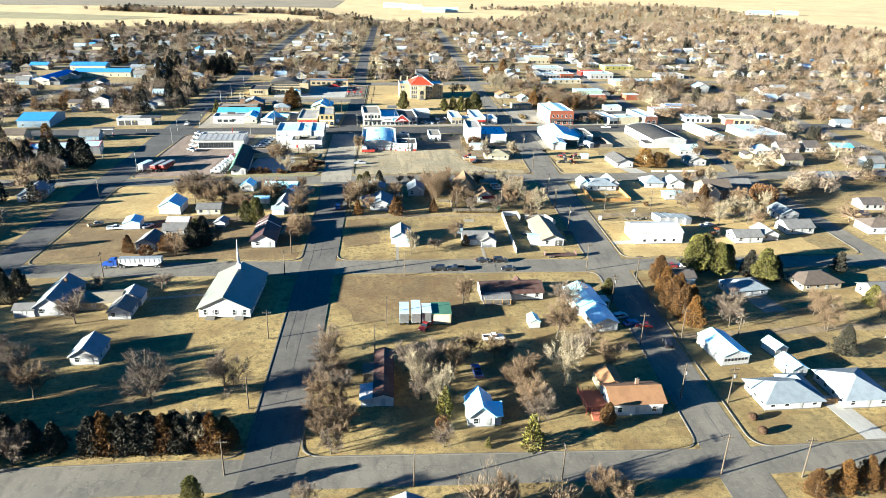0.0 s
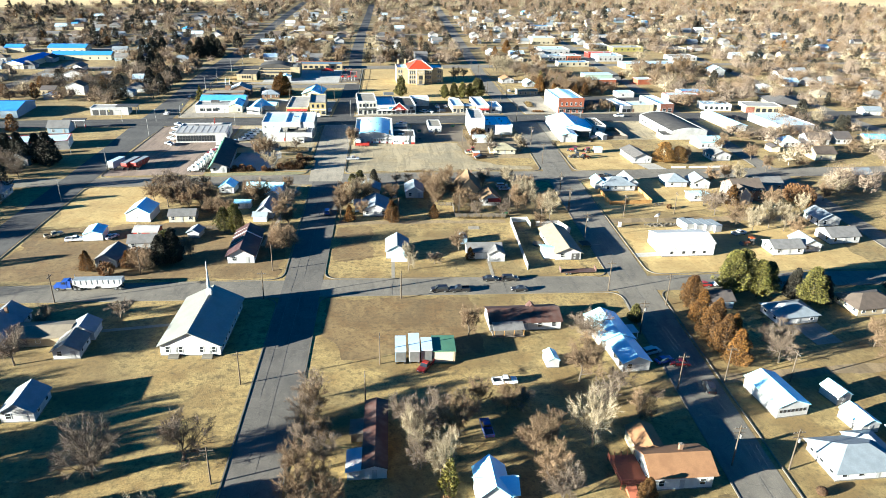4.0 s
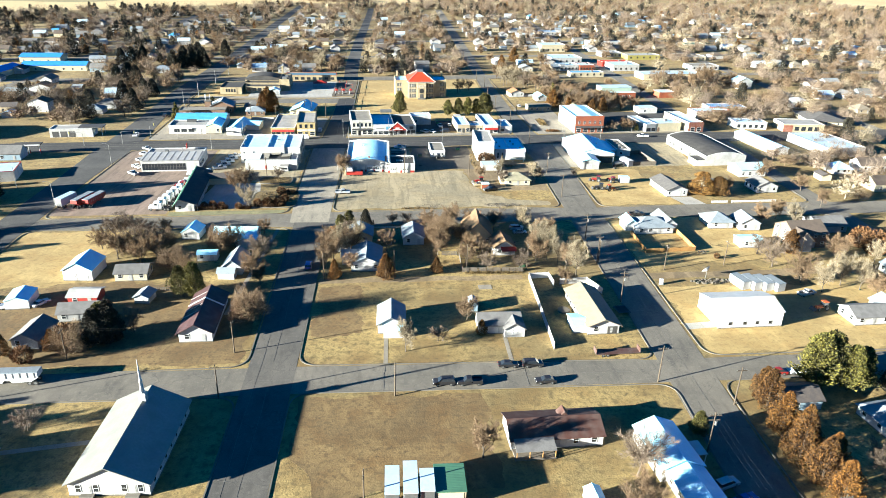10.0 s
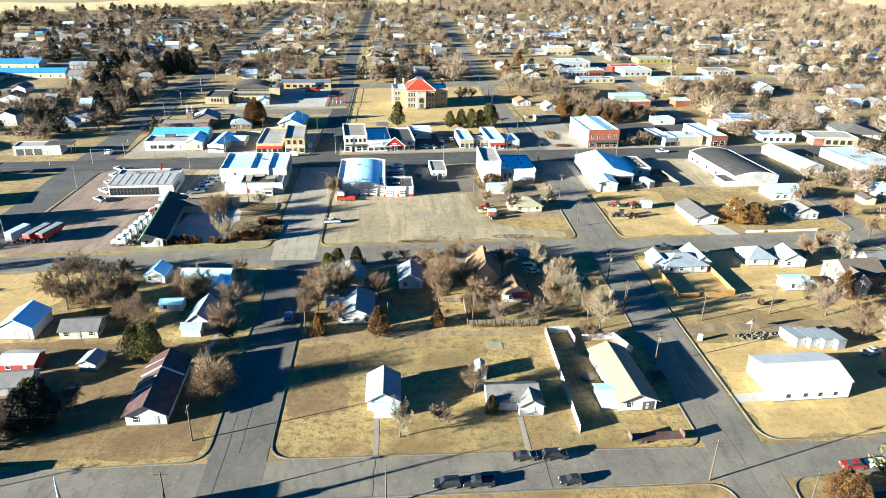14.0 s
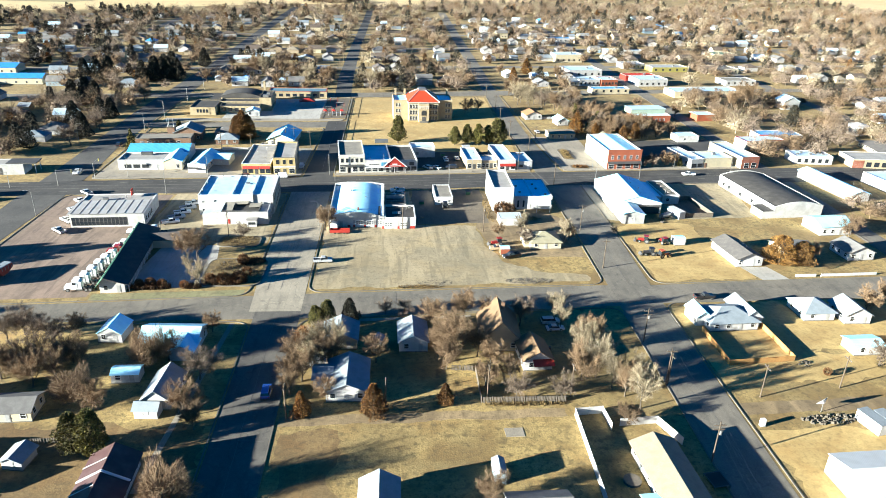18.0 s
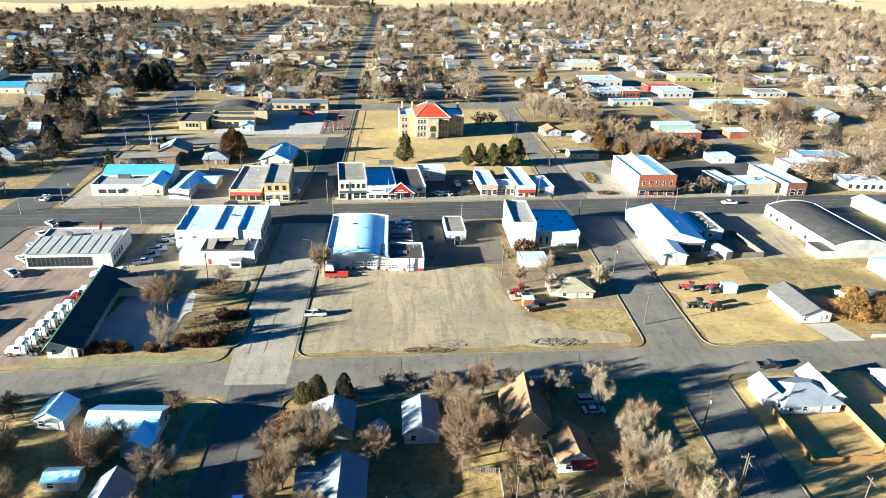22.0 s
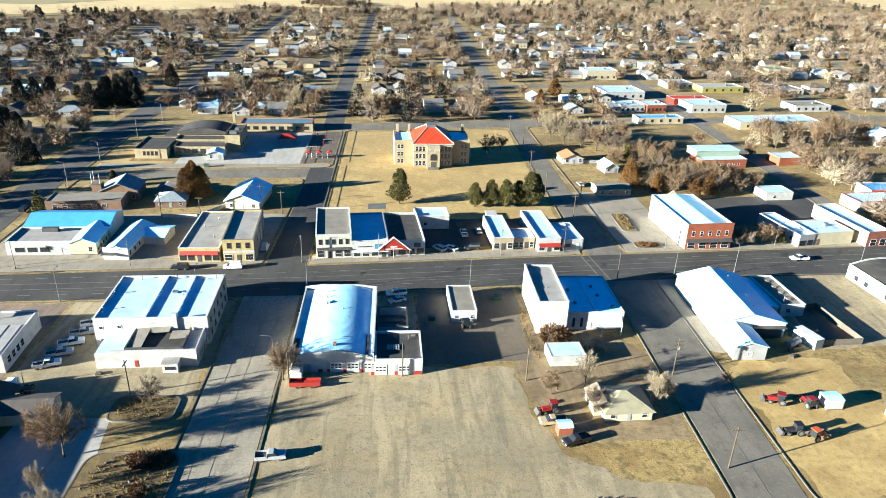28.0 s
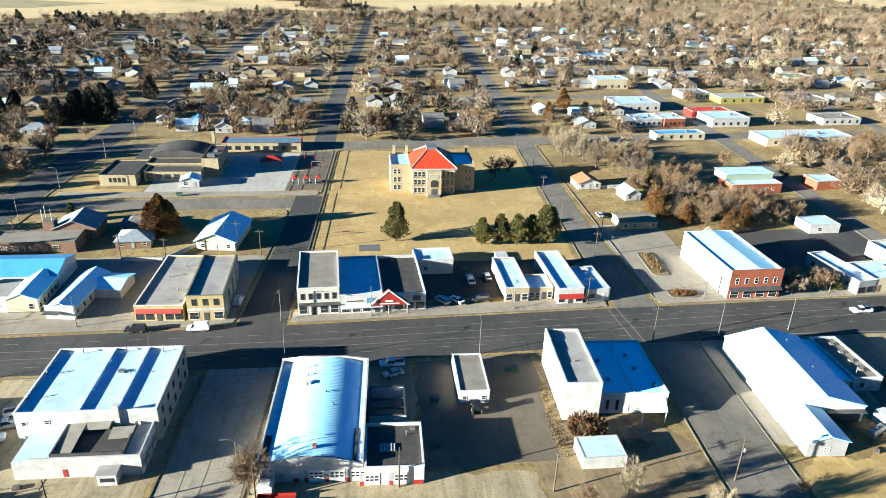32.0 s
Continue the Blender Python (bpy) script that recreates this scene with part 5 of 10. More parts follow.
def tall_store():
    ob = block("tall_store", "tall narrow white stucco store with stepped parapet", 63.3, 168.0, 7.4, 20.6, 0.5, 8.8, "white_stucco", "grey_membrane", 0.4, "building", coping="white_trim")
    for i in range(3):
        part("parapet_step", Geo().box(-3.7, -3.4, -3 + i * 4.4, 10.2, 8.9 + i * 0.1, 9.0 + i * 0.1), "white_stucco", ob)
    roof_pipe(ob, 0, -2, 7.6)
    ob = block("low_store", "low white store with wide pale flat roof", 74.6, 169.6, 14.2, 20.0, 0.5, 4.9, "white_stucco", "skylit_white_roof", 0.25, "building", coping="white_trim")
    part("roof_ridge", Geo().hexa([(-0.4, -9.6, 4.66), (0.4, -9.6, 4.66), (0.4, 9.6, 4.66), (-0.4, 9.6, 4.66)], [(-0.1, -9.6, 4.95), (0.1, -9.6, 4.95), (0.1, 9.6, 4.95), (-0.1, 9.6, 4.95)]), "white_membrane", ob)
    for x, y in ((-4.5, 2), (2.2, 4), (2.6, -1), (-4.2, -5), (5.0, -7)):
        roof_unit(ob, x, y, 4.65, 0.7, 0.7, 0.4)
    for u in (-5.4, -3.4):
        add_window(ob, "s", u, 0.9, 0.5, 2.4, 14.2, 20, "dark_trim")
    add_door(ob, "s", -1.4, 1.0, 2.1, 14.2, 20)
    part("back_canopy", Geo().hexa([(0.6, -13.4, 2.6), (6.0, -13.4, 2.6), (6.6, -10.0, 3.6), (0.2, -10.0, 3.6)], [(0.6, -13.4, 2.8), (6.0, -13.4, 2.8), (6.6, -10.0, 3.8), (0.2, -10.0, 3.8)]), "white_metal", ob)
    for u in (0.9, 5.7):
        part("canopy_post", Geo().box(u, u + 0.15, -13.3, -13.15, 0, 2.65), "white_trim", ob)
    for u in (-4, 0, 4):
        add_window(ob, "n", u, 0.9, 2.2, 1.9, 14.2, 20, "dark_trim")
    h = block("flat_shed", "small white shed with pale flat roof", 64.4, 146.6, 8.2, 6.0, 3, 2.6, "white_siding", "white_membrane", 0.05, "shed")


def east_shed():
    ob = house("steel_shed", "large white steel shed with pale gabled metal roof", 112.5, 169.0, 17.6, 26.6, 0, 4.2, 2.4, "y", wall="white_metal_y", top="skylit_white_roof", over=0.25, open_sides="", category="shed")
    wing(ob, -4.5, -18.2, 7.8, 9.8, 3.5, 1.2, "y", wall="grey_wall", top="skylit_white_roof", sides="s")
    lean = part("lean_to", Geo().box(8.8, 12.4, -3.0, 13.2, 0, 3.0), "white_metal", ob)
    part("roof", Geo().hexa([(8.8, -3.2, 3.6), (12.6, -3.2, 2.9), (12.6, 13.4, 2.9), (8.8, 13.4, 3.6)], [(8.8, -3.2, 3.75), (12.6, -3.2, 3.05), (12.6, 13.4, 3.05), (8.8, 13.4, 3.75)]), "skylit_white_roof", lean)
    part("open_bay", Geo().box(0.4, 8.6, -14.6, -13.35, 3.2, 3.4), "dark_trim", ob)
    # Flat dark panel on the wall paints the shaded inside of an open bay.
    part("bay_door", Geo().box(0.6, 8.2, -13.36, -13.31, 0.05, 3.2), "dark_trim", ob, "dark panel painting the shade of an open bay in a gable wall")
    an = block("yard_store", "low white store with gravel roof and clutter", 128.6, 174.8, 6.6, 17.0, 3, 3.5, "white_stucco", "gravel_roof", 0.4, "building", coping="white_trim")
    for y in (-5, -1.5, 2, 5.5):
        roof_unit(an, 0.5, y, 3.1, 0.9, 0.8, 0.4, "gravel_roof")
    roof_pipe(an, -1.6, -6.4, 3.1, 1.6)
    add_window(an, "s", -1.2, 1.2, 1.2, 1.0, 6.6, 17.0)
    for u in (-12, -6, 0, 6):
        part("wall_door", Geo().box(-8.86, -8.8, u - 1.2, u + 1.2, 0.1, 3.0), "white_trim", ob)
    for x, y in ((2.5, -8), (3.5, -2), (2.5, 4), (3.5, 9)):
        roof_pipe(ob, x, y, 5.6, 0.5)


def dark_hall():
    ob = thing("long_hall", 170.0, 171.8, 0, 6, "long white hall with black bowed roof", "hall")
    w, d = 19.0, 38.0
    g, pts = vault(w, d - 0.6, 4.0, 1.6, 0, 0.15)
    part("roof", g, "tar_roof", ob)
    for s in (-1, 1):
        y = s * d / 2
        part("end_wall", Geo().prism([(-w / 2, y, 0), (w / 2, y, 0)] + [(x, y, z + 0.5) for x, z in reversed(pts)], (0, -s * 0.35, 0)), "white_stucco", ob)
        part("side_wall", Geo().box(min(s * 9.5, s * 9.8), max(s * 9.5, s * 9.8), -d / 2, d / 2, 0, 4.5), "white_stucco", ob)
    lean = part("lean_to", Geo().box(-14.5, -9.8, -d / 2, -d / 2 + 7, 0, 2.8), "white_stucco", ob)
    part("roof", Geo().box(-14.6, -9.7, -d / 2 - 0.1, -d / 2 + 7.1, 2.8, 2.95), "tar_roof", lean)
    for u in (-15, -11, -3, 5, 13):
        add_window(ob, "w", u, 1.0, 1.2, 1.2, 19.6, d, "dark_trim")
    house("long_shed", "long low white shed with pale roof", 205, 186, 8, 32, 8, 3.2, 1.2, "y", wall="white_metal", top="skylit_white_roof", open_sides="", category="shed")
    block("long_hall_far", "low white hall with pale flat roof", 236, 182, 20, 30, 8, 4.6, "white_stucco", "white_membrane", 0.4, "hall")


dealer()
white_hall()
bow_garage()
tall_store()
east_shed()
dark_hall()
tr = block("site_trailer", "white office trailer with grey gravel roof", 42.2, 170.4, 6.4, 14.0, 2, 3.0, "white_metal", "gravel_roof", 0.15, "trailer", coping="white_trim")
for u in (-2, 2):
    add_window(tr, "s", u, 1.0, 0.8, 0.8, 6.4, 14)
add_door(tr, "e", 2.0, 0.9, 2.0, 6.4, 14)
h = house("house", "small cream house with pale yellow hipped roof", 72.2, 128.0, 9.8, 8.6, 3, 2.6, 1.9, "x", "hip", wall="cream_wall", top="cream_shingle", over=0.5, group="houses")
wing(h, -4.2, 1.0, 4.6, 6.0, 2.4, 1.2, "y", wall="cream_wall", top="tan_shingle")
house("garden_shed", "tiny brown shed with white roof", 58.6, 120.6, 2.8, 2.4, 4, 2.0, 0.4, "x", wall="orange_paint", top="skylit_white_roof", open_sides="", over=0.1, category="shed", group="sheds")
h = house("garage", "white garage with dark grey gabled roof and wide door", 132.6, 118.4, 8.6, 15.0, 6, 2.8, 1.7, "y", top="slate_shingle", over=0.5, open_sides="", category="garage", group="sheds")
add_door(h, "s", -0.2, 3.2, 2.2, 8.6, 15, "white_trim", "garage_door")
add_window(h, "s", -3.2, 1.0, 0.7, 1.2, 8.6, 15)
add_window(h, "s", 3.0, 1.0, 0.7, 1.2, 8.6, 15)
house("garden_shed", "small white storage box in a dry lot", 117.6, 128.6, 3.6, 3.2, 3, 2.2, 0.3, "x", top="skylit_white_roof", open_sides="", over=0.05, category="shed", group="sheds")
h = house("house", "cream bungalow with low porch roof", 152, 121, 10, 9, 5, 2.6, 1.6, "x", wall="cream_wall", top="grey_shingle", group="houses")
house("house", "white gabled house among bare trees", 172, 120, 9, 9, 5, 2.7, 2.0, "y", top="grey_shingle", group="houses")
h = house("garage", "white steel garage with pale roof", 176, 141, 12, 10, 6, 3.4, 1.6, "x", wall="white_metal", top="skylit_white_roof", open_sides="s", category="garage", group="sheds")

# ---- north side of the main street ----
def shopfront(ob, w, d, z=0.3, h=2.1, n=4, trim="dark_trim", skip=None):
    for i in range(n):
        u = (i + 0.5) / n * w - w / 2
        if i == skip:
            add_door(ob, "s", u, 1.2, 2.2, w, d, "dark_trim")
        else:
            add_window(ob, "s", u, z + 0.4, w / n * 0.72, h - 0.4, w, d, trim)


def awning(ob, u0, u1, d, z, depth, drop, material, label=""):
    y = -d / 2
    part("awning", Geo().hexa([(u0, y - depth, z - drop), (u1, y - depth, z - drop), (u1, y, z), (u0, y, z)], [(u0, y - depth, z - drop + 0.08), (u1, y - depth, z - drop + 0.08), (u1, y, z + 0.08), (u0, y, z + 0.08)]), material, ob, label)


def west_shops():
    ob = block("service_garage", "low white service garage with pale flat roof", -75.8, 206.8, 22.6, 11.0, 3, 4.2, "white_stucco", "grey_membrane", 0.4, "garage", coping="white_trim")
    for u in (-7.6, -4.2, -0.8):
        add_window(ob, "s", u, 1.0, 2.4, 1.3, 22.6, 11.0, "dark_trim")
    add_door(ob, "s", 3.4, 1.0, 2.1, 22.6, 11)
    part("roller_door", Geo().box(5.0, 8.4, -5.56, -5.5, 0.1, 2.9), "white_metal", ob)
    roof_unit(ob, -2, 3.2, 3.8, 4.5, 1.2, 1.2, "dark_trim")
    h = house("gable_shop", "cream gabled shop front with pale metal roof", -66.0, 208.6, 7.4, 14.0, 3, 3.6, 1.5, "y", wall="cream_wall", top="skylit_white_roof", over=0.2, open_sides="e", category="shop", sparse=2.4)
    add_window(h, "s", 2.0, 1.0, 1.0, 1.4, 7.4, 14)
    house("long_hall_roof", "wide white hall with bright blue metal roof", -75.0, 219.6, 24.5, 13.0, 3, 4.2, 1.8, "x", wall="white_metal", top="sky_blue_roof", over=0.3, open_sides="", category="hall")
    h = house("shop", "narrow white gabled shop with pale blue-white roof", -54.6, 208.4, 6.6, 20.0, -3, 3.0, 1.4, "y", wall="white_siding", top="skylit_white_roof", over=0.3, open_sides="e", category="shop")
    wing(h, 6.2, 5.6, 7.0, 9.0, 2.6, 1.0, "x", top="skylit_white_roof", sides="se")
    part("false_front", Geo().box(-3.6, 3.6, -10.4, -10.05, 0, 3.9), "white_siding", h)
    part("carport_roof", Geo().box(-3.5, 0.4, -12.2, -10.4, 2.2, 2.35), "dark_trim", h)
    ob = block("awning_shop", "low shop with grey flat roof and red awning", -31.6, 211.6, 11.6, 29.0, 1, 4.4, "yellow_brick", "grey_membrane", 0.35, "shop", coping="white_trim")
    shopfront(ob, 11.6, 29.0, 0.2, 1.9, 5, "dark_trim", 2)
    awning(ob, -5.4, 5.4, 29.0, 3.4, 0.5, 1.0, "red_paint", "long red shop fascia")
    for x, y in ((1, 8), (-2, 2), (2.5, -6)):
        roof_pipe(ob, x, y, 3.9)
    ob = block("brick_shop", "two-storey yellow brick shop with stone side wall", -21.0, 209.4, 8.8, 24.0, 4, 7.0, "yellow_brick", "grey_membrane", 0.5, "shop", coping="kerb_concrete")
    part("side_wall", Geo().box(4.4, 4.52, -11.9, 11.9, 0, 6.9), "stone_wall", ob, "rough grey stone side wall")
    for u in (-2.6, 0, 2.6):
        add_window(ob, "s", u, 4.4, 1.0, 1.6, 8.8, 24, "dark_trim")
    shopfront(ob, 8.8, 24, 0.2, 2.2, 3, "white_trim", 1)
    part("ground_floor_band", Geo().box(-4.4, 4.4, -12.08, -12.0, 2.9, 3.6), "white_stucco", ob)
    for v in (-6, 0, 6):
        part("buttress", Geo().box(4.52, 4.9, v, v + 0.5, 0, 5.5), "stone_wall", ob)


def centre_row():
    ob = block("corner_store", "two-storey cream corner store with grey roof", 5.8, 211.4, 10.4, 22.4, 5.5, 7.6, "cream_stucco", "gravel_roof", 0.4, "shop", coping="white_trim")
    for i in range(5):
        add_window(ob, "s", -3.9 + i * 1.95, 4.6, 0.8, 1.5, 10.4, 22.4, "dark_trim")
    awning(ob, -4.9, 4.9, 22.4, 3.5, 0.8, 0.5, "dark_trim", "dark shop awning")
    shopfront(ob, 10.4, 22.4, 0.2, 2.4, 4, "white_trim", 1)
    for i in range(4):
        add_window(ob, "w", -7.5 + i * 5, 4.6, 0.8, 1.4, 10.4, 22.4, "dark_trim")
    ob = block("white_shop", "low white shop with pale roof and teal window band", 16.4, 212.4, 10.6, 23.0, 5.5, 5.4, "white_stucco", "white_membrane", 0.4, "shop", coping="white_trim")
    shopfront(ob, 10.6, 23, 0.2, 2.0, 4, "white_trim", 3)
    part("sign_band", Geo().box(1.4, 5.2, -11.58, -11.5, 2.9, 4.4), "sign_teal", ob, "blue-green shop sign panel")
    part("canopy", Geo().box(-5.3, 5.3, -13.2, -11.5, 2.5, 2.65), "white_trim", ob)
    part("lettering", Geo().box(-3.6, 0.4, -11.56, -11.5, 3.5, 3.8), "dark_trim", ob)
    ob = block("dark_roof_shop", "low shop with black roof and peaked red front", 27.2, 214.0, 11.0, 23.0, 5.5, 5.0, "white_stucco", "tar_roof", 0.7, "shop", coping="white_trim")
    shopfront(ob, 11, 23, 0.2, 2.0, 4, "dark_trim", 0)
    part("red_gable", Geo().prism([(-9.0, -13.2, 2.7), (1.0, -13.2, 2.7), (-4.0, -13.2, 6.6)], (0, 0.35, 0)), "red_paint", ob, "tall red peaked shop front with white edge")
    for s in (-1, 1):
        a, b = (-4.0 + s * 5.4, 2.5), (-4.0, 7.0)
        part("gable_board", Geo().prism([(a[0], -13.3, a[1]), (a[0] - s * 0.7, -13.3, a[1] + 0.1), (b[0], -13.3, b[1] - 0.35), (b[0], -13.3, b[1])], (0, 0.5, 0)), "white_trim", ob)
    part("gable_roof", Geo().prism([(-9.0, -12.85, 2.7), (1.0, -12.85, 2.7), (-4.0, -12.85, 6.5)], (0, 1.4, 0)), "red_paint", ob)
    part("lettering", Geo().box(-5.0, -3.0, -13.26, -13.2, 3.6, 4.1).box(-6.6, -1.4, -13.26, -13.2, 3.0, 3.3), "white_trim", ob)
    for u in (-8.6, -4.2, 0.5):
        part("canopy_post", Geo().box(u, u + 0.15, -13.2, -13.05, 0, 2.7), "white_trim", ob)
    part("sign_band", Geo().box(2.2, 4.2, -11.6, -11.5, 2.8, 4.2), "dark_trim", ob)
    part("red_side", Geo().box(5.5, 5.62, -11.4, -9.4, 0.1, 4.6), "sign_teal", ob)
    h = block("back_store", "low white back building with pale roof", 36.6, 227.6, 11.0, 8.0, 5, 4.6, "white_stucco", "white_membrane", 0.4, "building", coping="white_trim")
    add_window(h, "s", -2.4, 1.4, 1.0, 1.0, 11, 8)
    part("roof_bin", Geo().box(-3, 3, -0.6, 0.6, 0, 1.5), "galvanised", h, "", pose(-18, 2.0, 5.4))
    ob = block("row_shop", "narrow tan brick shop with pale roof", 57.6, 216.6, 6.4, 19.0, 4, 4.2, "tan_wall", "white_membrane", 0.35, "shop", coping="white_trim")
    shopfront(ob, 6.4, 19, 0.2, 2.2, 3, "white_trim", 1)
    part("roof_hut", Geo().box(-1.6, 1.6, 9.5, 14.0, 0, 3.9).box(-1.8, 1.8, 9.3, 14.2, 3.9, 4.1), "white_siding", ob)
    ob = block("row_shop", "recessed tan shop with low roof between two shops", 64.6, 212.4, 6.6, 8.0, 4, 3.6, "tan_wall", "white_membrane", 0.4, "shop", coping="white_trim")
    shopfront(ob, 6.6, 8, 0.2, 2.0, 4, "white_trim", 2)
    ob = block("row_shop", "narrow white shop with ribbed roof and red awning", 71.4, 218.0, 7.0, 24.0, 5, 4.6, "white_stucco", "white_membrane", 0.4, "shop", coping="white_trim")
    shopfront(ob, 7, 24, 0.2, 2.2, 3, "white_trim", 1)
    awning(ob, -3.5, 3.4, 24, 2.9, 1.4, 0.7, "red_paint", "red shop awning")
    part("skylight", Geo().box(-2.4, 2.4, 3.5, 9.0, 3.8, 4.0), "gravel_roof", ob)
    ob = block("row_shop", "low white shop with pale blue-white roof", 79.4, 214.6, 6.8, 14.0, 6, 3.6, "white_siding", "white_membrane", 0.15, "shop", coping="white_trim")
    add_window(ob, "s", -1.6, 1.1, 1.6, 1.0, 6.8, 14, "dark_trim")
    add_door(ob, "s", 1.6, 1.0, 2.1, 6.8, 14)
    roof_unit(ob, 0, 5, 3.45, 2.4, 1.8, 0.5, "white_trim")


surface("sign_teal", (0.03, 0.20, 0.32), (0.025, 0.16, 0.27), 0.4)


def brick_block():
    ob = block("brick_building", "two-storey red brick building with white sides and roof", 122.8, 223.2, 15.2, 28.0, 5, 8.4, "white_stucco", "white_membrane", 0.35, "building", coping="white_trim")
    part("front_wall", Geo().box(-7.66, 7.66, -14.2, -14.0, 0, 8.9), "orange_paint", ob, "red-orange brick front")
    for i in range(5):
        f, p = window_meshes(0.9, 1.6, "white_trim")
        part("pane", p, None, part("window", f, None, ob, "", pose(-5.6 + i * 2.8, -14.2, 4.7)))
    awning(ob, -7.6, 7.6, 28.4, 3.6, 1.3, 0.7, "dark_trim", "dark green shop awning")
    for i in range(4):
        f, p = window_meshes(2.3, 1.9, "white_trim")
        part("pane", p, None, part("window", f, None, ob, "", pose(-5.7 + i * 3.8, -14.2, 0.5)))
    part("roof_ridge", Geo().hexa([(-7.0, -13.6, 8.06), (7.0, -13.6, 8.06), (7.0, 13.6, 8.06), (-7.0, 13.6, 8.06)], [(0.4, -13.6, 8.9), (0.8, -13.6, 8.9), (0.8, 13.6, 8.9), (0.4, 13.6, 8.9)]), "skylit_white_roof", ob)
    part("gable_sign", Geo().prism([(-2.0, 13.7, 8.4), (2.0, 13.7, 8.4), (0, 13.7, 10.0)], (0, 0.3, 0)), "tan_wall", ob)
    part("side_pipe", Geo().tube((-7.8, -10, 0), (-7.8, -10, 5.0), 0.12, 0.12, 6), "dark_trim", ob)
    ob = block("grey_shop", "low grey shop with pale blue-white roof", 156.0, 221.5, 6.0, 20.0, 12, 4.2, "grey_wall", "white_membrane", 0.4, "shop", coping="white_trim")
    for i in range(4):
        add_window(ob, "w", -7 + i * 4.4, 1.2, 0.9, 1.2, 6, 20, "dark_trim")
    shopfront(ob, 6, 20, 0.2, 2.0, 2, "dark_trim")
    ob = block("tan_shop", "low tan shop with white flat roof", 167.0, 219.0, 15.0, 11.0, 9, 4.4, "cream_wall", "white_membrane", 0.4, "shop", coping="white_trim")
    add_door(ob, "s", -5.5, 1.0, 2.2, 15, 11, "brown_brick")
    roof_unit(ob, 2, 1, 4.0)
    ob = block("red_shop", "narrow red brick shop with cream side wall", 180.6, 225.4, 8.6, 26.0, 9, 5.2, "cream_wall", "white_membrane", 0.6, "shop", coping="white_trim")
    part("front_wall", Geo().box(-4.36, 4.36, -13.2, -13.0, 0, 5.4), "red_brick", ob, "red brick front")
    for u in (-1.8, 1.8):
        f, p = window_meshes(2.2, 2.2, "white_trim")
        part("pane", p, None, part("window", f, None, ob, "", pose(u, -13.2, 0.4)))
    ob = block("white_store", "small white store with pale roof", 171.4, 260.0, 11.2, 8.4, 5, 3.2, "white_stucco", "white_membrane", 0.1, "building")
    add_window(ob, "s", -2, 1, 1.2, 1, 11.2, 8.4)
    ob = block("clinic", "low white and red building with pale roof", 206, 250, 22, 10, 8, 4.0, "white_stucco", "white_membrane", 0.3, "building", coping="red_paint")
    ob = block("paint_store", "orange brick store with pale green upper wall", 166.4, 300.5, 21.6, 10.0, 7, 4.0, "orange_paint", "white_membrane", 0.2, "shop", coping="white_trim")
    up = part("upper_storey", Geo().box(-10.6, 10.0, 0.5, 9.0, 3.8, 6.4), "green_siding", ob, "pale green upper storey")
    part("roof", Geo().box(-10.8, 10.2, 0.3, 9.2, 6.4, 6.6), "white_membrane", up)
    for u in (-6, -2, 2.4, 4.6, 7):
        add_window(ob, "s", u, 1.2, 0.9, 1.1, 21.6, 10)
    ob = block("brick_hut", "small orange brick store with pale roof", 199.6, 306, 11, 9, 8, 3.6, "orange_paint", "white_membrane", 0.2, "shop", coping="white_trim")
    house("garage", "white gabled garage among brown trees", 114, 290, 6.0, 8.0, 10, 2.6, 1.8, "y", top="skylit_white_roof", open_sides="s", category="garage", group="sheds")
    h = house("house", "white house with orange-brown roof and white garden wall", 100.6, 302.6, 9.0, 8.6, 8, 2.6, 1.8, "y", top="orange_shingle", group="houses")
    fence("low_wall", "white garden wall beside a house", [(104, 299.4), (115, 301), (115.4, 306)], 1.4, "white_stucco", 0, 0.25, "wall")
    h = house("house", "low tan building with flat pale roof", 107.5, 262.0, 13.0, 8.4, 5, 2.8, 0.8, "x", wall="tan_wall", top="tan_shingle", group="houses")
    for x, y, w, d, mw, mr, lab, kk in ((124, 398, 9, 9, "white_siding", "pale_shingle", "white gabled house beside a street", "y"), (107, 428, 8, 10, "white_siding", "white_membrane", "white gabled house with pale roof", "y"), (128, 424, 12, 8, "white_siding", "white_membrane", "white house with pale roof", "x"),
                                      (150, 404, 12, 9, "cream_wall", "pale_shingle", "cream house with pale hipped roof", "x"), (148, 430, 10, 9, "white_siding", "brown_shingle", "white house with brown roof", "y")):
        house("house", lab, x, y, w, d, 8, 2.8, 1.9, kk, wall=mw, top=mr, group="houses")
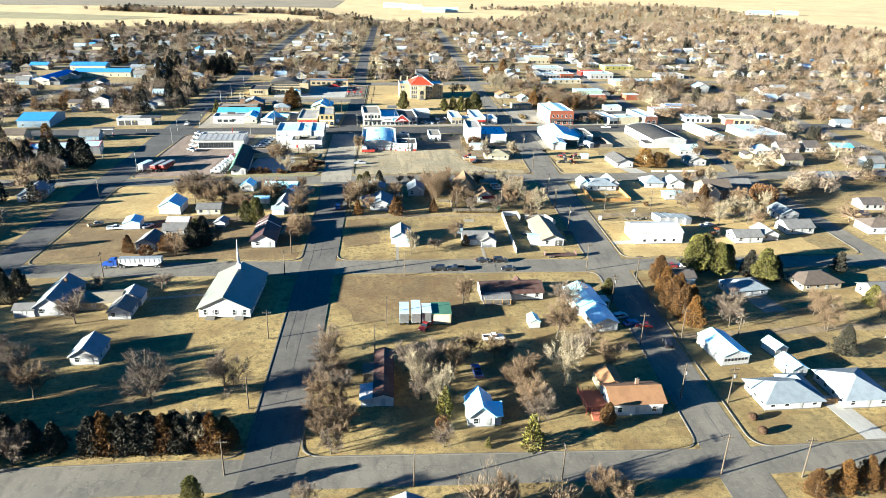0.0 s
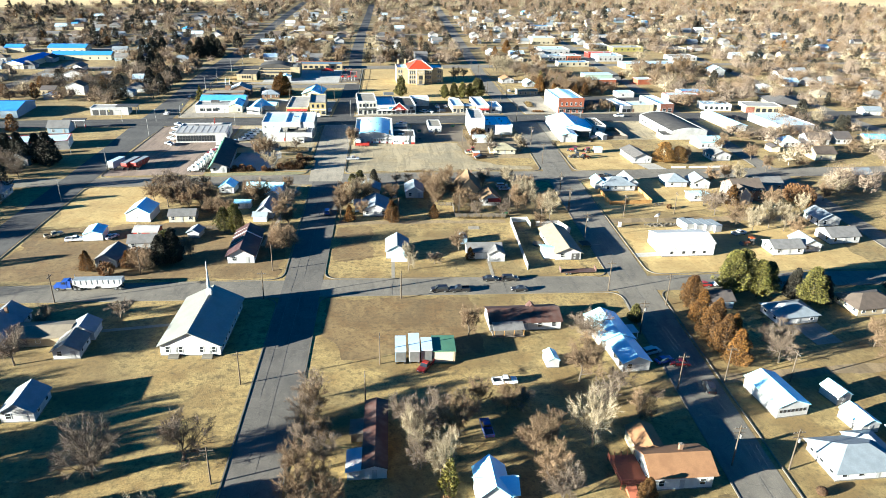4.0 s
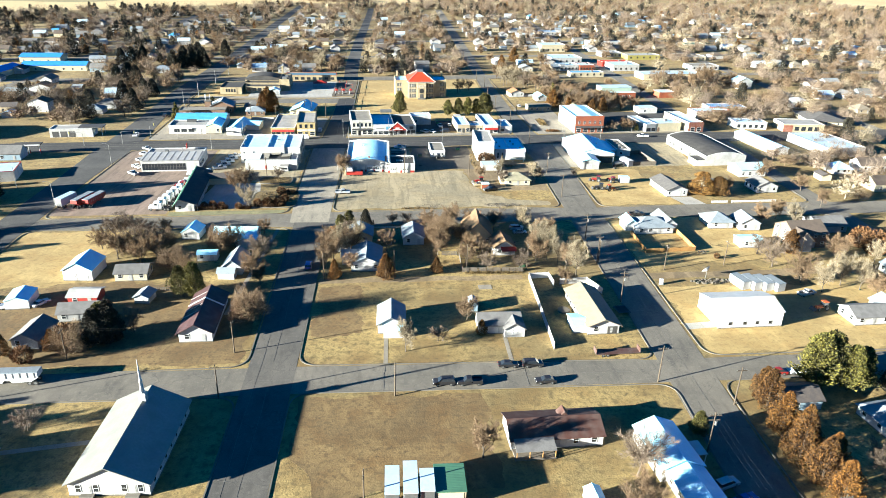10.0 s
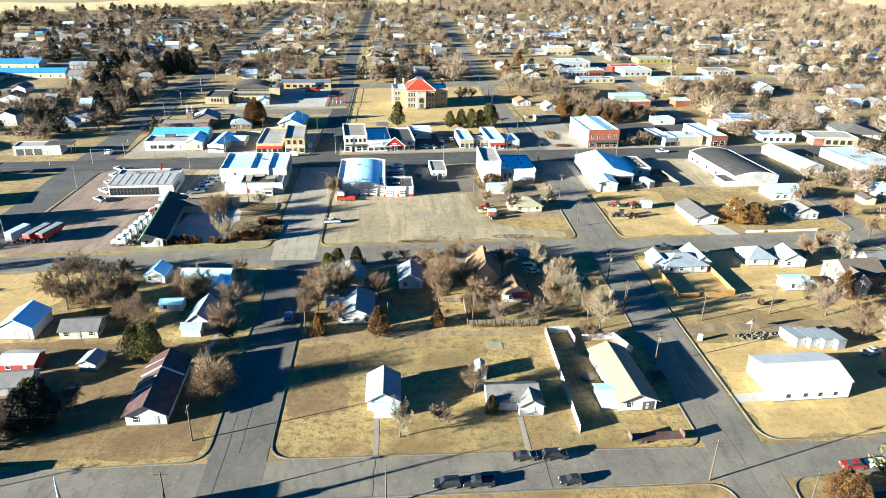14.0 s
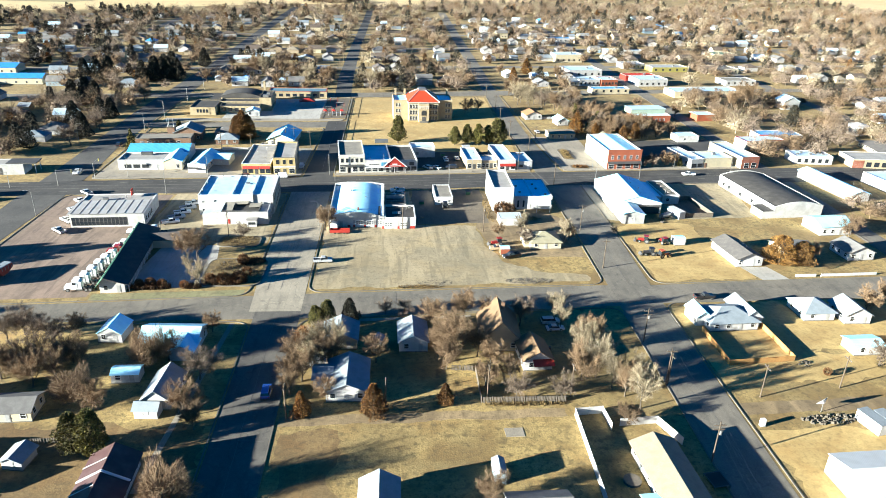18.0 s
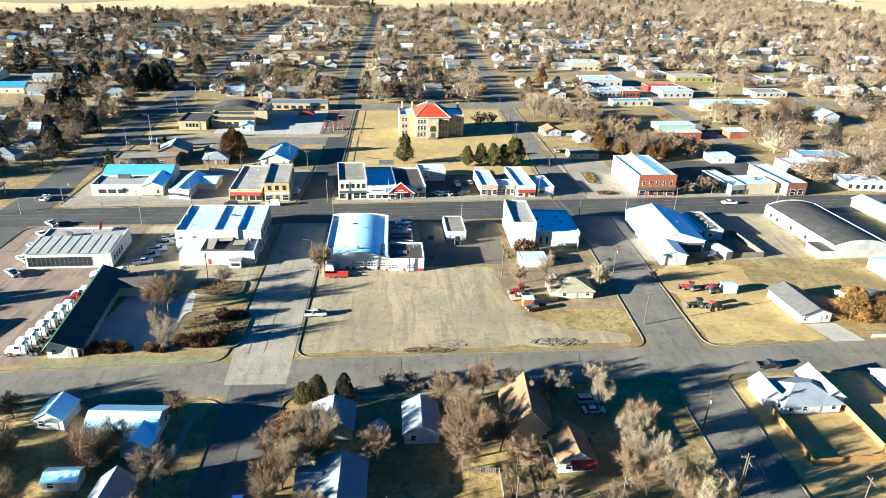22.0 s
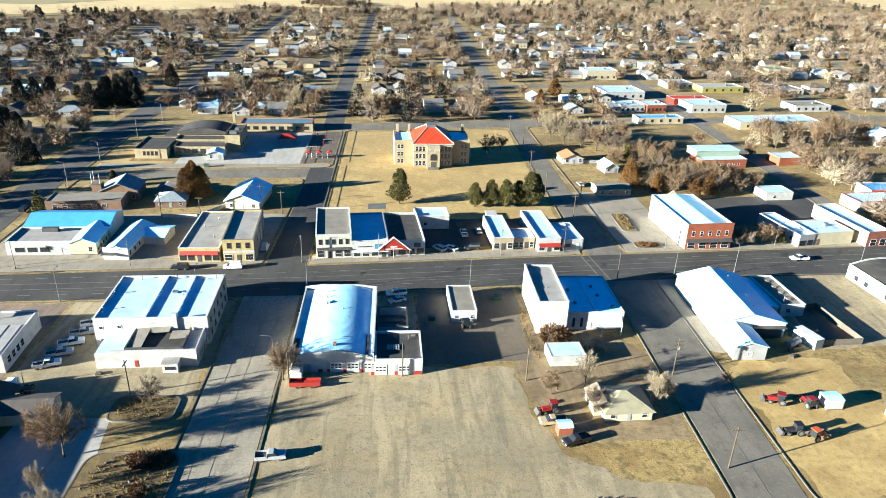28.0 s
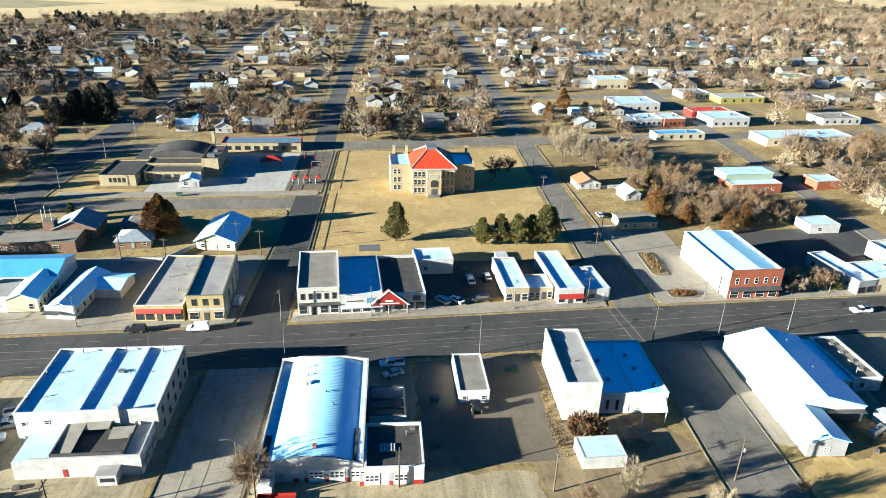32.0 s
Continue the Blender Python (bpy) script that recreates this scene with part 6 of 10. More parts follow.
    for x, y, w, d, hh, mw, mr, lab in ((158, 407, 15, 14, 4.2, "white_stucco", "white_membrane", "white flat-roofed store beside an orange one"), (172.4, 408, 12, 14, 4.4, "orange_paint", "white_membrane", "white-roofed store with orange brick front"),
                                       (166, 378, 26, 8, 3.4, "cream_wall", "sky_blue_roof", "long low cream store with bright blue roof"), (164, 446, 26, 20, 4.6, "white_stucco", "white_membrane", "large white hall with pale flat roof"),
                                       (167, 508, 23, 15, 6.4, "cream_wall", "white_membrane", "two-storey cream building with row of windows"), (204, 411, 22, 16, 4.8, "white_stucco", "white_membrane", "white steel hall with a pale flat roof"),
                                       (203, 430, 24, 10, 3.6, "red_paint", "red_metal", "low hall with bright red roof"), (229, 376, 48, 15, 4.0, "cream_wall", "white_membrane", "long low cream hall with white roof"),
                                       (214, 482, 18, 14, 3.8, "grey_wall", "grey_metal", "grey steel hall with ribbed roof"), (239, 470, 30, 13, 3.8, "yellow_paint", "grey_metal", "yellow steel hall with pale roof"),
                                       (281, 470, 26, 18, 3.6, "cream_wall", "gravel_roof", "low hall with dark flat roof"), (272, 419, 24, 14, 3.6, "white_stucco", "gravel_roof", "white hall with cluttered roof"),
                                       (166, 603, 30, 12, 4.0, "white_stucco", "white_membrane", "long white store with pale roof"), (318, 548, 22, 16, 4.0, "cream_wall", "green_metal", "cream hall with green metal roof"),
                                       (230, 556, 34, 14, 4.0, "white_stucco", "white_membrane", "long white hall with pale roof"), (188, 630, 26, 12, 4.0, "white_stucco", "sky_blue_roof", "low store with bright blue roof")):
        ob = block("store", lab, x, y, w, d, 8, hh, mw, mr, 0.3, "building", coping="white_trim", group="far stores")
        for i in range(5):
            add_window(ob, "s", -w * 0.4 + i * w * 0.2, 1.2, 1.2, 1.3, w, d, "dark_trim")
        roof_unit(ob, w * 0.2, 0, hh - 0.3)


def east_row():
    """Low shops and a station along the main street, farther east."""
    ob = block("store", "low store with red end wall and pale blue roof", 220.4, 262.0, 23.0, 10.0, 0, 4.0, "white_stucco", "sky_blue_roof", 0.2, "building", coping="white_trim", group="far stores")
    part("end_panel", Geo().box(-11.6, -5.0, -5.1, -5.0, 0.2, 4.2), "red_paint", ob, "red painted wall panel")
    for i in range(4):
        add_window(ob, "s", -3 + i * 3.6, 1.0, 1.6, 1.6, 23, 10, "dark_trim")
    house("house", "small house with brown gabled roof behind shops", 212.0, 247.0, 11.0, 8.0, 0, 2.6, 1.6, "x", wall="tan_wall", top="bark_shingle", group="houses")
    ob = block("store", "low white store with cluttered flat roof", 217.0, 225.0, 17.6, 10.0, -3, 3.8, "white_stucco", "white_membrane", 0.3, "building", coping="white_trim", group="far stores")
    for i in range(5):
        roof_unit(ob, -6 + i * 3, (i % 2) * 3 - 1, 3.5, 1.1, 0.9, 0.6)
        add_window(ob, "s", -6.6 + i * 3.2, 0.9, 1.4, 1.6, 17.6, 10, "dark_trim")
    ob = block("store", "low tan brick store with pale flat roof", 244.0, 221.0, 22.0, 13.0, -4, 4.2, "tan_wall", "grey_membrane", 0.2, "building", coping="white_trim", group="far stores")
    part("red_panel", Geo().box(-11.06, -6.0, -6.6, -6.5, 0.1, 3.6), "red_brick", ob)
    for i in range(4):
        add_window(ob, "s", -3.6 + i * 3.6, 0.8, 2.2, 2.0, 22, 13, "dark_trim")
    ob = house("station_hall", "low hall with wide dark brown hipped roof", 268.0, 240.0, 20.0, 24.0, -8, 3.2, 2.4, "y", "hip", wall="cream_wall", top="slate_shingle", over=1.2, open_sides="sw", category="hall")
    tk = thing("storage_tank", 274.8, 278.0, 0, 0, "round white storage tank with shallow cone top", "tank")
    part("drum", Geo().tube((0, 0, 0), (0, 0, 5.0), 5.0, 5.0, 20), "white_metal", tk)
    part("cone", Geo().tube((0, 0, 5.0), (0, 0, 6.2), 5.1, 0.4, 20), "white_metal", tk)


surface("green_siding", (0.302, 0.374, 0.288), (0.259, 0.324, 0.252), 0.6)


def courthouse():
    """The old three-storey stone courthouse: a centre pavilion with a red hipped roof between two flat-roofed wings."""
    ob = thing("old_courthouse", 39.3, 301.0, 0, 3, "old three-storey buff stone courthouse with red hipped roof", "courthouse")
    ob.scale.x = 0.93
    part("pavilion_wall", Geo().box(-8.6, 8.6, -10.0, 10.0, 0, 10.2), "buff_brick", ob)
    for s in (-1, 1):
        x0, x1 = sorted((s * 8.6, s * 17.0))
        wg = part("wing", Geo().box(x0, x1, -6.6, 9.4, 0, 9.8).box(x0, x1, -6.6, -6.2, 9.8, 10.6).box(x0, x1, 9.0, 9.4, 9.8, 10.6).box(min(s * 16.6, s * 17.0), max(s * 16.6, s * 17.0), -6.2, 9.0, 9.8, 10.6), "buff_brick", ob)
        part("roof", Geo().box(min(s * 8.7, s * 16.6), max(s * 8.7, s * 16.6), -6.2, 9.0, 9.8, 10.0), "skylit_white_roof", wg)
        for fl in range(3):
            for k in range(2):
                f, p = window_meshes(1.1, 1.7, "white_trim")
                part("pane", p, None, part("window", f, None, ob, "", pose(s * (13.6 + k * 1.5 if s > 0 else 15.2 - k * 1.6), -6.6, 0.9 + fl * 3.1)))
    for x, y in ((-15.0, 8.6), (-9.6, 8.6), (15.6, 8.4)):
        part("chimney", Geo().box(x - 0.5, x + 0.5, y - 0.5, y + 0.5, 9.8, 13.4).box(x - 0.6, x + 0.6, y - 0.6, y + 0.6, 13.4, 13.7), "buff_brick", ob)
    part("roof", Geo().hexa([(-9.2, -10.6, 10.2), (9.2, -10.6, 10.2), (9.2, 10.6, 10.2), (-9.2, 10.6, 10.2)], [(-1.9, 0.0, 14.4), (1.9, 0.0, 14.4), (1.9, 5.0, 14.4), (-1.9, 5.0, 14.4)]), "red_metal", ob, "bright red metal hipped roof")
    for a, b in (((-9.2, -10.6, 10.3), (-1.9, 0, 14.5)), ((9.2, -10.6, 10.3), (1.9, 0, 14.5)), ((9.2, 10.6, 10.3), (1.9, 5, 14.5)), ((-9.2, 10.6, 10.3), (-1.9, 5, 14.5))):
        part("hip_cap", Geo().tube(a, b, 0.14, 0.14, 5), "white_trim", ob)
    part("roof_lantern", Geo().box(-2.1, 2.1, -0.2, 5.2, 14.2, 15.4), "galvanised", ob, "flat pale metal roof cap")
    part("eaves", Geo().box(-9.3, 9.3, -10.7, 10.7, 9.95, 10.2), "white_trim", ob)
    en = part("entrance_bay", Geo().box(-2.9, 2.9, -12.2, -10.0, 0, 9.6), "buff_brick", ob)
    part("door", Geo().box(-1.1, 1.1, -12.3, -12.2, 0.3, 3.0), "dark_trim", en)
    part("arch_window", Geo().prism([(-1.4, -12.26, 3.6), (1.4, -12.26, 3.6), (1.4, -12.26, 5.6), (0.7, -12.26, 6.3), (-0.7, -12.26, 6.3), (-1.4, -12.26, 5.6)], (0, -0.06, 0)), "window_glass", en)
    for k in range(4):
        part("step", Geo().box(-2.4, 2.4, -13.6 + k * 0.35, -12.2, 0, 0.18 + k * 0.17), "kerb_concrete", en)
    for k in range(5):
        f, p = window_meshes(0.7, 1.2, "white_trim")
        part("window", f, None, en, "", pose(-2.2 + k * 1.1, -12.2, 7.2))
    for s in (-1, 1):
        for fl in range(3):
            for k in range(3):
                f, p = window_meshes(1.15, 1.9, "white_trim")
                part("pane", p, None, part("window", f, None, ob, "", pose(s * (4.1 + k * 1.6), -10.0, 0.8 + fl * 3.1)))
            part("sill_band", Geo().box(min(s * 3.0, s * 8.5), max(s * 3.0, s * 8.5), -10.12, -10.0, 0.5 + fl * 3.1, 0.72 + fl * 3.1), "kerb_concrete", ob)


def school():
    ob = block("school", "low tan brick school with black flat roof", -77.5, 306.4, 13.0, 19.0, 2, 4.2, "buff_brick", "tar_roof", 0.3, "school", coping="tar_roof")
    for i in range(4):
        add_window(ob, "s", -2.6 + i * 1.6, 1.4, 0.9, 1.6, 13, 19, "dark_trim")
    ob = block("school", "long tan brick school block with black flat roof", -60.2, 315.0, 21.6, 7.6, 3, 4.6, "buff_brick", "tar_roof", 0.3, "school", coping="tar_roof")
    ob = block("school", "low tan brick school front with black flat roof", -59.0, 306.6, 21.0, 8.0, 3, 3.9, "buff_brick", "tar_roof", 0.3, "school", coping="tar_roof")
    for i in range(6):
        add_window(ob, "s", -8.5 + i * 3.3, 1.2, 2.0, 1.6, 21.0, 8.0, "dark_trim")
    ob = block("school", "tall tan brick school stair block with black roof", -46.6, 318.6, 6.4, 19.0, 2, 7.3, "buff_brick", "tar_roof", 0.3, "school", coping="tar_roof")
    roof_unit(ob, 0, -6, 7.0, 3, 2, 1.2)
    roof_unit(ob, 0.5, 1, 7.0, 1.6, 1.6, 0.8)
    for i in range(4):
        add_window(ob, "e", -7 + i * 4.4, 1.2, 1.6, 1.6, 6.4, 19, "dark_trim")
    ob = thing("school_hall", -61.6, 326.6, 0, 2, "school hall with bowed black roof", "hall")
    g, pts = vault(22, 15.0, 5.4, 2.0, 0, 0.15, 30)
    part("roof", g, "tar_roof", ob)
    part("wall", Geo().box(-11, 11, -7.5, 7.5, 0, 5.45), "buff_brick", ob)
    for s in (-1, 1):
        part("end_wall", Geo().prism([(-11, s * 7.5, 5.4), (11, s * 7.5, 5.4)] + [(x, s * 7.5, z + 0.16) for x, z in reversed(pts)], (0, -s * 0.3, 0)), "tar_roof", ob)
    part("front_roof", Geo().box(-11, 11, -8.0, -7.5, 4.9, 5.5), "tar_roof", ob)
    part("low_roof", Geo().box(-16.5, -11, -8.0, 5.0, 3.9, 4.2), "tar_roof", ob)
    part("low_wall", Geo().box(-16.2, -11, -7.8, 4.8, 0, 3.9), "buff_brick", ob)
    part("chimney", Geo().box(10.4, 11.6, 8.0, 9.2, 0, 11.0), "buff_brick", ob)
    ob = block("school", "long low tan classroom block with grey-blue roof", -33.4, 349.6, 34.0, 11.0, 3, 3.8, "buff_brick", "steel_blue_sheet", 0.2, "school", coping="red_paint")
    for i in range(8):
        add_window(ob, "s", -14 + i * 4, 0.9, 2.2, 1.5, 34, 11, "dark_trim")
    h = house("school_hut", "small white gabled hut with pale roof", -51.0, 298.6, 6.6, 5.6, 6, 2.8, 1.2, "y", wall="white_siding", top="skylit_white_roof", open_sides="s", category="hut")
    cp = thing("shade_canopy", -25.4, 324.4, 0, 8, "bright red shade canopy on steel posts", "canopy")
    part("canopy", Geo().hexa([(-4.6, -3.4, 2.6), (4.6, -3.4, 2.6), (4.6, 3.4, 2.6), (-4.6, 3.4, 2.6)], [(-1.2, -0.4, 4.2), (1.2, -0.4, 4.2), (1.2, 0.4, 4.2), (-1.2, 0.4, 4.2)]), "red_paint", cp)
    for x in (-4.3, 4.3):
        for y in (-3.1, 3.1):
            part("post", Geo().tube((x, y, 0), (x, y, 2.7), 0.08, 0.08, 6), "galvanised", cp)
    pf = thing("play_frame", -9.4, 301.6, 0, 5, "red and white playground climbing frame", "play frame")
    for i in range(5):
        x = -4.4 + i * 2.2
        part("post", Geo().tube((x, -1, 0), (x, -1, 2.4), 0.07, 0.07, 6), "white_trim", pf)
        part("post", Geo().tube((x, 1, 0), (x, 1, 2.4), 0.07, 0.07, 6), "white_trim", pf)
        part("deck", Geo().box(x, x + 1.6, -1, 1, 1.1 + 0.2 * (i % 2), 1.2 + 0.2 * (i % 2)), "galvanised", pf)
        if i % 2 == 0:
            part("hood", Geo().hexa([(x - 0.3, -1.2, 2.4), (x + 1.9, -1.2, 2.4), (x + 1.9, 1.2, 2.4), (x - 0.3, 1.2, 2.4)], [(x + 0.7, -0.1, 3.4), (x + 0.9, -0.1, 3.4), (x + 0.9, 0.1, 3.4), (x + 0.7, 0.1, 3.4)]), "red_paint", pf)
    part("slide", Geo().hexa([(4.6, -0.4, 1.2), (7.4, -0.4, 0.1), (7.4, 0.4, 0.1), (4.6, 0.4, 1.2)], [(4.6, -0.4, 1.3), (7.4, -0.4, 0.2), (7.4, 0.4, 0.2), (4.6, 0.4, 1.3)]), "red_paint", pf)
    ob = block("brick_office", "low red-brown brick office with grey gravel roof", -80.0, 241.0, 24.0, 9.6, 5, 3.6, "brown_brick", "gravel_roof", 0.15, "office", coping="kerb_concrete")
    for i in range(6):
        add_window(ob, "s", -9 + i * 3.1, 1.1, 1.5, 1.3, 24, 9.6)
    h = house("brick_church", "brick gabled church with pale roof and square tower", -72.0, 251.6, 12.4, 11.0, 5, 3.8, 2.6, "y", wall="brown_brick", top="pale_shingle", open_sides="s", category="church")
    tw = part("tower", Geo().box(-8.6, -5.4, -5.6, -2.4, 0, 6.4), "brown_brick", h)
    part("tower_roof", Geo().box(-8.8, -5.2, -5.8, -2.2, 6.4, 6.6), "kerb_concrete", tw)
    for x, y in ((-8.3, -5.3), (-5.7, -5.3), (-8.3, -2.7)):
        part("antenna", Geo().tube((x, y, 6.4), (x, y, 10.4), 0.09, 0.07, 6), "white_trim", h)
    house("house", "small brick house with pale hipped roof", -52.8, 244.6, 10, 9, 6, 2.7, 1.8, "x", "hip", wall="brown_brick", top="pale_shingle", group="houses")
    house("house", "small house with blue-grey hipped roof", -55.6, 256.0, 10, 8, 6, 2.7, 1.8, "x", "hip", wall="grey_wall", top="grey_shingle", group="houses")
    house("hall", "tan gabled hall with pale metal roof", -27.2, 248.0, 11.6, 18.0, -4, 3.2, 2.4, "y", wall="cream_wall", top="skylit_white_roof", over=0.6, open_sides="s", category="hall")


west_shops()
centre_row()
brick_block()
east_row()
courthouse()
school()
fence("chain_fence", "grey chain-link fence of a playground", [(-15.2, 292.6), (-15.2, 345)], 1.5, "galvanised", 1.2)
fence("chain_fence", "grey chain-link fence of a playground", [(-0.9, 294), (-0.9, 346)], 1.5, "galvanised", 1.2)
fence("chain_fence", "grey chain-link fence along a schoolyard", [(-0.4, 207.5), (-0.6, 290)], 1.2, "galvanised", 1.2)


# ---- vehicles ----
def wheels(ob, xs, half, r=0.36):
    def make():
        t = Geo().tube((0, -0.12, 0), (0, 0.12, 0), r, r, 14).mesh("tyre", "rubber")
        h = Geo().tube((0, -0.135, 0), (0, 0.135, 0), r * 0.58, r * 0.58, 10).mesh("rim", "galvanised")
        return t, h
    t, hmesh = shared(("wheel", r), make)
    for x in xs:
        for s in (-1, 1):
            w = part("wheel", t, None, ob, "", pose(x, s * (half - 0.1), r))
            part("rim", hmesh, None, w)


def profile(pts, half, inset=0.0):
    """A body from a side outline (x, z), narrower towards its top."""
    g, n = Geo(), len(pts)
    top = max(z for _, z in pts)
    low = min(z for _, z in pts)
    sides = []
    for s in (-1, 1):
        sides.append([(x, s * (half - inset * (z - low) / max(0.01, top - low)), z) for x, z in pts])
    g.v = sides[0] + sides[1]
    g.f = [tuple(range(n - 1, -1, -1)), tuple(range(n, 2 * n))] + [(i, (i + 1) % n, n + (i + 1) % n, n + i) for i in range(n)]
    return g


def car_proto(kind, paint):
    """A vehicle with its front towards +x."""
    ob = new(kind)
    L = {"car": 4.6, "suv": 4.8, "pickup": 5.6, "van": 5.2}[kind]
    a = L / 2
    if kind == "car":
        part("body", profile([(-a, 0.35), (a, 0.35), (a, 0.7), (a - 0.2, 0.82), (a - 1.3, 0.95), (-a + 0.8, 0.98), (-a, 0.9)], 0.9, 0.06), paint, ob)
        part("cabin", profile([(-a + 0.55, 0.95), (a - 1.25, 0.93), (a - 1.95, 1.4), (-a + 1.25, 1.42)], 0.84, 0.22), "window_glass", ob)
        part("roof", profile([(-a + 1.2, 1.40), (a - 1.92, 1.38), (a - 2.1, 1.46), (-a + 1.4, 1.48)], 0.64, 0.05), paint, ob)
    elif kind in ("suv", "van"):
        top = 1.75 if kind == "suv" else 2.1
        part("body", profile([(-a, 0.4), (a, 0.4), (a, 0.85), (a - 0.2, 1.0), (a - 1.1, 1.12), (-a, 1.12)], 0.95, 0.04), paint, ob)
        part("cabin", profile([(-a + 0.05, 1.1), (a - 1.05, 1.1), (a - 1.75, top - 0.08), (-a + 0.3, top - 0.08)], 0.9, 0.16), "window_glass" if kind == "suv" else paint, ob)
        part("roof", profile([(-a + 0.25, top - 0.1), (a - 1.72, top - 0.1), (a - 1.9, top), (-a + 0.4, top)], 0.76, 0.05), paint, ob)
        if kind == "van":
            part("windscreen", profile([(a - 1.5, 1.15), (a - 1.0, 1.13), (a - 1.66, top - 0.12), (a - 2.0, top - 0.12)], 0.93, 0.14), "window_glass", ob)
    else:
        part("body", profile([(-a, 0.45), (a, 0.45), (a, 0.95), (a - 0.2, 1.08), (a - 1.4, 1.15), (0.0, 1.15), (-0.4, 0.85), (-a, 0.85)], 0.97, 0.03), paint, ob)
        part("cabin", profile([(-0.55, 1.1), (a - 1.35, 1.13), (a - 2.05, 1.72), (-0.35, 1.74)], 0.9, 0.18), "window_glass", ob)
        part("roof", profile([(-0.4, 1.72), (a - 2.0, 1.70), (a - 2.15, 1.79), (-0.3, 1.81)], 0.73, 0.05), paint, ob)
        part("bed", Geo().box(-a, -0.55, -0.97, -0.87, 0.8, 1.22).box(-a, -0.55, 0.87, 0.97, 0.8, 1.22).box(-a, -a + 0.1, -0.87, 0.87, 0.8, 1.22).box(-0.65, -0.55, -0.87, 0.87, 0.8, 1.22), paint, ob)
        part("bed_floor", Geo().box(-a + 0.1, -0.65, -0.87, 0.87, 0.82, 0.88), "dark_trim", ob)
    wheels(ob, (-a + 0.95, a - 0.95), 0.92, 0.36)
    for s in (-1, 1):
        part("headlight", Geo().box(a - 0.06, a + 0.03, s * 0.62 - 0.18, s * 0.62 + 0.18, 0.62, 0.8), "white_trim", ob)
        part("tail_light", Geo().box(-a - 0.03, -a + 0.06, s * 0.72 - 0.12, s * 0.72 + 0.12, 0.68, 0.88), "red_paint", ob)
    part("bumper", Geo().box(a - 0.02, a + 0.12, -0.85, 0.85, 0.36, 0.55), "dark_trim", ob)
    part("bumper", Geo().box(-a - 0.12, -a + 0.02, -0.85, 0.85, 0.36, 0.55), "dark_trim", ob)
    return ob


PROTO = {}


def vehicle(kind, paint, x, y, rz, label, z=0.045):
    key = (kind, paint)
    if key not in PROTO:
        ob = PROTO[key] = car_proto(kind, paint)
        ob.matrix_basis = pose(x, y, z, 0, 0, rz)
    else:
        ob = copy_thing(PROTO[key], pose(x, y, z, 0, 0, rz))
    tagged(ob, label, {"car": "car", "suv": "car", "pickup": "pickup truck", "van": "van"}[kind], "parked vehicles")
    return ob


vehicle("suv", "paint_black", 33.2, -12.0, 182, "black sport utility car parked at a kerb")
vehicle("pickup", "paint_black", 38.9, -12.0, 182, "black pickup truck parked at a kerb")
vehicle("car", "paint_black", 48.5, -5.4, 2, "black saloon car parked at a kerb")
vehicle("suv", "paint_black", 54.2, -5.4, 2, "black sport utility car parked at a kerb")
vehicle("car", "paint_black", 55.9, -12.0, 182, "black saloon car parked at a kerb")
vehicle("car", "paint_red", 110.3, -10.2, 180, "bright red saloon car parked beside cedars")
vehicle("car", "paint_white", 115.4, -10.0, 180, "white saloon car parked beside cedars")
vehicle("pickup", "paint_white", 44.9, -56.4, 4, "white pickup truck standing on dry grass", 0)
vehicle("pickup", "paint_blue", 38.8, -72.4, 96, "blue pickup truck in a shaded yard", 0)
vehicle("suv", "paint_black", 90.4, -60.2, 82, "black sport utility car on a street")
vehicle("car", "paint_red", 87.4, -50.4, 172, "dark red saloon car beside a house")
vehicle("suv", "paint_silver", 82.4, -45.2, 20, "silver sport utility car beside a house", 0)
vehicle("car", "paint_blue", 84.2, -49.0, 20, "blue saloon car beside a house", 0)
vehicle("car", "paint_silver", -69.5, 26.6, 60, "silver saloon car in a dry yard", 0)
vehicle("pickup", "paint_silver", 139.4, 28.2, 20, "silver pickup truck behind a metal barn", 0)
vehicle("pickup", "paint_black", 110.4, 90.4, 4, "black pickup truck at a kerb")
vehicle("pickup", "paint_silver", 2.9, 114.0, 6, "silver pickup truck on a gravel lot", 0.02)
vehicle("suv", "paint_silver", 64.2, 77.4, 4, "silver sport utility car in shade", 0)
vehicle("car", "paint_silver", 64.7, 74.0, 4, "silver saloon car in shade", 0)
vehicle("van", "paint_silver", 6.5, 59.4, 10, "silver minivan beside a house", 0)
vehicle("pickup", "paint_white", 25.4, 177.4, 188, "white pickup truck parked behind shops")
vehicle("car", "paint_silver", 25.6, 173.6, 204, "silver saloon car parked behind shops")
vehicle("suv", "paint_black", -35.6, 192.4, 184, "black sport utility car at a shop kerb")
vehicle("van", "paint_white", -21.1, 193.0, 184, "white van at a shop kerb")
vehicle("pickup", "paint_white", 150.3, 201.4, 184, "white pickup truck on the main street")
vehicle("suv", "paint_silver", 38.4, 206.6, 130, "silver car parked beside a shop", 0.16)
vehicle("car", "paint_white", 42.2, 207.0, 130, "white car parked beside a shop", 0.16)
vehicle("suv", "paint_black", 48.6, 207.6, 185, "black sport utility car parked between shops", 0.16)
vehicle("van", "paint_silver", -14.4, 206.4, 88, "silver van parked in a side street")
vehicle("pickup", "paint_white", 47.0, 219.0, 95, "white pickup truck in a yard behind shops", 0.02)
vehicle("car", "paint_silver", 52.0, 221.0, 95, "silver car in a yard behind shops", 0.02)
vehicle("car", "paint_silver", 2.0, 168.0, 80, "silver car beside a white garage", 0.02)
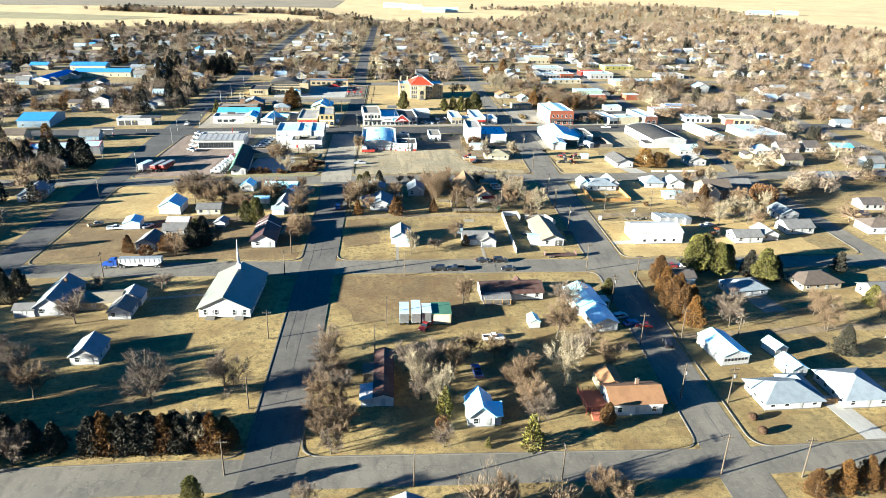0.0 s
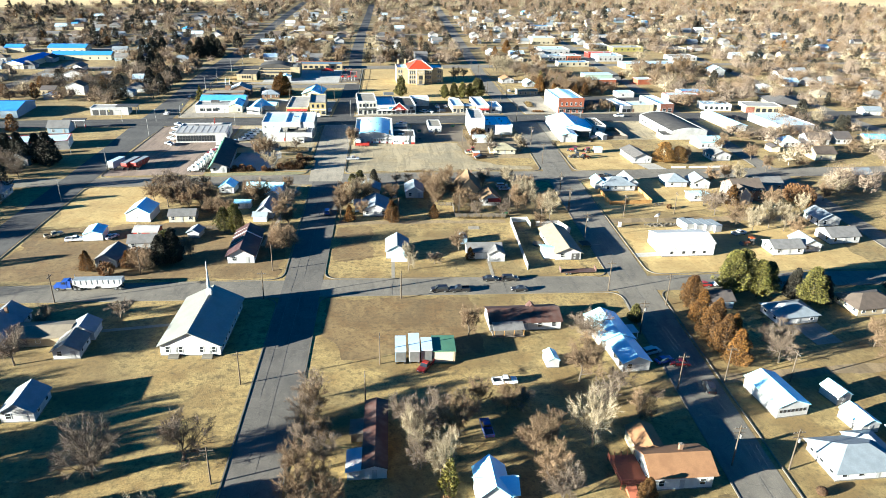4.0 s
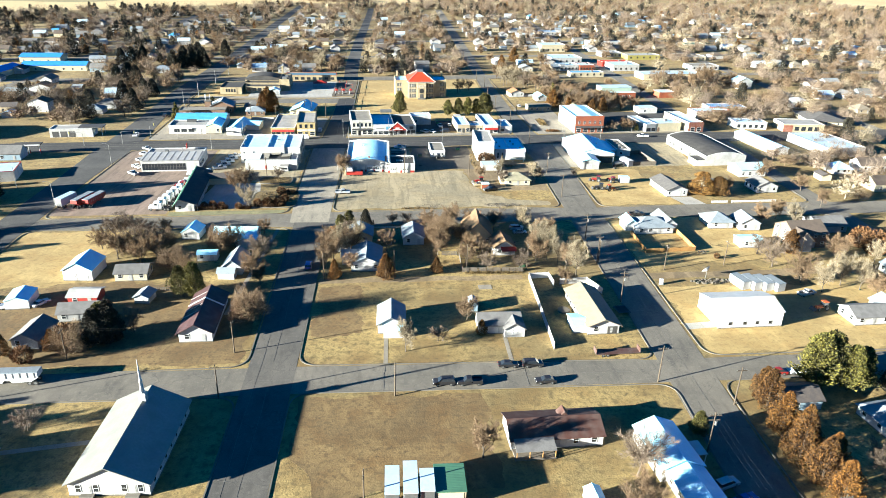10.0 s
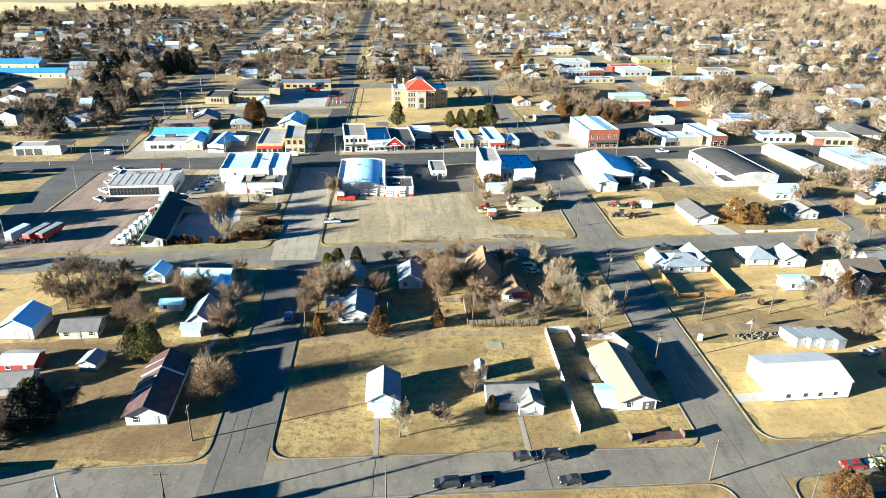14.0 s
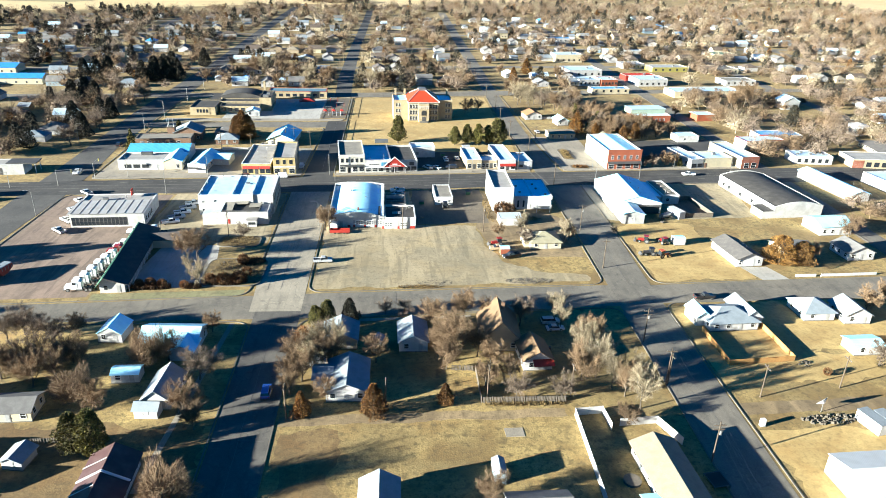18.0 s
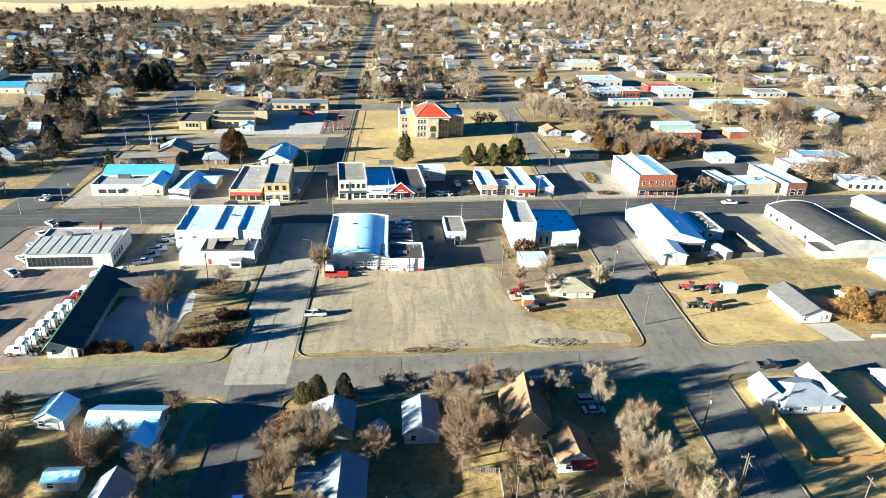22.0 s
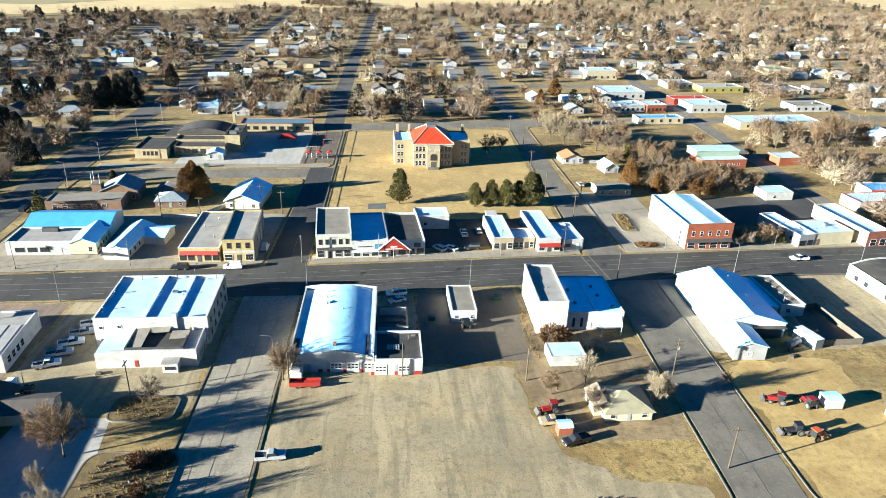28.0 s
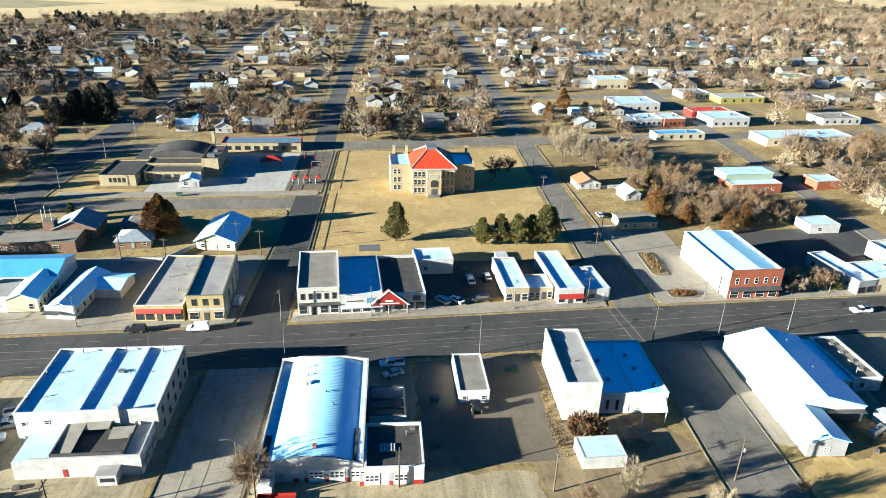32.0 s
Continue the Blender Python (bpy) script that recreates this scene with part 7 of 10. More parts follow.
vehicle("car", "paint_white", 8.4, 175.6, 184, "white car behind a white garage", 0.02)
vehicle("suv", "paint_black", -99.0, 236.0, 95, "black car on an avenue")
vehicle("pickup", "paint_white", -101.0, 196.0, 95, "white pickup truck at a crossing")
vehicle("car", "paint_silver", 97.6, 270.0, 95, "silver car beside a street")
vehicle("car", "paint_blue", 112.0, 264.0, 10, "blue car before a low building", 0.02)
vehicle("pickup", "paint_white", -80, 24.4, 10, "white pickup truck in a dry yard", 0)


def tractor(paint, x, y, rz, label, z=0.03):
    """A semi tractor unit with hood, cab, sleeper and stacks, front towards +x."""
    key = ("tractor", paint)
    if key in PROTO:
        return tagged(copy_thing(PROTO[key], pose(x, y, z, 0, 0, rz)), label)
    ob = PROTO[key] = thing("semi_tractor", x, y, z, rz, label, "truck", "parked trucks")
    part("chassis", Geo().box(-3.6, 3.2, -0.5, 0.5, 0.7, 1.0), "dark_trim", ob)
    part("hood", profile([(1.3, 0.8), (3.3, 0.8), (3.3, 1.5), (3.1, 1.75), (1.3, 2.0)], 0.95, 0.15), paint, ob)
    part("cab", profile([(-0.2, 0.8), (1.4, 0.8), (1.4, 2.0), (1.0, 2.9), (-0.2, 3.0)], 1.15, 0.1), paint, ob)
    part("sleeper", profile([(-1.2, 0.8), (-0.2, 0.8), (-0.2, 3.0), (-0.5, 3.1), (-1.2, 2.9)], 1.1, 0.12), paint, ob)
    part("windscreen", profile([(1.38, 2.05), (1.5, 2.05), (1.12, 2.8), (1.0, 2.8)], 1.0, 0.06), "window_glass", ob)
    for s in (-1, 1):
        part("side_window", Geo().box(0.2, 1.0, s * 1.12 - 0.03, s * 1.12 + 0.03, 2.05, 2.7), "window_glass", ob)
        part("exhaust_pipe", Geo().tube((-1.85, s * 1.0, 1.0), (-1.85, s * 1.0, 4.0), 0.09, 0.09, 8), "galvanised", ob)
        part("fuel_tank", Geo().tube((-1.4, s * 0.95, 0.7), (0.1, s * 0.95, 0.7), 0.33, 0.33, 10), "galvanised", ob)
    part("grille", Geo().box(3.28, 3.36, -0.6, 0.6, 0.9, 1.5), "galvanised", ob)
    part("bumper", Geo().box(3.3, 3.5, -1.15, 1.15, 0.5, 0.85), "galvanised", ob)
    wheels(ob, (2.4, -2.2, -3.3), 1.1, 0.52)
    return ob


def trailer(x, y, rz, length, label, paint="white_metal", z=0.03, hopper=True, name="grain_trailer"):
    ob = thing(name, x, y, z, rz, label, "trailer", "parked trucks")
    a = length / 2
    if hopper:
        part("hopper", profile([(-a + 1.5, 1.0), (-1.0, 0.8), (-0.6, 1.4), (0.6, 1.4), (1.0, 0.8), (a - 2.0, 1.0), (a, 2.0), (a, 3.2), (-a, 3.2), (-a, 2.0)], 1.25, 0.0), paint, ob)
        part("tarp", profile([(-a, 3.2), (a, 3.2), (a, 3.32), (-a, 3.32)], 1.28, 0.2), "pale_shingle", ob)
        for i in range(9):
            part("rib", Geo().box(-a + 0.6 + i * (length - 1.2) / 8, -a + 0.75 + i * (length - 1.2) / 8, -1.31, 1.31, 2.0, 3.22), "galvanised", ob)
    else:
        part("box", Geo().box(-a, a, -1.25, 1.25, 1.0, 3.7), paint, ob)
        part("roof", Geo().box(-a - 0.03, a + 0.03, -1.28, 1.28, 3.7, 3.78), "white_membrane", ob)
        part("rear_door", Geo().box(-a - 0.06, -a, -1.15, 1.15, 1.1, 3.6), "galvanised", ob)
    wheels(ob, (-a + 0.8, -a + 2.0), 1.1, 0.5)
    for s in (-0.6, 0.6):
        part("landing_leg", Geo().box(a - 3.0, a - 2.8, s - 0.1, s + 0.1, 0, 1.2), "dark_trim", ob)
    return ob


tractor("paint_blue", -68.4, -9.0, 182, "blue semi tractor pulling a silver grain trailer")
trailer(-60.0, -8.8, 182, 12.8, "long silver grain trailer behind a blue tractor", "white_metal")
for i, pc in enumerate(("paint_white", "paint_white", "paint_white", "paint_silver", "paint_white", "paint_white", "paint_red", "paint_white")):
    tractor(pc, -60.4 + i * 0.4, 96.0 + i * 3.9, 184, {"paint_white": "white semi tractor parked in a row beside a motel", "paint_silver": "grey semi tractor parked in a row beside a motel", "paint_red": "red semi tractor parked in a row beside a motel"}[pc])
for x in (-58, -53):
    tractor("paint_white", x + 0.5, 134.6, 184, "white semi tractor parked behind a showroom")
trailer(-88.2, 101.6, 76, 10, "red tank trailer parked on gravel", "red_paint")
trailer(-84.6, 102.2, 76, 10, "white and red tank trailer parked on gravel", "red_paint")
trailer(-93.6, 100.8, 74, 8, "white box trailer parked on gravel", "white_metal", 0.03, False, "box_trailer")
for i in range(5):
    vehicle("pickup", "paint_white" if i % 2 else "paint_silver", -88 + i * 1.4, 172 - i * 9.0, 140, "pickup truck for sale on a gravel lot", 0.03)
for i in range(5):
    vehicle("pickup", "paint_silver" if i % 2 else "paint_white", -50.0 + i * 0.7, 144 + i * 4.4, 20, "pickup truck parked beside a showroom", 0.03)
trailer(21.8, -45.2, 90, 7.0, "pale blue box trailer standing on dry grass", "blue_wall", 0, False, "box_trailer")
trailer(25.0, -44.6, 90, 8.0, "white box trailer standing on dry grass", "white_metal", 0, False, "box_trailer")
trailer(27.9, -45.4, 90, 5.6, "white box truck body standing on dry grass", "white_metal", 0, False, "box_trailer")
bt = thing("storage_container", 31.9, -44.6, 0, 0, "green-roofed storage container on dry grass", "container")
part("box", Geo().box(-2.6, 2.6, -3.4, 3.4, 0.1, 3.2), "tan_wall", bt)
part("roof", Geo().box(-2.75, 2.75, -3.55, 3.55, 3.2, 3.34), "green_metal", bt)
part("door", Geo().box(-2.2, 2.2, -3.46, -3.4, 0.3, 3.0), "cream_wall", bt)
vehicle("pickup", "paint_red", 27.6, -49.8, 240, "old dark red pickup beside trailers", 0)
for i in range(4):
    c = thing("shipping_box", 122.6 + i * 3.2, 34.6 - i * 0.5, 0, 14, "white storage box in a row beside an alley", "container", "storage boxes")
    part("box", Geo().box(-1.3, 1.3, -3.0, 3.0, 0.05, 2.5), "white_metal_y", c)
    part("lid", Geo().box(-1.35, 1.35, -3.05, 3.05, 2.5, 2.58), "pale_shingle", c)
fb = thing("flatbed_trailer", 75.4, -1.0, 0.0, 3, "long low rusty flatbed trailer at a kerb", "trailer")
part("bed", Geo().box(-5.4, 5.4, -1.15, 1.15, 0.75, 0.9), "rust_roof", fb)
for s in (-0.4, 0.4):
    part("beam", Geo().box(-5.4, 5.4, s - 0.1, s + 0.1, 0.5, 0.75), "dark_trim", fb)
part("headboard", Geo().box(5.3, 5.4, -1.15, 1.15, 0.9, 2.0), "rust_roof", fb)
part("ramp", Geo().box(-5.5, -5.4, -1.1, 1.1, 0.9, 2.1), "rust_roof", fb)
wheels(fb, (-3.6, -2.5), 1.0, 0.4)


def farm_tractor(x, y, rz, paint, label):
    ob = thing("farm_tractor", x, y, 0, rz, label, "tractor", "farm machines")
    part("hood", profile([(0.0, 0.7), (1.9, 0.7), (1.9, 1.35), (0.0, 1.5)], 0.45, 0.08), paint, ob)
    part("cab", profile([(-1.3, 0.9), (0.1, 0.9), (0.0, 2.4), (-1.2, 2.4)], 0.75, 0.1), "window_glass", ob)
    part("cab_roof", Geo().box(-1.4, 0.2, -0.8, 0.8, 2.4, 2.52), paint, ob)
    wheels(ob, (-0.9,), 1.05, 0.75)
    wheels(ob, (1.4,), 0.9, 0.45)
    part("loader_arm", Geo().tube((-0.2, -0.7, 1.2), (2.6, -0.7, 0.8), 0.09, 0.09, 6).tube((-0.2, 0.7, 1.2), (2.6, 0.7, 0.8), 0.09, 0.09, 6), paint, ob)
    part("bucket", profile([(2.5, 0.2), (3.3, 0.2), (2.8, 1.0), (2.5, 1.0)], 1.0, 0.0), "dark_trim", ob)


for a in ((138.8, 19.6, 190, "orange farm tractor with loader beside a barn"), (108.6, 118.0, 20, "orange farm tractor with loader in a dry lot"), (112.6, 128.4, 100, "red farm tractor in a dry lot"), (106.4, 129.6, 160, "old red loader in a dry lot"), (57.2, 127.0, 190, "old red loader in a dirt yard"), (104.8, 119.6, 180, "small dark loader in a dry lot")):
    farm_tractor(a[0], a[1], a[2], "paint_orange" if "orange" in a[3] else "paint_black" if "dark" in a[3] else "paint_red", a[3])
vehicle("pickup", "paint_tan", 57.0, 123.4, 185, "old tan pickup in a dirt yard", 0)
vehicle("pickup", "paint_black", 60.4, 117.6, 200, "old dark pickup in a dirt yard", 0)
farm_tractor(42.6, 160.8, 95, "paint_black", "small dark loader behind an office trailer")


# ---- poles, wires and street lamps ----
def utility_pole(x, y, rz=0.0, h=9.5, transformer=False):
    key = ("pole", h, transformer)
    if key in PROTO:
        return copy_thing(PROTO[key], pose(x, y, 0, 0, 0, rz))
    ob = PROTO[key] = thing("utility_pole", x, y, 0, rz, "brown wooden utility pole with cross-arm", "utility pole", "utility poles")
    part("pole", Geo().tube((0, 0, 0), (0, 0, h), 0.17, 0.11, 8), "pole_wood", ob)
    part("crossarm", Geo().box(-1.2, 1.2, -0.07, 0.07, h - 0.9, h - 0.72), "pole_wood", ob)
    if transformer:
        part("crossarm", Geo().box(-1.1, 1.1, -0.07, 0.07, h - 1.9, h - 1.72), "pole_wood", ob)
        part("transformer", Geo().tube((0.35, -0.1, h - 2.9), (0.35, -0.1, h - 2.0), 0.26, 0.26, 10), "galvanised", ob)
    for u in (-1.05, -0.5, 0.5, 1.05):
        part("insulator", Geo().tube((u, 0, h - 0.72), (u, 0, h - 0.5), 0.05, 0.03, 6), "galvanised", ob)
    return ob


def wires(name, a, b, za, zb, offs=(-1.0, 0.0, 1.0), sag=0.5):
    """Sagging wires side by side between two poles, each one a mesh of its own."""
    a, b = Vector((a[0], a[1], za)), Vector((b[0], b[1], zb))
    t = (b - a).normalized()
    s = Vector((-t.y, t.x, 0))
    ob = thing(name, a.x, a.y, 0, 0, "thin dark overhead wires strung between utility poles", "wires", "power lines")
    for o in offs:
        g = Geo()
        for i in range(9):
            k = i / 8
            p = a.lerp(b, k) + s * o - Vector((a.x, a.y, sag * 4 * k * (1 - k)))
            g.v += [tuple(p + s * 0.005), tuple(p - s * 0.005), tuple(p + Vector((0, 0, 0.009)))]
            if i:
                n = 3 * i
                g.f += [(n - 3 + j, n - 3 + (j + 1) % 3, n + (j + 1) % 3, n + j) for j in range(3)]
        part("wire", g, "rubber", ob)
    return ob


POLES_B = [(82.6, -109.6), (84.4, -84.4), (83.2, -60.2), (82.8, -36), (81.4, -12.6), (84.4, 25), (84.6, 50), (85.6, 68), (87.2, 110), (87.6, 140), (88.6, 187.4)]
for i, p in enumerate(POLES_B):
    utility_pole(*p, 0, 9.5, i % 2 == 1)
for p, q in zip(POLES_B, POLES_B[1:]):
    wires("power_line", p, q, 8.85, 8.85)
POLES_E = [(98.3, -111.0), (94.9, -86.0), (95.2, -57.6), (95.0, -21.4)]
for i, p in enumerate(POLES_E):
    utility_pole(*p, 5, 9.5, i == 1)
for p, q in zip(POLES_E, POLES_E[1:]):
    wires("power_line", p, q, 8.85, 8.85)
for line in ([(-13.2, -106.4), (-12.6, -85.4), (-13.3, -55.0), (-14.7, -15.6)], [(95.2, -57.6), (110.5, -58.0), (138, -54), (160, -52)], [(22.4, -16.0), (81.4, -12.6)], [(22.6, -110.8), (50.9, -110.1), (82.6, -109.6)],
             [(2.4, 40.0), (22.4, 41.6), (44, 46), (62.0, 46), (85, 50)], [(85.6, 68), (104, 45), (124, 48), (150, 51)], [(-68.8, -16.6), (-52, 0), (-15, 2)], [(-28.9, 133.6), (3.0, 136.4), (27.0, 139.8), (54, 138), (87.6, 140)], [(14.2, -63.2), (17, -48)]):
    for k, p in enumerate(line):
        if p not in POLES_B and p not in POLES_E:
            utility_pole(*p, 90 if abs(line[0][1] - line[-1][1]) < 20 else 0, 8.4, False)
    for p, q in zip(line, line[1:]):
        wires("power_line", p, q, 7.75 if p not in POLES_B else 8.5, 7.75 if q not in POLES_B else 8.5, (0.0, 0.8))
for p in ((-26, 243), (-22, 242), (-14, 236), (87, 236), (82, 262), (81, 290), (83, 322), (81, 352), (-53, 232), (-39.5, 229.6), (77.0, 205.8), (-88, 244), (92.6, 250), (64, 310), (-101, 420), (-14, 400), (80, 410), (80, 440), (80, 470), (-15, 440), (-15, 480)):
    utility_pole(*p, 0, 8.4, False)


def street_lamp(x, y, rz, h=8.5):
    if "lamp" in PROTO:
        return copy_thing(PROTO["lamp"], pose(x, y, 0, 0, 0, rz))
    ob = PROTO["lamp"] = thing("street_lamp", x, y, 0, rz, "slim grey metal street lamp with curved arm", "street lamp", "street lamps")
    part("pole", Geo().tube((0, 0, 0), (0, 0, h), 0.11, 0.07, 8), "galvanised", ob)
    part("arm", Geo().tube((0, 0, h), (0.7, 0, h + 0.45), 0.05, 0.05, 6).tube((0.7, 0, h + 0.45), (1.9, 0, h + 0.55), 0.05, 0.05, 6), "galvanised", ob)
    part("lamp_head", Geo().box(1.8, 2.5, -0.14, 0.14, h + 0.46, h + 0.6), "galvanised", ob)
    part("base", Geo().tube((0, 0, 0), (0, 0, 0.5), 0.2, 0.16, 8), "kerb_concrete", ob)
    return ob


for x, y, r in ((1.7, 178.2, 90), (45.6, 182.0, 90), (106.5, 190.6, 90), (125.4, 192.4, 90), (164.8, 194.0, 90), (-26, 175, 90), (-60, 173, 90), (57, 203.4, -90), (20, 199.6, -90), (-2.2, 197.5, -90), (110, 208.4, -90), (148, 212.4, -90), (-50, 194.4, -90), (-80, 191.6, -90),
                (-97.5, 100, 180), (-99, 60, 180), (-96, 150, 180), (-96, 262, 180), (-95, 290, 180), (-94, 330, 180), (-92, 360, 180), (-118, 240, 0), (-120, 120, 0), (-1.0, 142, 180)):
    street_lamp(x, y, r)
for i, (x, y) in enumerate(((-102, 181), (-92, 190), (-118, 178))):
    tl = thing("traffic_signal", x, y, 0, (0, 90, 180)[i], "grey traffic signal mast with yellow signal head", "traffic signal", "traffic signals")
    part("mast", Geo().tube((0, 0, 0), (0, 0, 6.2), 0.12, 0.09, 8), "galvanised", tl)
    part("arm", Geo().tube((0, 0, 6.0), (6.0, 0, 6.4), 0.08, 0.05, 6), "galvanised", tl)
    hd = part("signal_head", Geo().box(5.6, 6.0, -0.18, 0.18, 5.3, 6.4), "yellow_paint", tl)
    part("lens", Geo().box(5.7, 5.9, -0.22, -0.18, 5.45, 6.25), "dark_trim", hd)

# ---- trees ----


def bare_tree(seed, limbs=7, boughs=6, shoots=6, twigs=5, up=0.55, spread=1.0, width=0.05):
    """A leafless tree 10 m high: trunk and limbs in one mesh, boughs and twigs in another."""
    r = np.random.default_rng(seed)
    wood, crown = Geo(), Geo()
    fork = r.uniform(1.1, 1.9)
    lean = Vector((r.uniform(-0.3, 0.3), r.uniform(-0.3, 0.3), 0))
    wood.tube((0, 0, -0.2), (0, 0, 0.4), 0.32, 0.24, 7)
    wood.tube((0, 0, 0.4), lean * 0.5 + Vector((0, 0, fork)), 0.24, 0.19, 7)
    wood.tube(lean * 0.5 + Vector((0, 0, fork)), lean * 1.6 + Vector((0, 0, 6.0)), 0.17, 0.07, 6)

    def twig(p, d, L):
        q = p + d * L
        side = d.cross(Vector(r.normal(size=3))).normalized() * width
        n = len(crown.v)
        crown.v += [tuple(p - side), tuple(p + side), tuple(q)]
        crown.f.append((n, n + 1, n + 2))

    for i in range(limbs):
        a = 2 * math.pi * (i + r.uniform(-0.3, 0.3)) / limbs
        k = i / (limbs - 1)
        start = lean * (0.5 + k) + Vector((0, 0, fork + k * 3.2))
        d = Vector((math.cos(a) * spread, math.sin(a) * spread, up + r.uniform(0.1, 0.7) + k * 0.5)).normalized()
        L = r.uniform(4.2, 5.8) * (1.0 - 0.3 * k)
        mid = start + d * L * 0.5 + Vector(r.normal(size=3)) * 0.2
        d2 = (d + Vector((0, 0, 0.45)) + Vector(r.normal(size=3)) * 0.15).normalized()
        end = mid + d2 * L * 0.6
        wood.tube(start, mid, 0.11, 0.075, 5)
        wood.tube(mid, end, 0.075, 0.03, 4)
        for j in range(boughs):
            s = (j + 0.6) / boughs
            p = start.lerp(mid, s * 2) if s < 0.5 else mid.lerp(end, s * 2 - 1)
            e = (d + Vector(r.normal(size=3)) * 0.75 + Vector((0, 0, 0.35))).normalized()
            LL = r.uniform(1.3, 2.5)
            pe = p + e * LL
            crown.tube(p, pe, 0.035, 0.012, 3)
            for m in range(shoots):
                b = p.lerp(pe, r.uniform(0.25, 1.0))
                f = (e * 1.2 + Vector(r.normal(size=3)) * 0.55 + Vector((0, 0, 0.3))).normalized()
                ls = r.uniform(0.9, 1.7)
                twig(b, f, ls)
                for t in range(twigs - 1):
                    twig(b + f * ls * r.uniform(0.2, 0.8), (f + Vector(r.normal(size=3)) * 0.45).normalized(), r.uniform(0.6, 1.3))
    top = max(v[2] for v in crown.v)
    for g in (wood, crown):
        g.v = [(x, y, z * 10 / top) for x, y, z in g.v]
    return wood, crown


def evergreen(seed, n=1500, girth=2.6, bottom=0.6, sharp=0.9, ragged=0.25, leaf=0.42, egg=0.0):
    """A conifer 10 m high: a tapered trunk with short boughs, and many small sprays with gaps."""
    r = np.random.default_rng(seed)
    wood, crown = Geo(), Geo()
    wood.tube((0, 0, -0.2), (0, 0, 9.4), 0.24, 0.04, 7)
    lobes = [(r.uniform(0, 6.28), r.uniform(0.5, 9.6), r.uniform(0.5, 1.42)) for _ in range(46)]
    for i in range(22):
        z = bottom + 0.4 + (9.0 - bottom) * i / 22
        a = i * 2.4
        R = girth * (1 - (z - bottom) / (10 - bottom)) ** sharp * 0.7
        wood.tube((0, 0, z), (math.cos(a) * R, math.sin(a) * R, z + R * 0.12), 0.06, 0.02, 3)
    for i in range(n):
        z = bottom + (10 - bottom) * (1 - math.sqrt(r.uniform(0.0, 1.0))) ** 0.9
        if egg:
            z = bottom + (9.8 - bottom) * r.uniform()
        a = r.uniform(0, 6.283)
        R = girth * (1 - (z - bottom) / (10.2 - bottom)) ** sharp
        if egg:
            R *= min(1.0, 0.35 + (z - bottom) / (egg * (10 - bottom)))
        bump = 1.0
        for la, lz, ls in lobes:
            dz, da = (z - lz) / 0.75, abs((a - la + math.pi) % (2 * math.pi) - math.pi) / 0.5
            if dz * dz + da * da < 1:
                bump = ls
        R *= bump * (1 - ragged * r.uniform(0, 1) ** 2)
        p = Vector((math.cos(a) * R, math.sin(a) * R, z))
        out = (Vector((math.cos(a), math.sin(a), r.uniform(0.0, 1.3))) + Vector(r.normal(size=3)) * 0.55).normalized()
        side = out.cross(Vector(r.normal(size=3))).normalized()
        s = leaf * r.uniform(0.6, 1.3)
        k = len(crown.v)
        crown.v += [tuple(p - out * s), tuple(p + side * s * 0.42), tuple(p + out * s * 1.3), tuple(p - side * s * 0.42)]
        crown.f.append((k, k + 1, k + 2, k + 3))
    return wood, crown


def shrub(seed, n=1700):
    r = np.random.default_rng(seed)
    wood, crown = Geo(), Geo()
    for i in range(7):
        a = i * 0.9
        wood.tube((0, 0, 0), (math.cos(a) * 1.2, math.sin(a) * 1.2, 3.2), 0.06, 0.02, 4)
    for i in range(n):
        v = Vector(r.normal(size=3)).normalized()
        p = Vector((v.x * 2.2, v.y * 2.2, 2.3 + v.z * 2.0)) * r.uniform(0.7, 1.05)
        p.z = max(0.1, p.z)
        out, side = v, v.cross(Vector(r.normal(size=3))).normalized()
        s = r.uniform(0.12, 0.3)
        k = len(crown.v)
        crown.v += [tuple(p - out * s), tuple(p + side * s * 0.6), tuple(p + out * s), tuple(p - side * s * 0.6)]
        crown.f.append((k, k + 1, k + 2, k + 3))
    return wood, crown


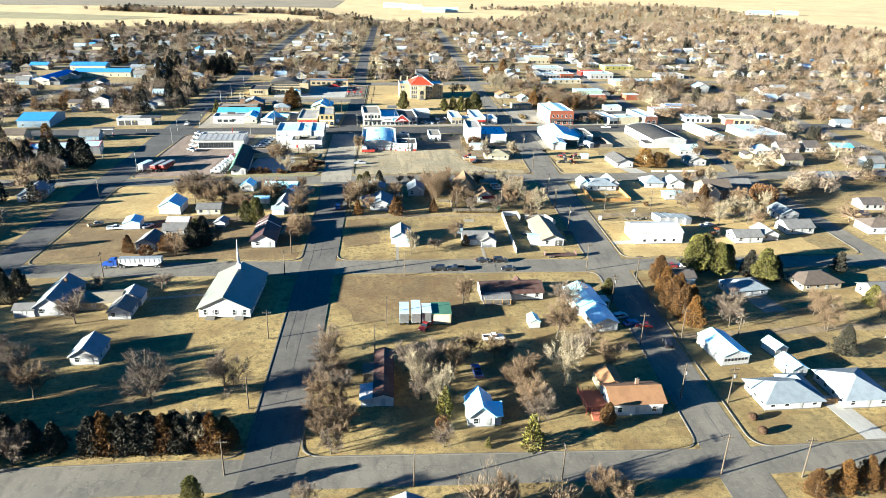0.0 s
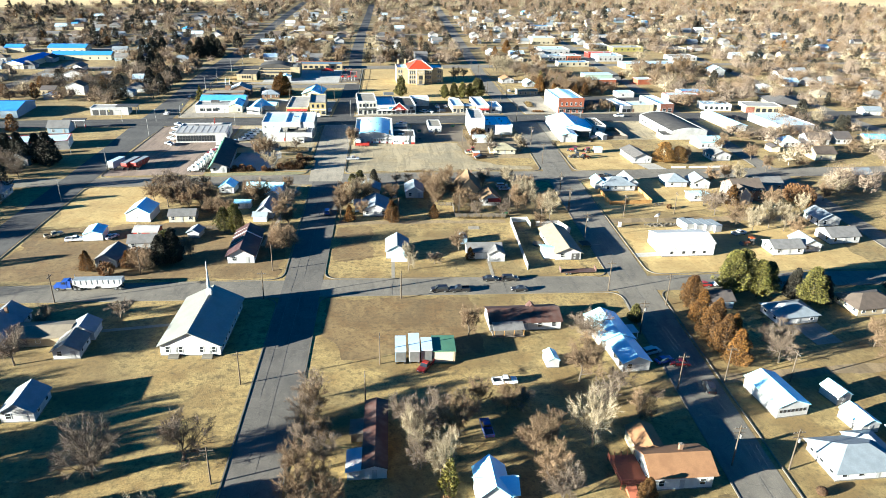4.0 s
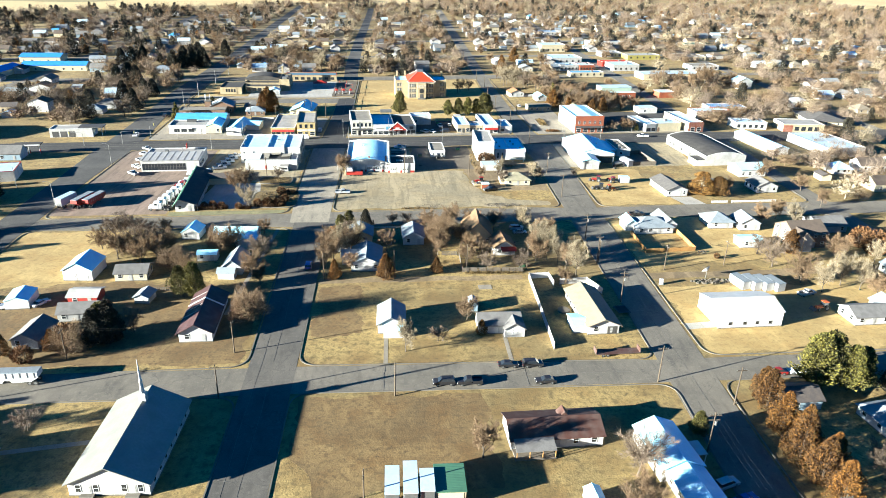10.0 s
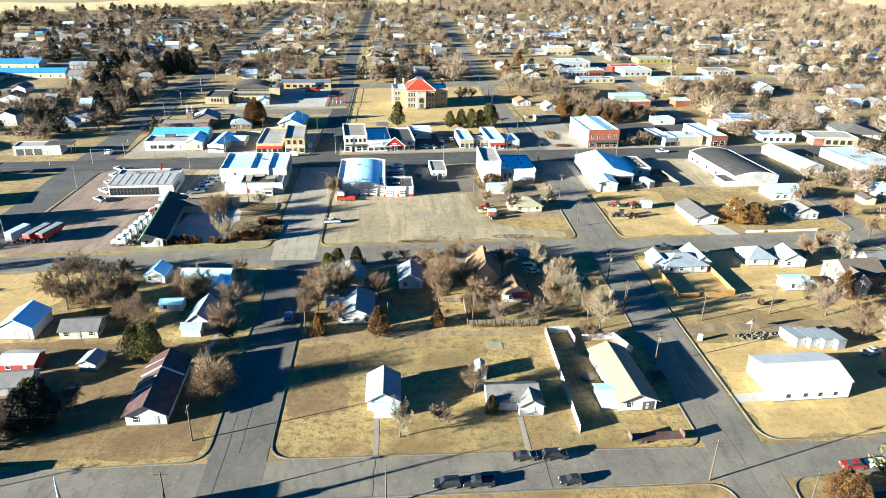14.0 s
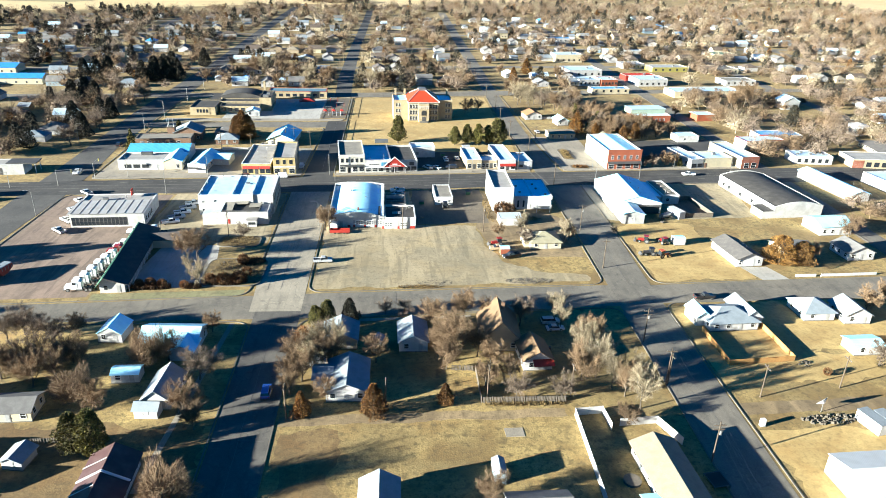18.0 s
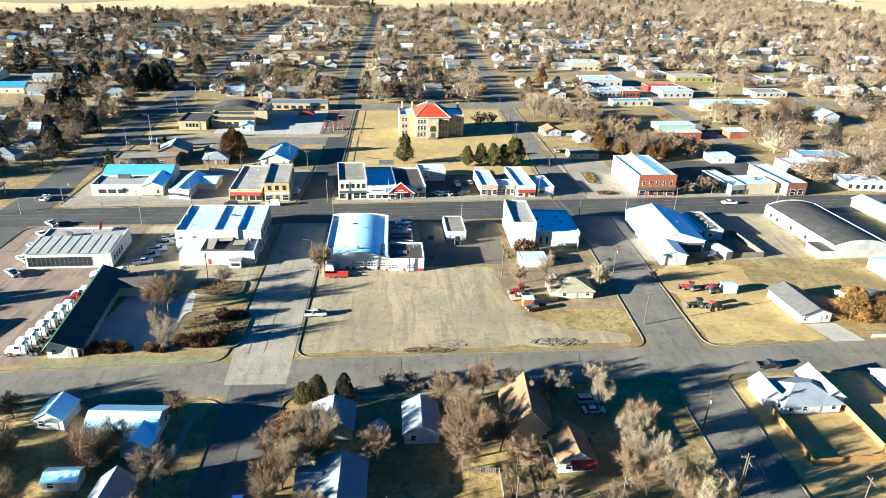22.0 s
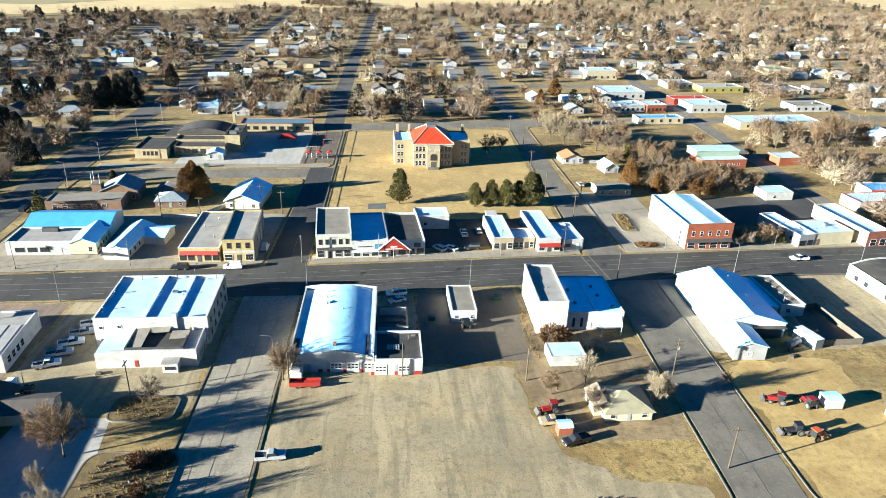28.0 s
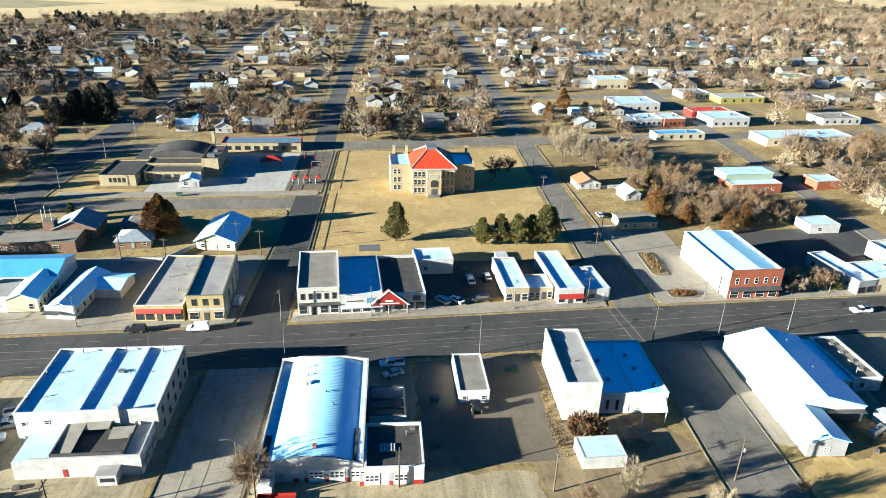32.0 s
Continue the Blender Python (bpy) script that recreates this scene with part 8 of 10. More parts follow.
def round_tree(seed, twigs, width, tall=1.0, mass=0.46):
    """A leafless tree 10 m high: short trunk, a fan of limbs, and an uneven dome of fine twigs that point outward round
    an opaque core added to shade the crown.
    """
    r = np.random.default_rng(seed)
    wood, crown = Geo(), Geo()
    wood.tube((0, 0, -0.2), (0, 0, 2.0), 0.2, 0.14, 4)
    p1, p2, p3 = r.uniform(0, 6.28, 3)

    def reach(a, e):
        return 4.7 * (1 + 0.2 * math.sin(3 * a + p1) + 0.14 * math.sin(5 * a + 4 * e + p2) + 0.12 * math.sin(7 * e + p3)) * (0.88 + 0.3 * tall * math.sin(e))

    def way(a, e):
        return Vector((math.cos(a) * math.cos(e), math.sin(a) * math.cos(e), math.sin(e)))

    for i in range(7):
        a, e = i * 0.9 + r.uniform(-0.3, 0.3), r.uniform(0.5, 1.3)
        wood.tube((0, 0, 1.4), Vector((0, 0, 1.6)) + way(a, e) * reach(a, e) * 0.65, 0.07, 0.025, 3)
    for i in range(twigs):
        a, e = r.uniform(0, 6.28), math.asin(r.uniform(-0.05, 0.98))
        d, R = way(a, e), reach(a, e)
        p = Vector((0, 0, 1.7)) + d * R * r.uniform(0.2, 0.86) ** 0.6
        q = p + (d + Vector(r.normal(size=3)) * 0.5 + Vector((0, 0, 0.25))).normalized() * R * r.uniform(0.1, 0.22)
        side = d.cross(Vector(r.normal(size=3))).normalized() * width
        n = len(crown.v)
        crown.v += [tuple(p - side), tuple(p + side), tuple(q)]
        crown.f.append((n, n + 1, n + 2))
    # Added core of loose triangles: blocks light so the crown's far side is shaded.
    n, rows, cols = len(crown.v), 6, 9
    for i in range(rows):
        for j in range(cols):
            a, e = 2 * math.pi * j / cols, -0.1 + 1.3 * i / (rows - 1)
            crown.v.append(tuple(Vector((0, 0, 1.7)) + way(a, e) * reach(a, e) * mass * r.uniform(0.8, 1.12)))
    ring = crown.v[n:]
    del crown.v[n:]
    for i in range(rows - 1):
        for j in range(cols):
            k = (j + 1) % cols
            p, q, u, v = ring[i * cols + j], ring[i * cols + k], ring[(i + 1) * cols + k], ring[(i + 1) * cols + j]
            for tri in ((p, q, u), (p, u, v)):
                shift = Vector(r.normal(size=3)) * 0.22
                crown.poly(*[tuple(Vector(c) + shift) for c in tri])
    top = max(v[2] for v in crown.v)
    for g in (wood, crown):
        g.v = [(x, y, z * 10 / top) for x, y, z in g.v]
    return wood, crown


KINDS = {
    "d": ("bare grey-brown deciduous tree with fine twigs", "twig_grey", [bare_tree(s, 9, 9, 10, 11, 0.5, 1.15, 0.02) for s in (1, 2, 3)]),
    "t": ("bare tan deciduous tree with dense twigs", "twig_tan", [bare_tree(s, 10, 9, 11, 11, 0.6, 1.0, 0.02) for s in (11, 12, 13)]),
    "w": ("pale leafless cottonwood with spreading limbs", "twig_pale", [bare_tree(s, 9, 9, 10, 10, 0.55, 1.05, 0.02) for s in (21, 22, 23)]),
    "c": ("rust-brown winter cedar with ragged outline", "needle_rust", [evergreen(s, 7500, 3.7, 0.2, 0.72, 0.62, 0.21, 0.12) for s in (31, 32)]),
    "k": ("dark green-black cedar with dense crown", "needle_dark", [evergreen(s, 5200, 3.6, 0.3, 0.66, 0.5, 0.27, 0.16) for s in (41, 42)]),
    "p": ("green pine with uneven open crown", "needle_green", [evergreen(s, 7000, 3.3, 1.0, 0.5, 0.66, 0.22, 0.3) for s in (51, 52)]),
    "y": ("yellow-green conical conifer with dense crown", "needle_gold", [evergreen(s, 1300, 2.6, 0.2, 0.9, 0.3) for s in (61,)]),
    "o": ("broad amber-brown tree, its dead leaves still on", "leaf_amber", [evergreen(s, 9000, 5.2, 0.6, 0.42, 0.6, 0.22, 0.25) for s in (91, 92)]),
    "r": ("bare round-crowned tree with very dense tan twigs", "twig_tan", [round_tree(s, 9000, 0.03, 0.7, 0.5) for s in (95, 96)]),
    "s": ("russet-leaved shrub, round and ragged", "leaf_russet", [shrub(s) for s in (71, 72)]),
}
TREE_PROTO = {}


def plant(x, y, h, k, i):
    label, material, shapes = KINDS[k]
    j = i % len(shapes)
    wide = {"d": 0.92, "t": 0.84, "w": 0.62, "c": 1.05, "k": 1.05, "p": 1.05, "y": 1.0, "s": 1.0, "o": 1.0, "r": 1.12}[k] * (0.9 + 0.02 * ((i * 7) % 11))
    sc = h / (4.3 if k == "s" else 10.0)
    if h < 6 and k in "dtw":
        wide *= 1.2
    m = pose(x, y, 0, 0, 0, (i * 77) % 360) @ Matrix.Diagonal((sc * wide, sc * wide, sc, 1))
    if (k, j) not in TREE_PROTO:
        ob = new({"s": "shrub"}.get(k, "tree"))
        tagged(ob, label, {"s": "shrub"}.get(k, "tree"), {"s": "shrubs"}.get(k, "trees"))
        wood, crown = shapes[j]
        part("trunk", wood, "bark", ob)
        part("crown", crown, material, ob)
        TREE_PROTO[k, j] = ob
        ob.matrix_basis = m
    else:
        src = TREE_PROTO[k, j]
        made = copy_thing(src, Matrix.Identity(4))
        made.matrix_basis = m


GROVES = [
    [(79.4, 128.6, 9.6, 'w'), (66.5, 136, 9, 'w'), (58.6, 133, 6, 't'), (66.5, 127, 6, 'd'), (81.5, 131, 6, 't'), (98.6, 137, 3, 'd')],
    [(-52.6, 3.6, 7.6, 'r'), (-100, -90, 12, 'k'), (-88, -100, 11, 'k'), (-72, -104, 9, 'k'), (-66, -100, 8, 'c'), (-62, -104, 8, 'k')],
    [(2.4, -70, 7.2, 'd'), (5.6, -74, 6.5, 't'), (2.2, -84, 7.9, 't'), (7, -82, 7.2, 'd'), (3, -91, 7.9, 't'), (9, -92, 6.5, 't'), (6.4, -101, 5.8, 'd'), (26, -75, 11, 'd'), (28.5, -86, 9, 'w'), (33, -74, 9, 't'), (25, -83, 8, 'd'), (38, -64, 7, 't'), (50, -78, 9, 't'), (50, -92, 8, 'd'), (44, -66, 7, 't'), (66, -50, 9, 't'), (70, -60, 7, 'd')],
    [(68, 61, 11, 'w'), (71, 64, 10, 't'), (66, 52, 10, 't'), (72, 49, 9, 'w'), (74, 46, 9, 't'), (38, 63, 11, 't'), (38, 70, 9, 't'), (36, 57, 8, 't'), (6, 56, 9, 'w'), (9, 58, 9, 't'), (5, 64, 8, 'w'), (2, 52, 8, 't'), (8, 66, 9, 'd'), (46, 57, 8, 't'), (42, 80, 9, 't')],
    [(-48, 54, 9, 't'), (-54, 58, 9, 'd'), (-60, 70, 9, 'd')],
    [(98, 335, 13, 'w'), (104, 330, 13, 'w'), (111, 326, 12, 'd'), (106, 344, 13, 'w'), (117, 320, 12, 't'), (126, 312, 12, 'd'), (130, 322, 11, 't'), (124, 300, 9, 'y'), (134, 306, 10, 't'), (138, 296, 9, 't'), (128, 290, 8, 'd'), (122, 276, 10, 't'), (136, 272, 10, 't'), (140, 268, 11, 'd'), (148, 274, 11, 't'), (154, 270, 11, 't'), (132, 280, 10, 'd'), (158, 264, 9, 't'), (150, 262, 9, 'd'), (138, 256, 8, 'c'), (126, 270, 9, 'k'), (166, 266, 9, 't'), (186, 312, 8, 't'), (214, 310, 9, 'd'), (206, 326, 10, 'w')],
    [(-76, -90, 10, 'k'), (-84, -92, 11, 'k'), (-78, -80, 11, 'k'), (-64, -92, 10, 'k'), (-70, -86, 11, 'd'), (-72, -98, 10, 'd'), (-66, -74, 10, 'd'), (-96, -84, 11, 'd'), (-60, -80, 9, 't'), (-66, 70, 9, 'd'), (-36, 44, 7, 't'), (-20, 74, 6, 't'), (-18, 54, 9, 'd'), (-52, 52, 9, 't'), (-64, 74, 8, 'd')],
    # Row mostly out of view, added to cast shade over the south-west ground.
    [(-118, -92, 13, 'k'), (-121, -84, 14, 't'), (-119, -76, 13, 'k'), (-123, -68, 14, 't'), (-118, -60, 12, 't'), (-121, -50, 12, 'k'), (-92, -76, 10, 'k'), (-94, -70, 11, 't'), (-90, -62, 9, 't'), (-116, -102, 13, 'k'), (-88, -100, 11, 'k')],
    [(48, 78, 8, 't'), (56, 76, 9, 'd'), (34, 76, 8, 't'), (20, 60, 8, 't'), (44, 50, 7, 't'), (66, 80, 9, 'w'), (2, 48, 7, 't'), (10, 46, 6, 't')],
    [(-34, -83, 13, 'd'), (-19, -79, 12, 'd'), (-49, -25, 5.5, 'd'), (-65, -46, 10, 'd'), (-66, -28, 6.5, 'd'), (-20, -98, 9.5, 'w'), (-54, -102, 9, 'd'), (-52, -98, 7, 'k'), (-56, -98, 8, 'k'), (-47, -99, 7, 'k'), (-40, -99, 8, 'k'), (-37, -99, 8.6, 'c'), (-34, -99, 9, 'k'), (-31, -99, 8.6, 'k'), (-28.5, -99, 8.2, 'k'), (-26, -99, 8.6, 'c'), (-23, -99, 8, 'k'), (-17, -99, 8.6, 'c'), (-14.6, -98, 7, 'c'), (-38.5, -97, 8, 'c'), (-29.6, -97, 8, 'c'), (-24.4, -97.4, 8, 'k'), (-20, -98, 8, 'k'), (-88, -34, 9, 'k'), (-87, -29, 8, 'k'), (-93, -27, 8, 'k'), (-75, -64, 7, 'd')],
    [(4, -67, 7.9, 't'), (3, -78, 7.9, 'd'), (6, -88, 7.2, 't'), (4, -96, 7.2, 't'), (8, -98, 6.5, 't'), (3, -61, 7, 'd'), (24, -79, 11, 'w'), (22, -71, 9, 'd'), (30, -82, 9, 'w'), (29, -99.5, 5, 'd'), (29, -69, 8.5, 'd'), (35, -68, 7, 'd'), (47, -81, 10, 't'), (49, -88, 9, 't'), (59, -78, 14, 'w'), (71, -71, 8, 't'), (62, -56, 11, 't'), (67, -42, 11, 'd'), (65, -66, 8, 'd'), (47, -65, 5.5, 'd')],
    [(30, -88, 7, 'y'), (29, -94, 3, 's'), (47, -100, 8, 'y'), (38, -100, 2.6, 'y'), (83, -31, 5.5, 'p'), (102, -22, 9, 'c'), (101, -30, 9, 'c'), (100.5, -38, 9.5, 'c'), (100.5, -45, 10, 'c'), (101.5, -50, 9, 'c'), (103, -18, 7, 'c'), (104, -33, 8, 'c'), (104, -42, 8.5, 'c'), (119, -14.5, 13, 'p'), (123, -17, 11, 'p'), (116, -15.5, 13, 'p'), (126, -16, 10, 'p'), (133, -18, 9, 'k'), (136, -22, 11, 'p'), (140, -21, 8, 'k')],
    [(112, -50, 10.5, 'd'), (113, -45, 9, 'd'), (138, -53, 11, 't'), (140, -44, 9, 't'), (135, -66, 8, 'k'), (77, -64, 3.6, 'd'), (160, -40, 7, 'p'), (166, -14, 7, 'k'), (159, -46, 8, 't'), (98, -116, 6, 'c'), (104, -115, 7, 'c'), (109, -114, 7, 'c'), (113, -114, 7, 'c'), (39, -116, 7, 't'), (3, -116, 6.5, 'd'), (-17, -114, 6, 'p'), (57, -115, 7, 't'), (60, -116, 6, 't'), (65, -92.6, 5, 'c'), (39, -36, 9, 't'), (118, -115, 7, 'c')],
    [(-68, 3, 6, 'c'), (-45, 8.4, 10.5, 'k'), (-47.6, 10, 9, 'p'), (-57, 4.4, 5.4, 'c'), (-31, 30, 10, 'p'), (-35, 31, 8.5, 'p'), (-14.6, 17, 10, 'r'), (-60, 55, 9.5, 't'), (-56, 57, 9, 'r'), (-47.5, 61, 8.5, 'r'), (-41.5, 47.5, 8, 'r'), (-55, 68, 8.5, 'd'), (-18, 41, 9.5, 't'), (-15, 37, 7, 't'), (-67, 62, 8, 't')],
    [(5.4, 40.6, 6, 'c'), (20, 40.6, 7.5, 'c'), (4, 53, 9, 't'), (1.6, 60, 8, 't'), (34.8, 44, 5, 'c'), (25, 1.6, 9.5, 'w'), (33, 6, 4.4, 'd'), (50, 45, 7, 'd'), (60, 45, 7, 'd'), (76, 41.6, 11, 'w'), (71, 36.6, 5.5, 't'), (41, 15.6, 8, 't'), (44, 9, 4, 'c'), (139, 47, 10, 'd'), (139, 56.6, 7, 'd'), (150, 57, 8, 'c'), (145, 30, 11, 'w'), (142, 36, 10, 't'), (153, 34, 11, 'w'), (157, 31, 11, 'w'), (159, 26.6, 8, 't')],
    [(177, 55, 8, 's'), (176, 61, 7, 's'), (153, 83, 8, 't'), (162, 78, 11, 'w'), (161, 87, 8, 't'), (163, 52, 9, 't'), (172, 47, 9, 'w'), (190, 62, 8, 't'), (124, 53, 1.8, 's'), (-34, 115, 11, 't'), (-29, 97.5, 9, 'w'), (-42, 97.5, 2.8, 's'), (-45, 97.5, 2.4, 's'), (-39, 97.5, 2.4, 's'), (-33, 97, 2.3, 's'), (-23, 99.6, 3.2, 's'), (-19, 100, 3.6, 's'), (-20, 112, 3.2, 's'), (-27, 101, 2.4, 's'), (-17.6, 105, 2.6, 's')],
    [(22, 82.6, 4.6, 'd'), (26.6, 82.6, 4.6, 'd'), (33, 83, 4.6, 'd'), (42, 83.4, 7, 'd'), (7.6, 77.4, 6.6, 'p'), (13, 77.6, 7, 'k'), (4.6, 76.6, 5.5, 'p'), (3.4, 67, 5, 's'), (-31, 60.6, 9.4, 'r'), (-27, 62, 8, 't'), (-51, 73, 6.5, 't'), (-50, 62, 7, 'd'), (37, 60, 12, 't'), (36, 65, 9, 't'), (11, 63, 10, 'w'), (8, 61.6, 7, 't'), (43.6, 62, 9, 't')],
    [(69.4, 53, 12, 'w'), (77, 50.6, 9, 'w'), (50, 52.6, 7, 't'), (144, 113, 9, 'o'), (150, 112, 7.5, 'o'), (154, 113, 8, 't'), (-38, 118, 9, 't'), (-24, 131.6, 5.4, 'd'), (-34, 105.6, 6.5, 'w'), (1.4, 138.6, 9, 't'), (0.8, 144, 7, 'd'), (135, 212.8, 6, 'd'), (138.4, 213, 7, 'd'), (144, 213.6, 8, 't')],
    [(148, 214, 7, 't'), (151, 214, 4, 'p'), (-92, 232, 8.6, 'y'), (62.4, 152.4, 5, 's'), (64.8, 152.6, 4.6, 's'), (-47, 250, 13.5, 'c'), (-49.6, 249.6, 11, 'c'), (-44.6, 250.4, 11.5, 'c'), (-47.4, 252.6, 12, 'c'), (-81, 266, 4.6, 'p'), (26, 247, 12.6, 'p'), (53, 245, 8.6, 'p'), (59, 246, 9.5, 'p'), (64, 245, 10, 'p'), (73, 246, 12.4, 'p'), (69, 247, 9, 'p'), (75.6, 249, 11, 'p')],
    [(101, 341, 13, 'w'), (108, 337, 13, 'w'), (114, 333, 13, 'w'), (120, 325, 13, 'w'), (98, 349, 12, 'w'), (96.6, 362, 11, 't'), (122, 317, 12, 'd'), (132, 334, 12, 't'), (118, 272, 10, 'c'), (121, 282, 9, 'c'), (126, 264, 7, 'c'), (130, 270, 9, 't'), (133, 262, 10, 't'), (146, 268, 12, 't'), (151, 266, 12, 't'), (143, 276, 11, 't'), (162, 272, 8, 't'), (146, 308, 9, 't'), (140, 314, 9, 't'), (169, 330, 8, 't')],
    [(228, 330, 13, 't'), (222, 340, 12, 't'), (214, 345, 11, 'd'), (209, 350, 10, 'd'), (242, 342, 17, 't'), (212, 318, 10, 'd'), (216, 300, 9, 'd'), (122, 442, 11, 'c'), (108, 415, 9, 'c'), (140, 417, 12, 't'), (102, 440, 8, 't'), (10, 374, 14, 'w'), (3.4, 380, 13, 'w'), (16, 377, 14, 't'), (23, 382, 12, 't'), (-20, 390, 13, 't'), (-31, 393, 15, 'w'), (-41, 398, 13, 't'), (-51, 409, 13, 't'), (-64, 415, 16, 'w'), (-51, 382, 9, 't'), (-71, 420, 13, 't')],
    [(-122, 338, 11, 't'), (-125, 352, 10, 't'), (-124, 410, 15, 'k'), (-126, 398, 15, 'k'), (-97, 388, 10, 't'), (-134, 403, 13, 'k'), (-137, 346, 9, 'd'), (-122, 315, 10, 'd'), (66, 312, 9, 'd'), (72, 318, 8, 'd'), (-123, 106, 13, 'k'), (-128, 108, 12, 'k'), (-134, 106, 13, 'k'), (-140, 108, 12, 'k'), (-147, 105, 12, 'k'), (-153, 104, 11, 'k'), (-131, 94, 9, 'd'), (-126, 86, 9, 'd'), (-137, 98, 9, 'd'), (66, 74, 9, 'w'), (186, 100, 8, 't'), (180, 134, 9, 't'), (188, 118, 8, 't')],
    [(-118, 264, 12, 'd'), (-121, 288, 10, 'k'), (-140, 318, 13, 'k'), (-146, 322, 14, 'k'), (-152, 318, 13, 'k'), (-150, 306, 12, 'd'), (-130, 389, 15, 'k'), (-122, 391, 15, 'k'), (-116, 391, 14, 'k'), (-136, 384, 13, 'k'), (-160, 394, 14, 'k'), (-167, 391, 14, 'k'), (-174, 389, 13, 'k'), (-112, 444, 13, 'k'), (-126, 300, 11, 'd'), (-118, 330, 10, 'd'), (-119, 248, 12, 'k'), (-120, 236, 12, 'd'), (-132, 270, 12, 'k')],
    [(128, 268, 10, 'r'), (142, 270, 10, 'r'), (150, 274, 11, 'r'), (136, 278, 9, 'r'), (134, 300, 9, 'r'), (128, 308, 9, 'r'), (120, 300, 8, 'r'), (124, 288, 9, 'k'), (140, 284, 9, 'r'), (158, 276, 9, 'r'), (146, 262, 8, 'c'), (134, 290, 7, 'p')],
    # Extra plants, added to thicken the shade cast across the western yard.
    [(-48, 7, 9, 'k'), (-55, 7, 5, 's'), (-41, 12, 7, 'd'), (-61, -1, 4, 's')],
]
count = 0
for grove in GROVES:
    for x, y, hh, k in grove:
        plant(x, y, hh * 1.05, k, count)
        count += 1

# ---- the far town: houses in their blocks, and woods between them ----
COLS = [(-310, -225), (-206, -121), (-100, -16), (2, 76), (94, 182), (197, 284), (300, 388), (404, 500)]


def far_lots():
    r = np.random.default_rng(3)
    lots = []
    for ci, (x0, x1) in enumerate(COLS):
        for row in range(-1, 8):
            ya = 366 + (row - 0) * 97
            for line in range(2):
                y = ya + (24 if line == 0 else 70)
                x = x0 + 9
                while x < x1 - 6:
                    yy = y + (x - 0) * (0.13 if ya > 330 else 0.05) + r.uniform(-4, 4)
                    keep = r.uniform() < (0.56 if row < 3 else 0.5)
                    inner = -100 < x < 190 and yy < 362
                    shops = 92 < x < 288 and yy < 500
                    school_yard = -100 < x < 0 and yy < 372
                    if keep and not inner and not shops and not school_yard and yy < 800 + x * 0.2:
                        lots.append((x + r.uniform(-2, 2), yy))
                    x += r.uniform(15, 19)
    for ci, (x0, x1) in enumerate(COLS):
        if x1 < -120 or x0 > 190:
            for row in range(-2, 3):
                for line in range(2):
                    y = -6 + row * 97 + (22 if line == 0 else 70)
                    if row == -2 and x1 < -120:
                        continue
                    x = x0 + 9
                    while x < x1 - 6:
                        yy = y + r.uniform(-4, 4) + x * 0.03
                        if r.uniform() < 0.4 and not (160 < yy < 212) and not (196 < x < 300 and yy > 160):
                            lots.append((x + r.uniform(-2, 2), yy))
                        x += r.uniform(17, 23)
    return lots


LOTS = far_lots()
SPEC = [("white_siding", "pale_shingle", "white gabled house with pale grey roof", "x", "gable"), ("white_siding", "grey_shingle", "white gabled house with grey roof", "y", "gable"), ("cream_wall", "brown_shingle", "cream house with brown gabled roof", "x", "gable"),
        ("grey_wall", "grey_shingle", "grey house with hipped grey roof", "x", "hip"), ("white_siding", "dark_shingle", "white house with dark gabled roof", "y", "gable"), ("white_siding", "white_membrane", "white house with pale metal roof", "x", "gable"),
        ("tan_wall", "tan_shingle", "tan house with hipped tan roof", "y", "hip"), ("blue_wall", "grey_shingle", "pale blue house with grey roof", "x", "gable"), ("white_siding", "brown_shingle", "white house with brown hipped roof", "x", "hip")]
PROTOS = {}
for i, (x, y) in enumerate(LOTS):
    j = (i * 5 + i // 9) % len(SPEC)
    rz = (6 if y > 330 else 2) + ((i * 37) % 7) - 3
    distant = y > 440
    if (j, distant) in PROTOS:
        copy_thing(PROTOS[j, distant], pose(x, y, 0, 0, 0, rz))
        continue
    wl, rf, lab, rdg, kd = SPEC[j]
    PROTOS[j, distant] = house("house", lab + " in a far block", x, y, (11, 8, 10, 11, 8.4, 10, 9, 9.6, 12)[j], (8, 11, 8.6, 9, 10, 8, 9, 8, 9)[j], rz, 2.8 + 0.3 * (j % 3), 1.9 + 0.2 * (j % 4), rdg, kd, wall=wl, top=rf, open_sides="" if distant else "s", group="far houses", sparse=4.6, plinth=not distant)
ribbed("blue_metal_roof", (0.04, 0.26, 0.72), (0.035, 0.21, 0.60), 0.5, 0, 0.4)
for x, y, w, d in ((-213, 374, 42, 13), (-238, 410, 28, 16), (-276, 404, 14, 10)):
    ob = house("steel_hall", "long low hall with bright blue metal roof", x, y, w, d, 5, 4.0, 1.8, "x", wall="cream_wall", top="blue_metal_roof", over=0.4, open_sides="s", category="hall", sparse=6)
house("steel_hall", "long low hall with bright blue metal roof, standing askew", -240, 346, 13, 40, -4, 4.0, 1.8, "y", wall="cream_wall", top="blue_metal_roof", over=0.4, open_sides="s", category="hall", sparse=6)
house("steel_hall", "hall with deep blue metal roof beside the main street", -182, 196, 17, 24, 4, 4.0, 2.2, "x", wall="blue_wall", top="blue_metal_roof", over=0.3, open_sides="s", category="hall", sparse=6)
ob = block("gas_station", "red and white service station", -141, 130, 32, 13, 14, 4.0, "white_stucco", "white_membrane", 0.3, "shop", coping="red_paint")
ob = block("gas_station", "small service station with flat canopy", -130, 197, 19, 8, 6, 4.0, "white_stucco", "grey_membrane", 0.2, "shop", coping="white_trim")
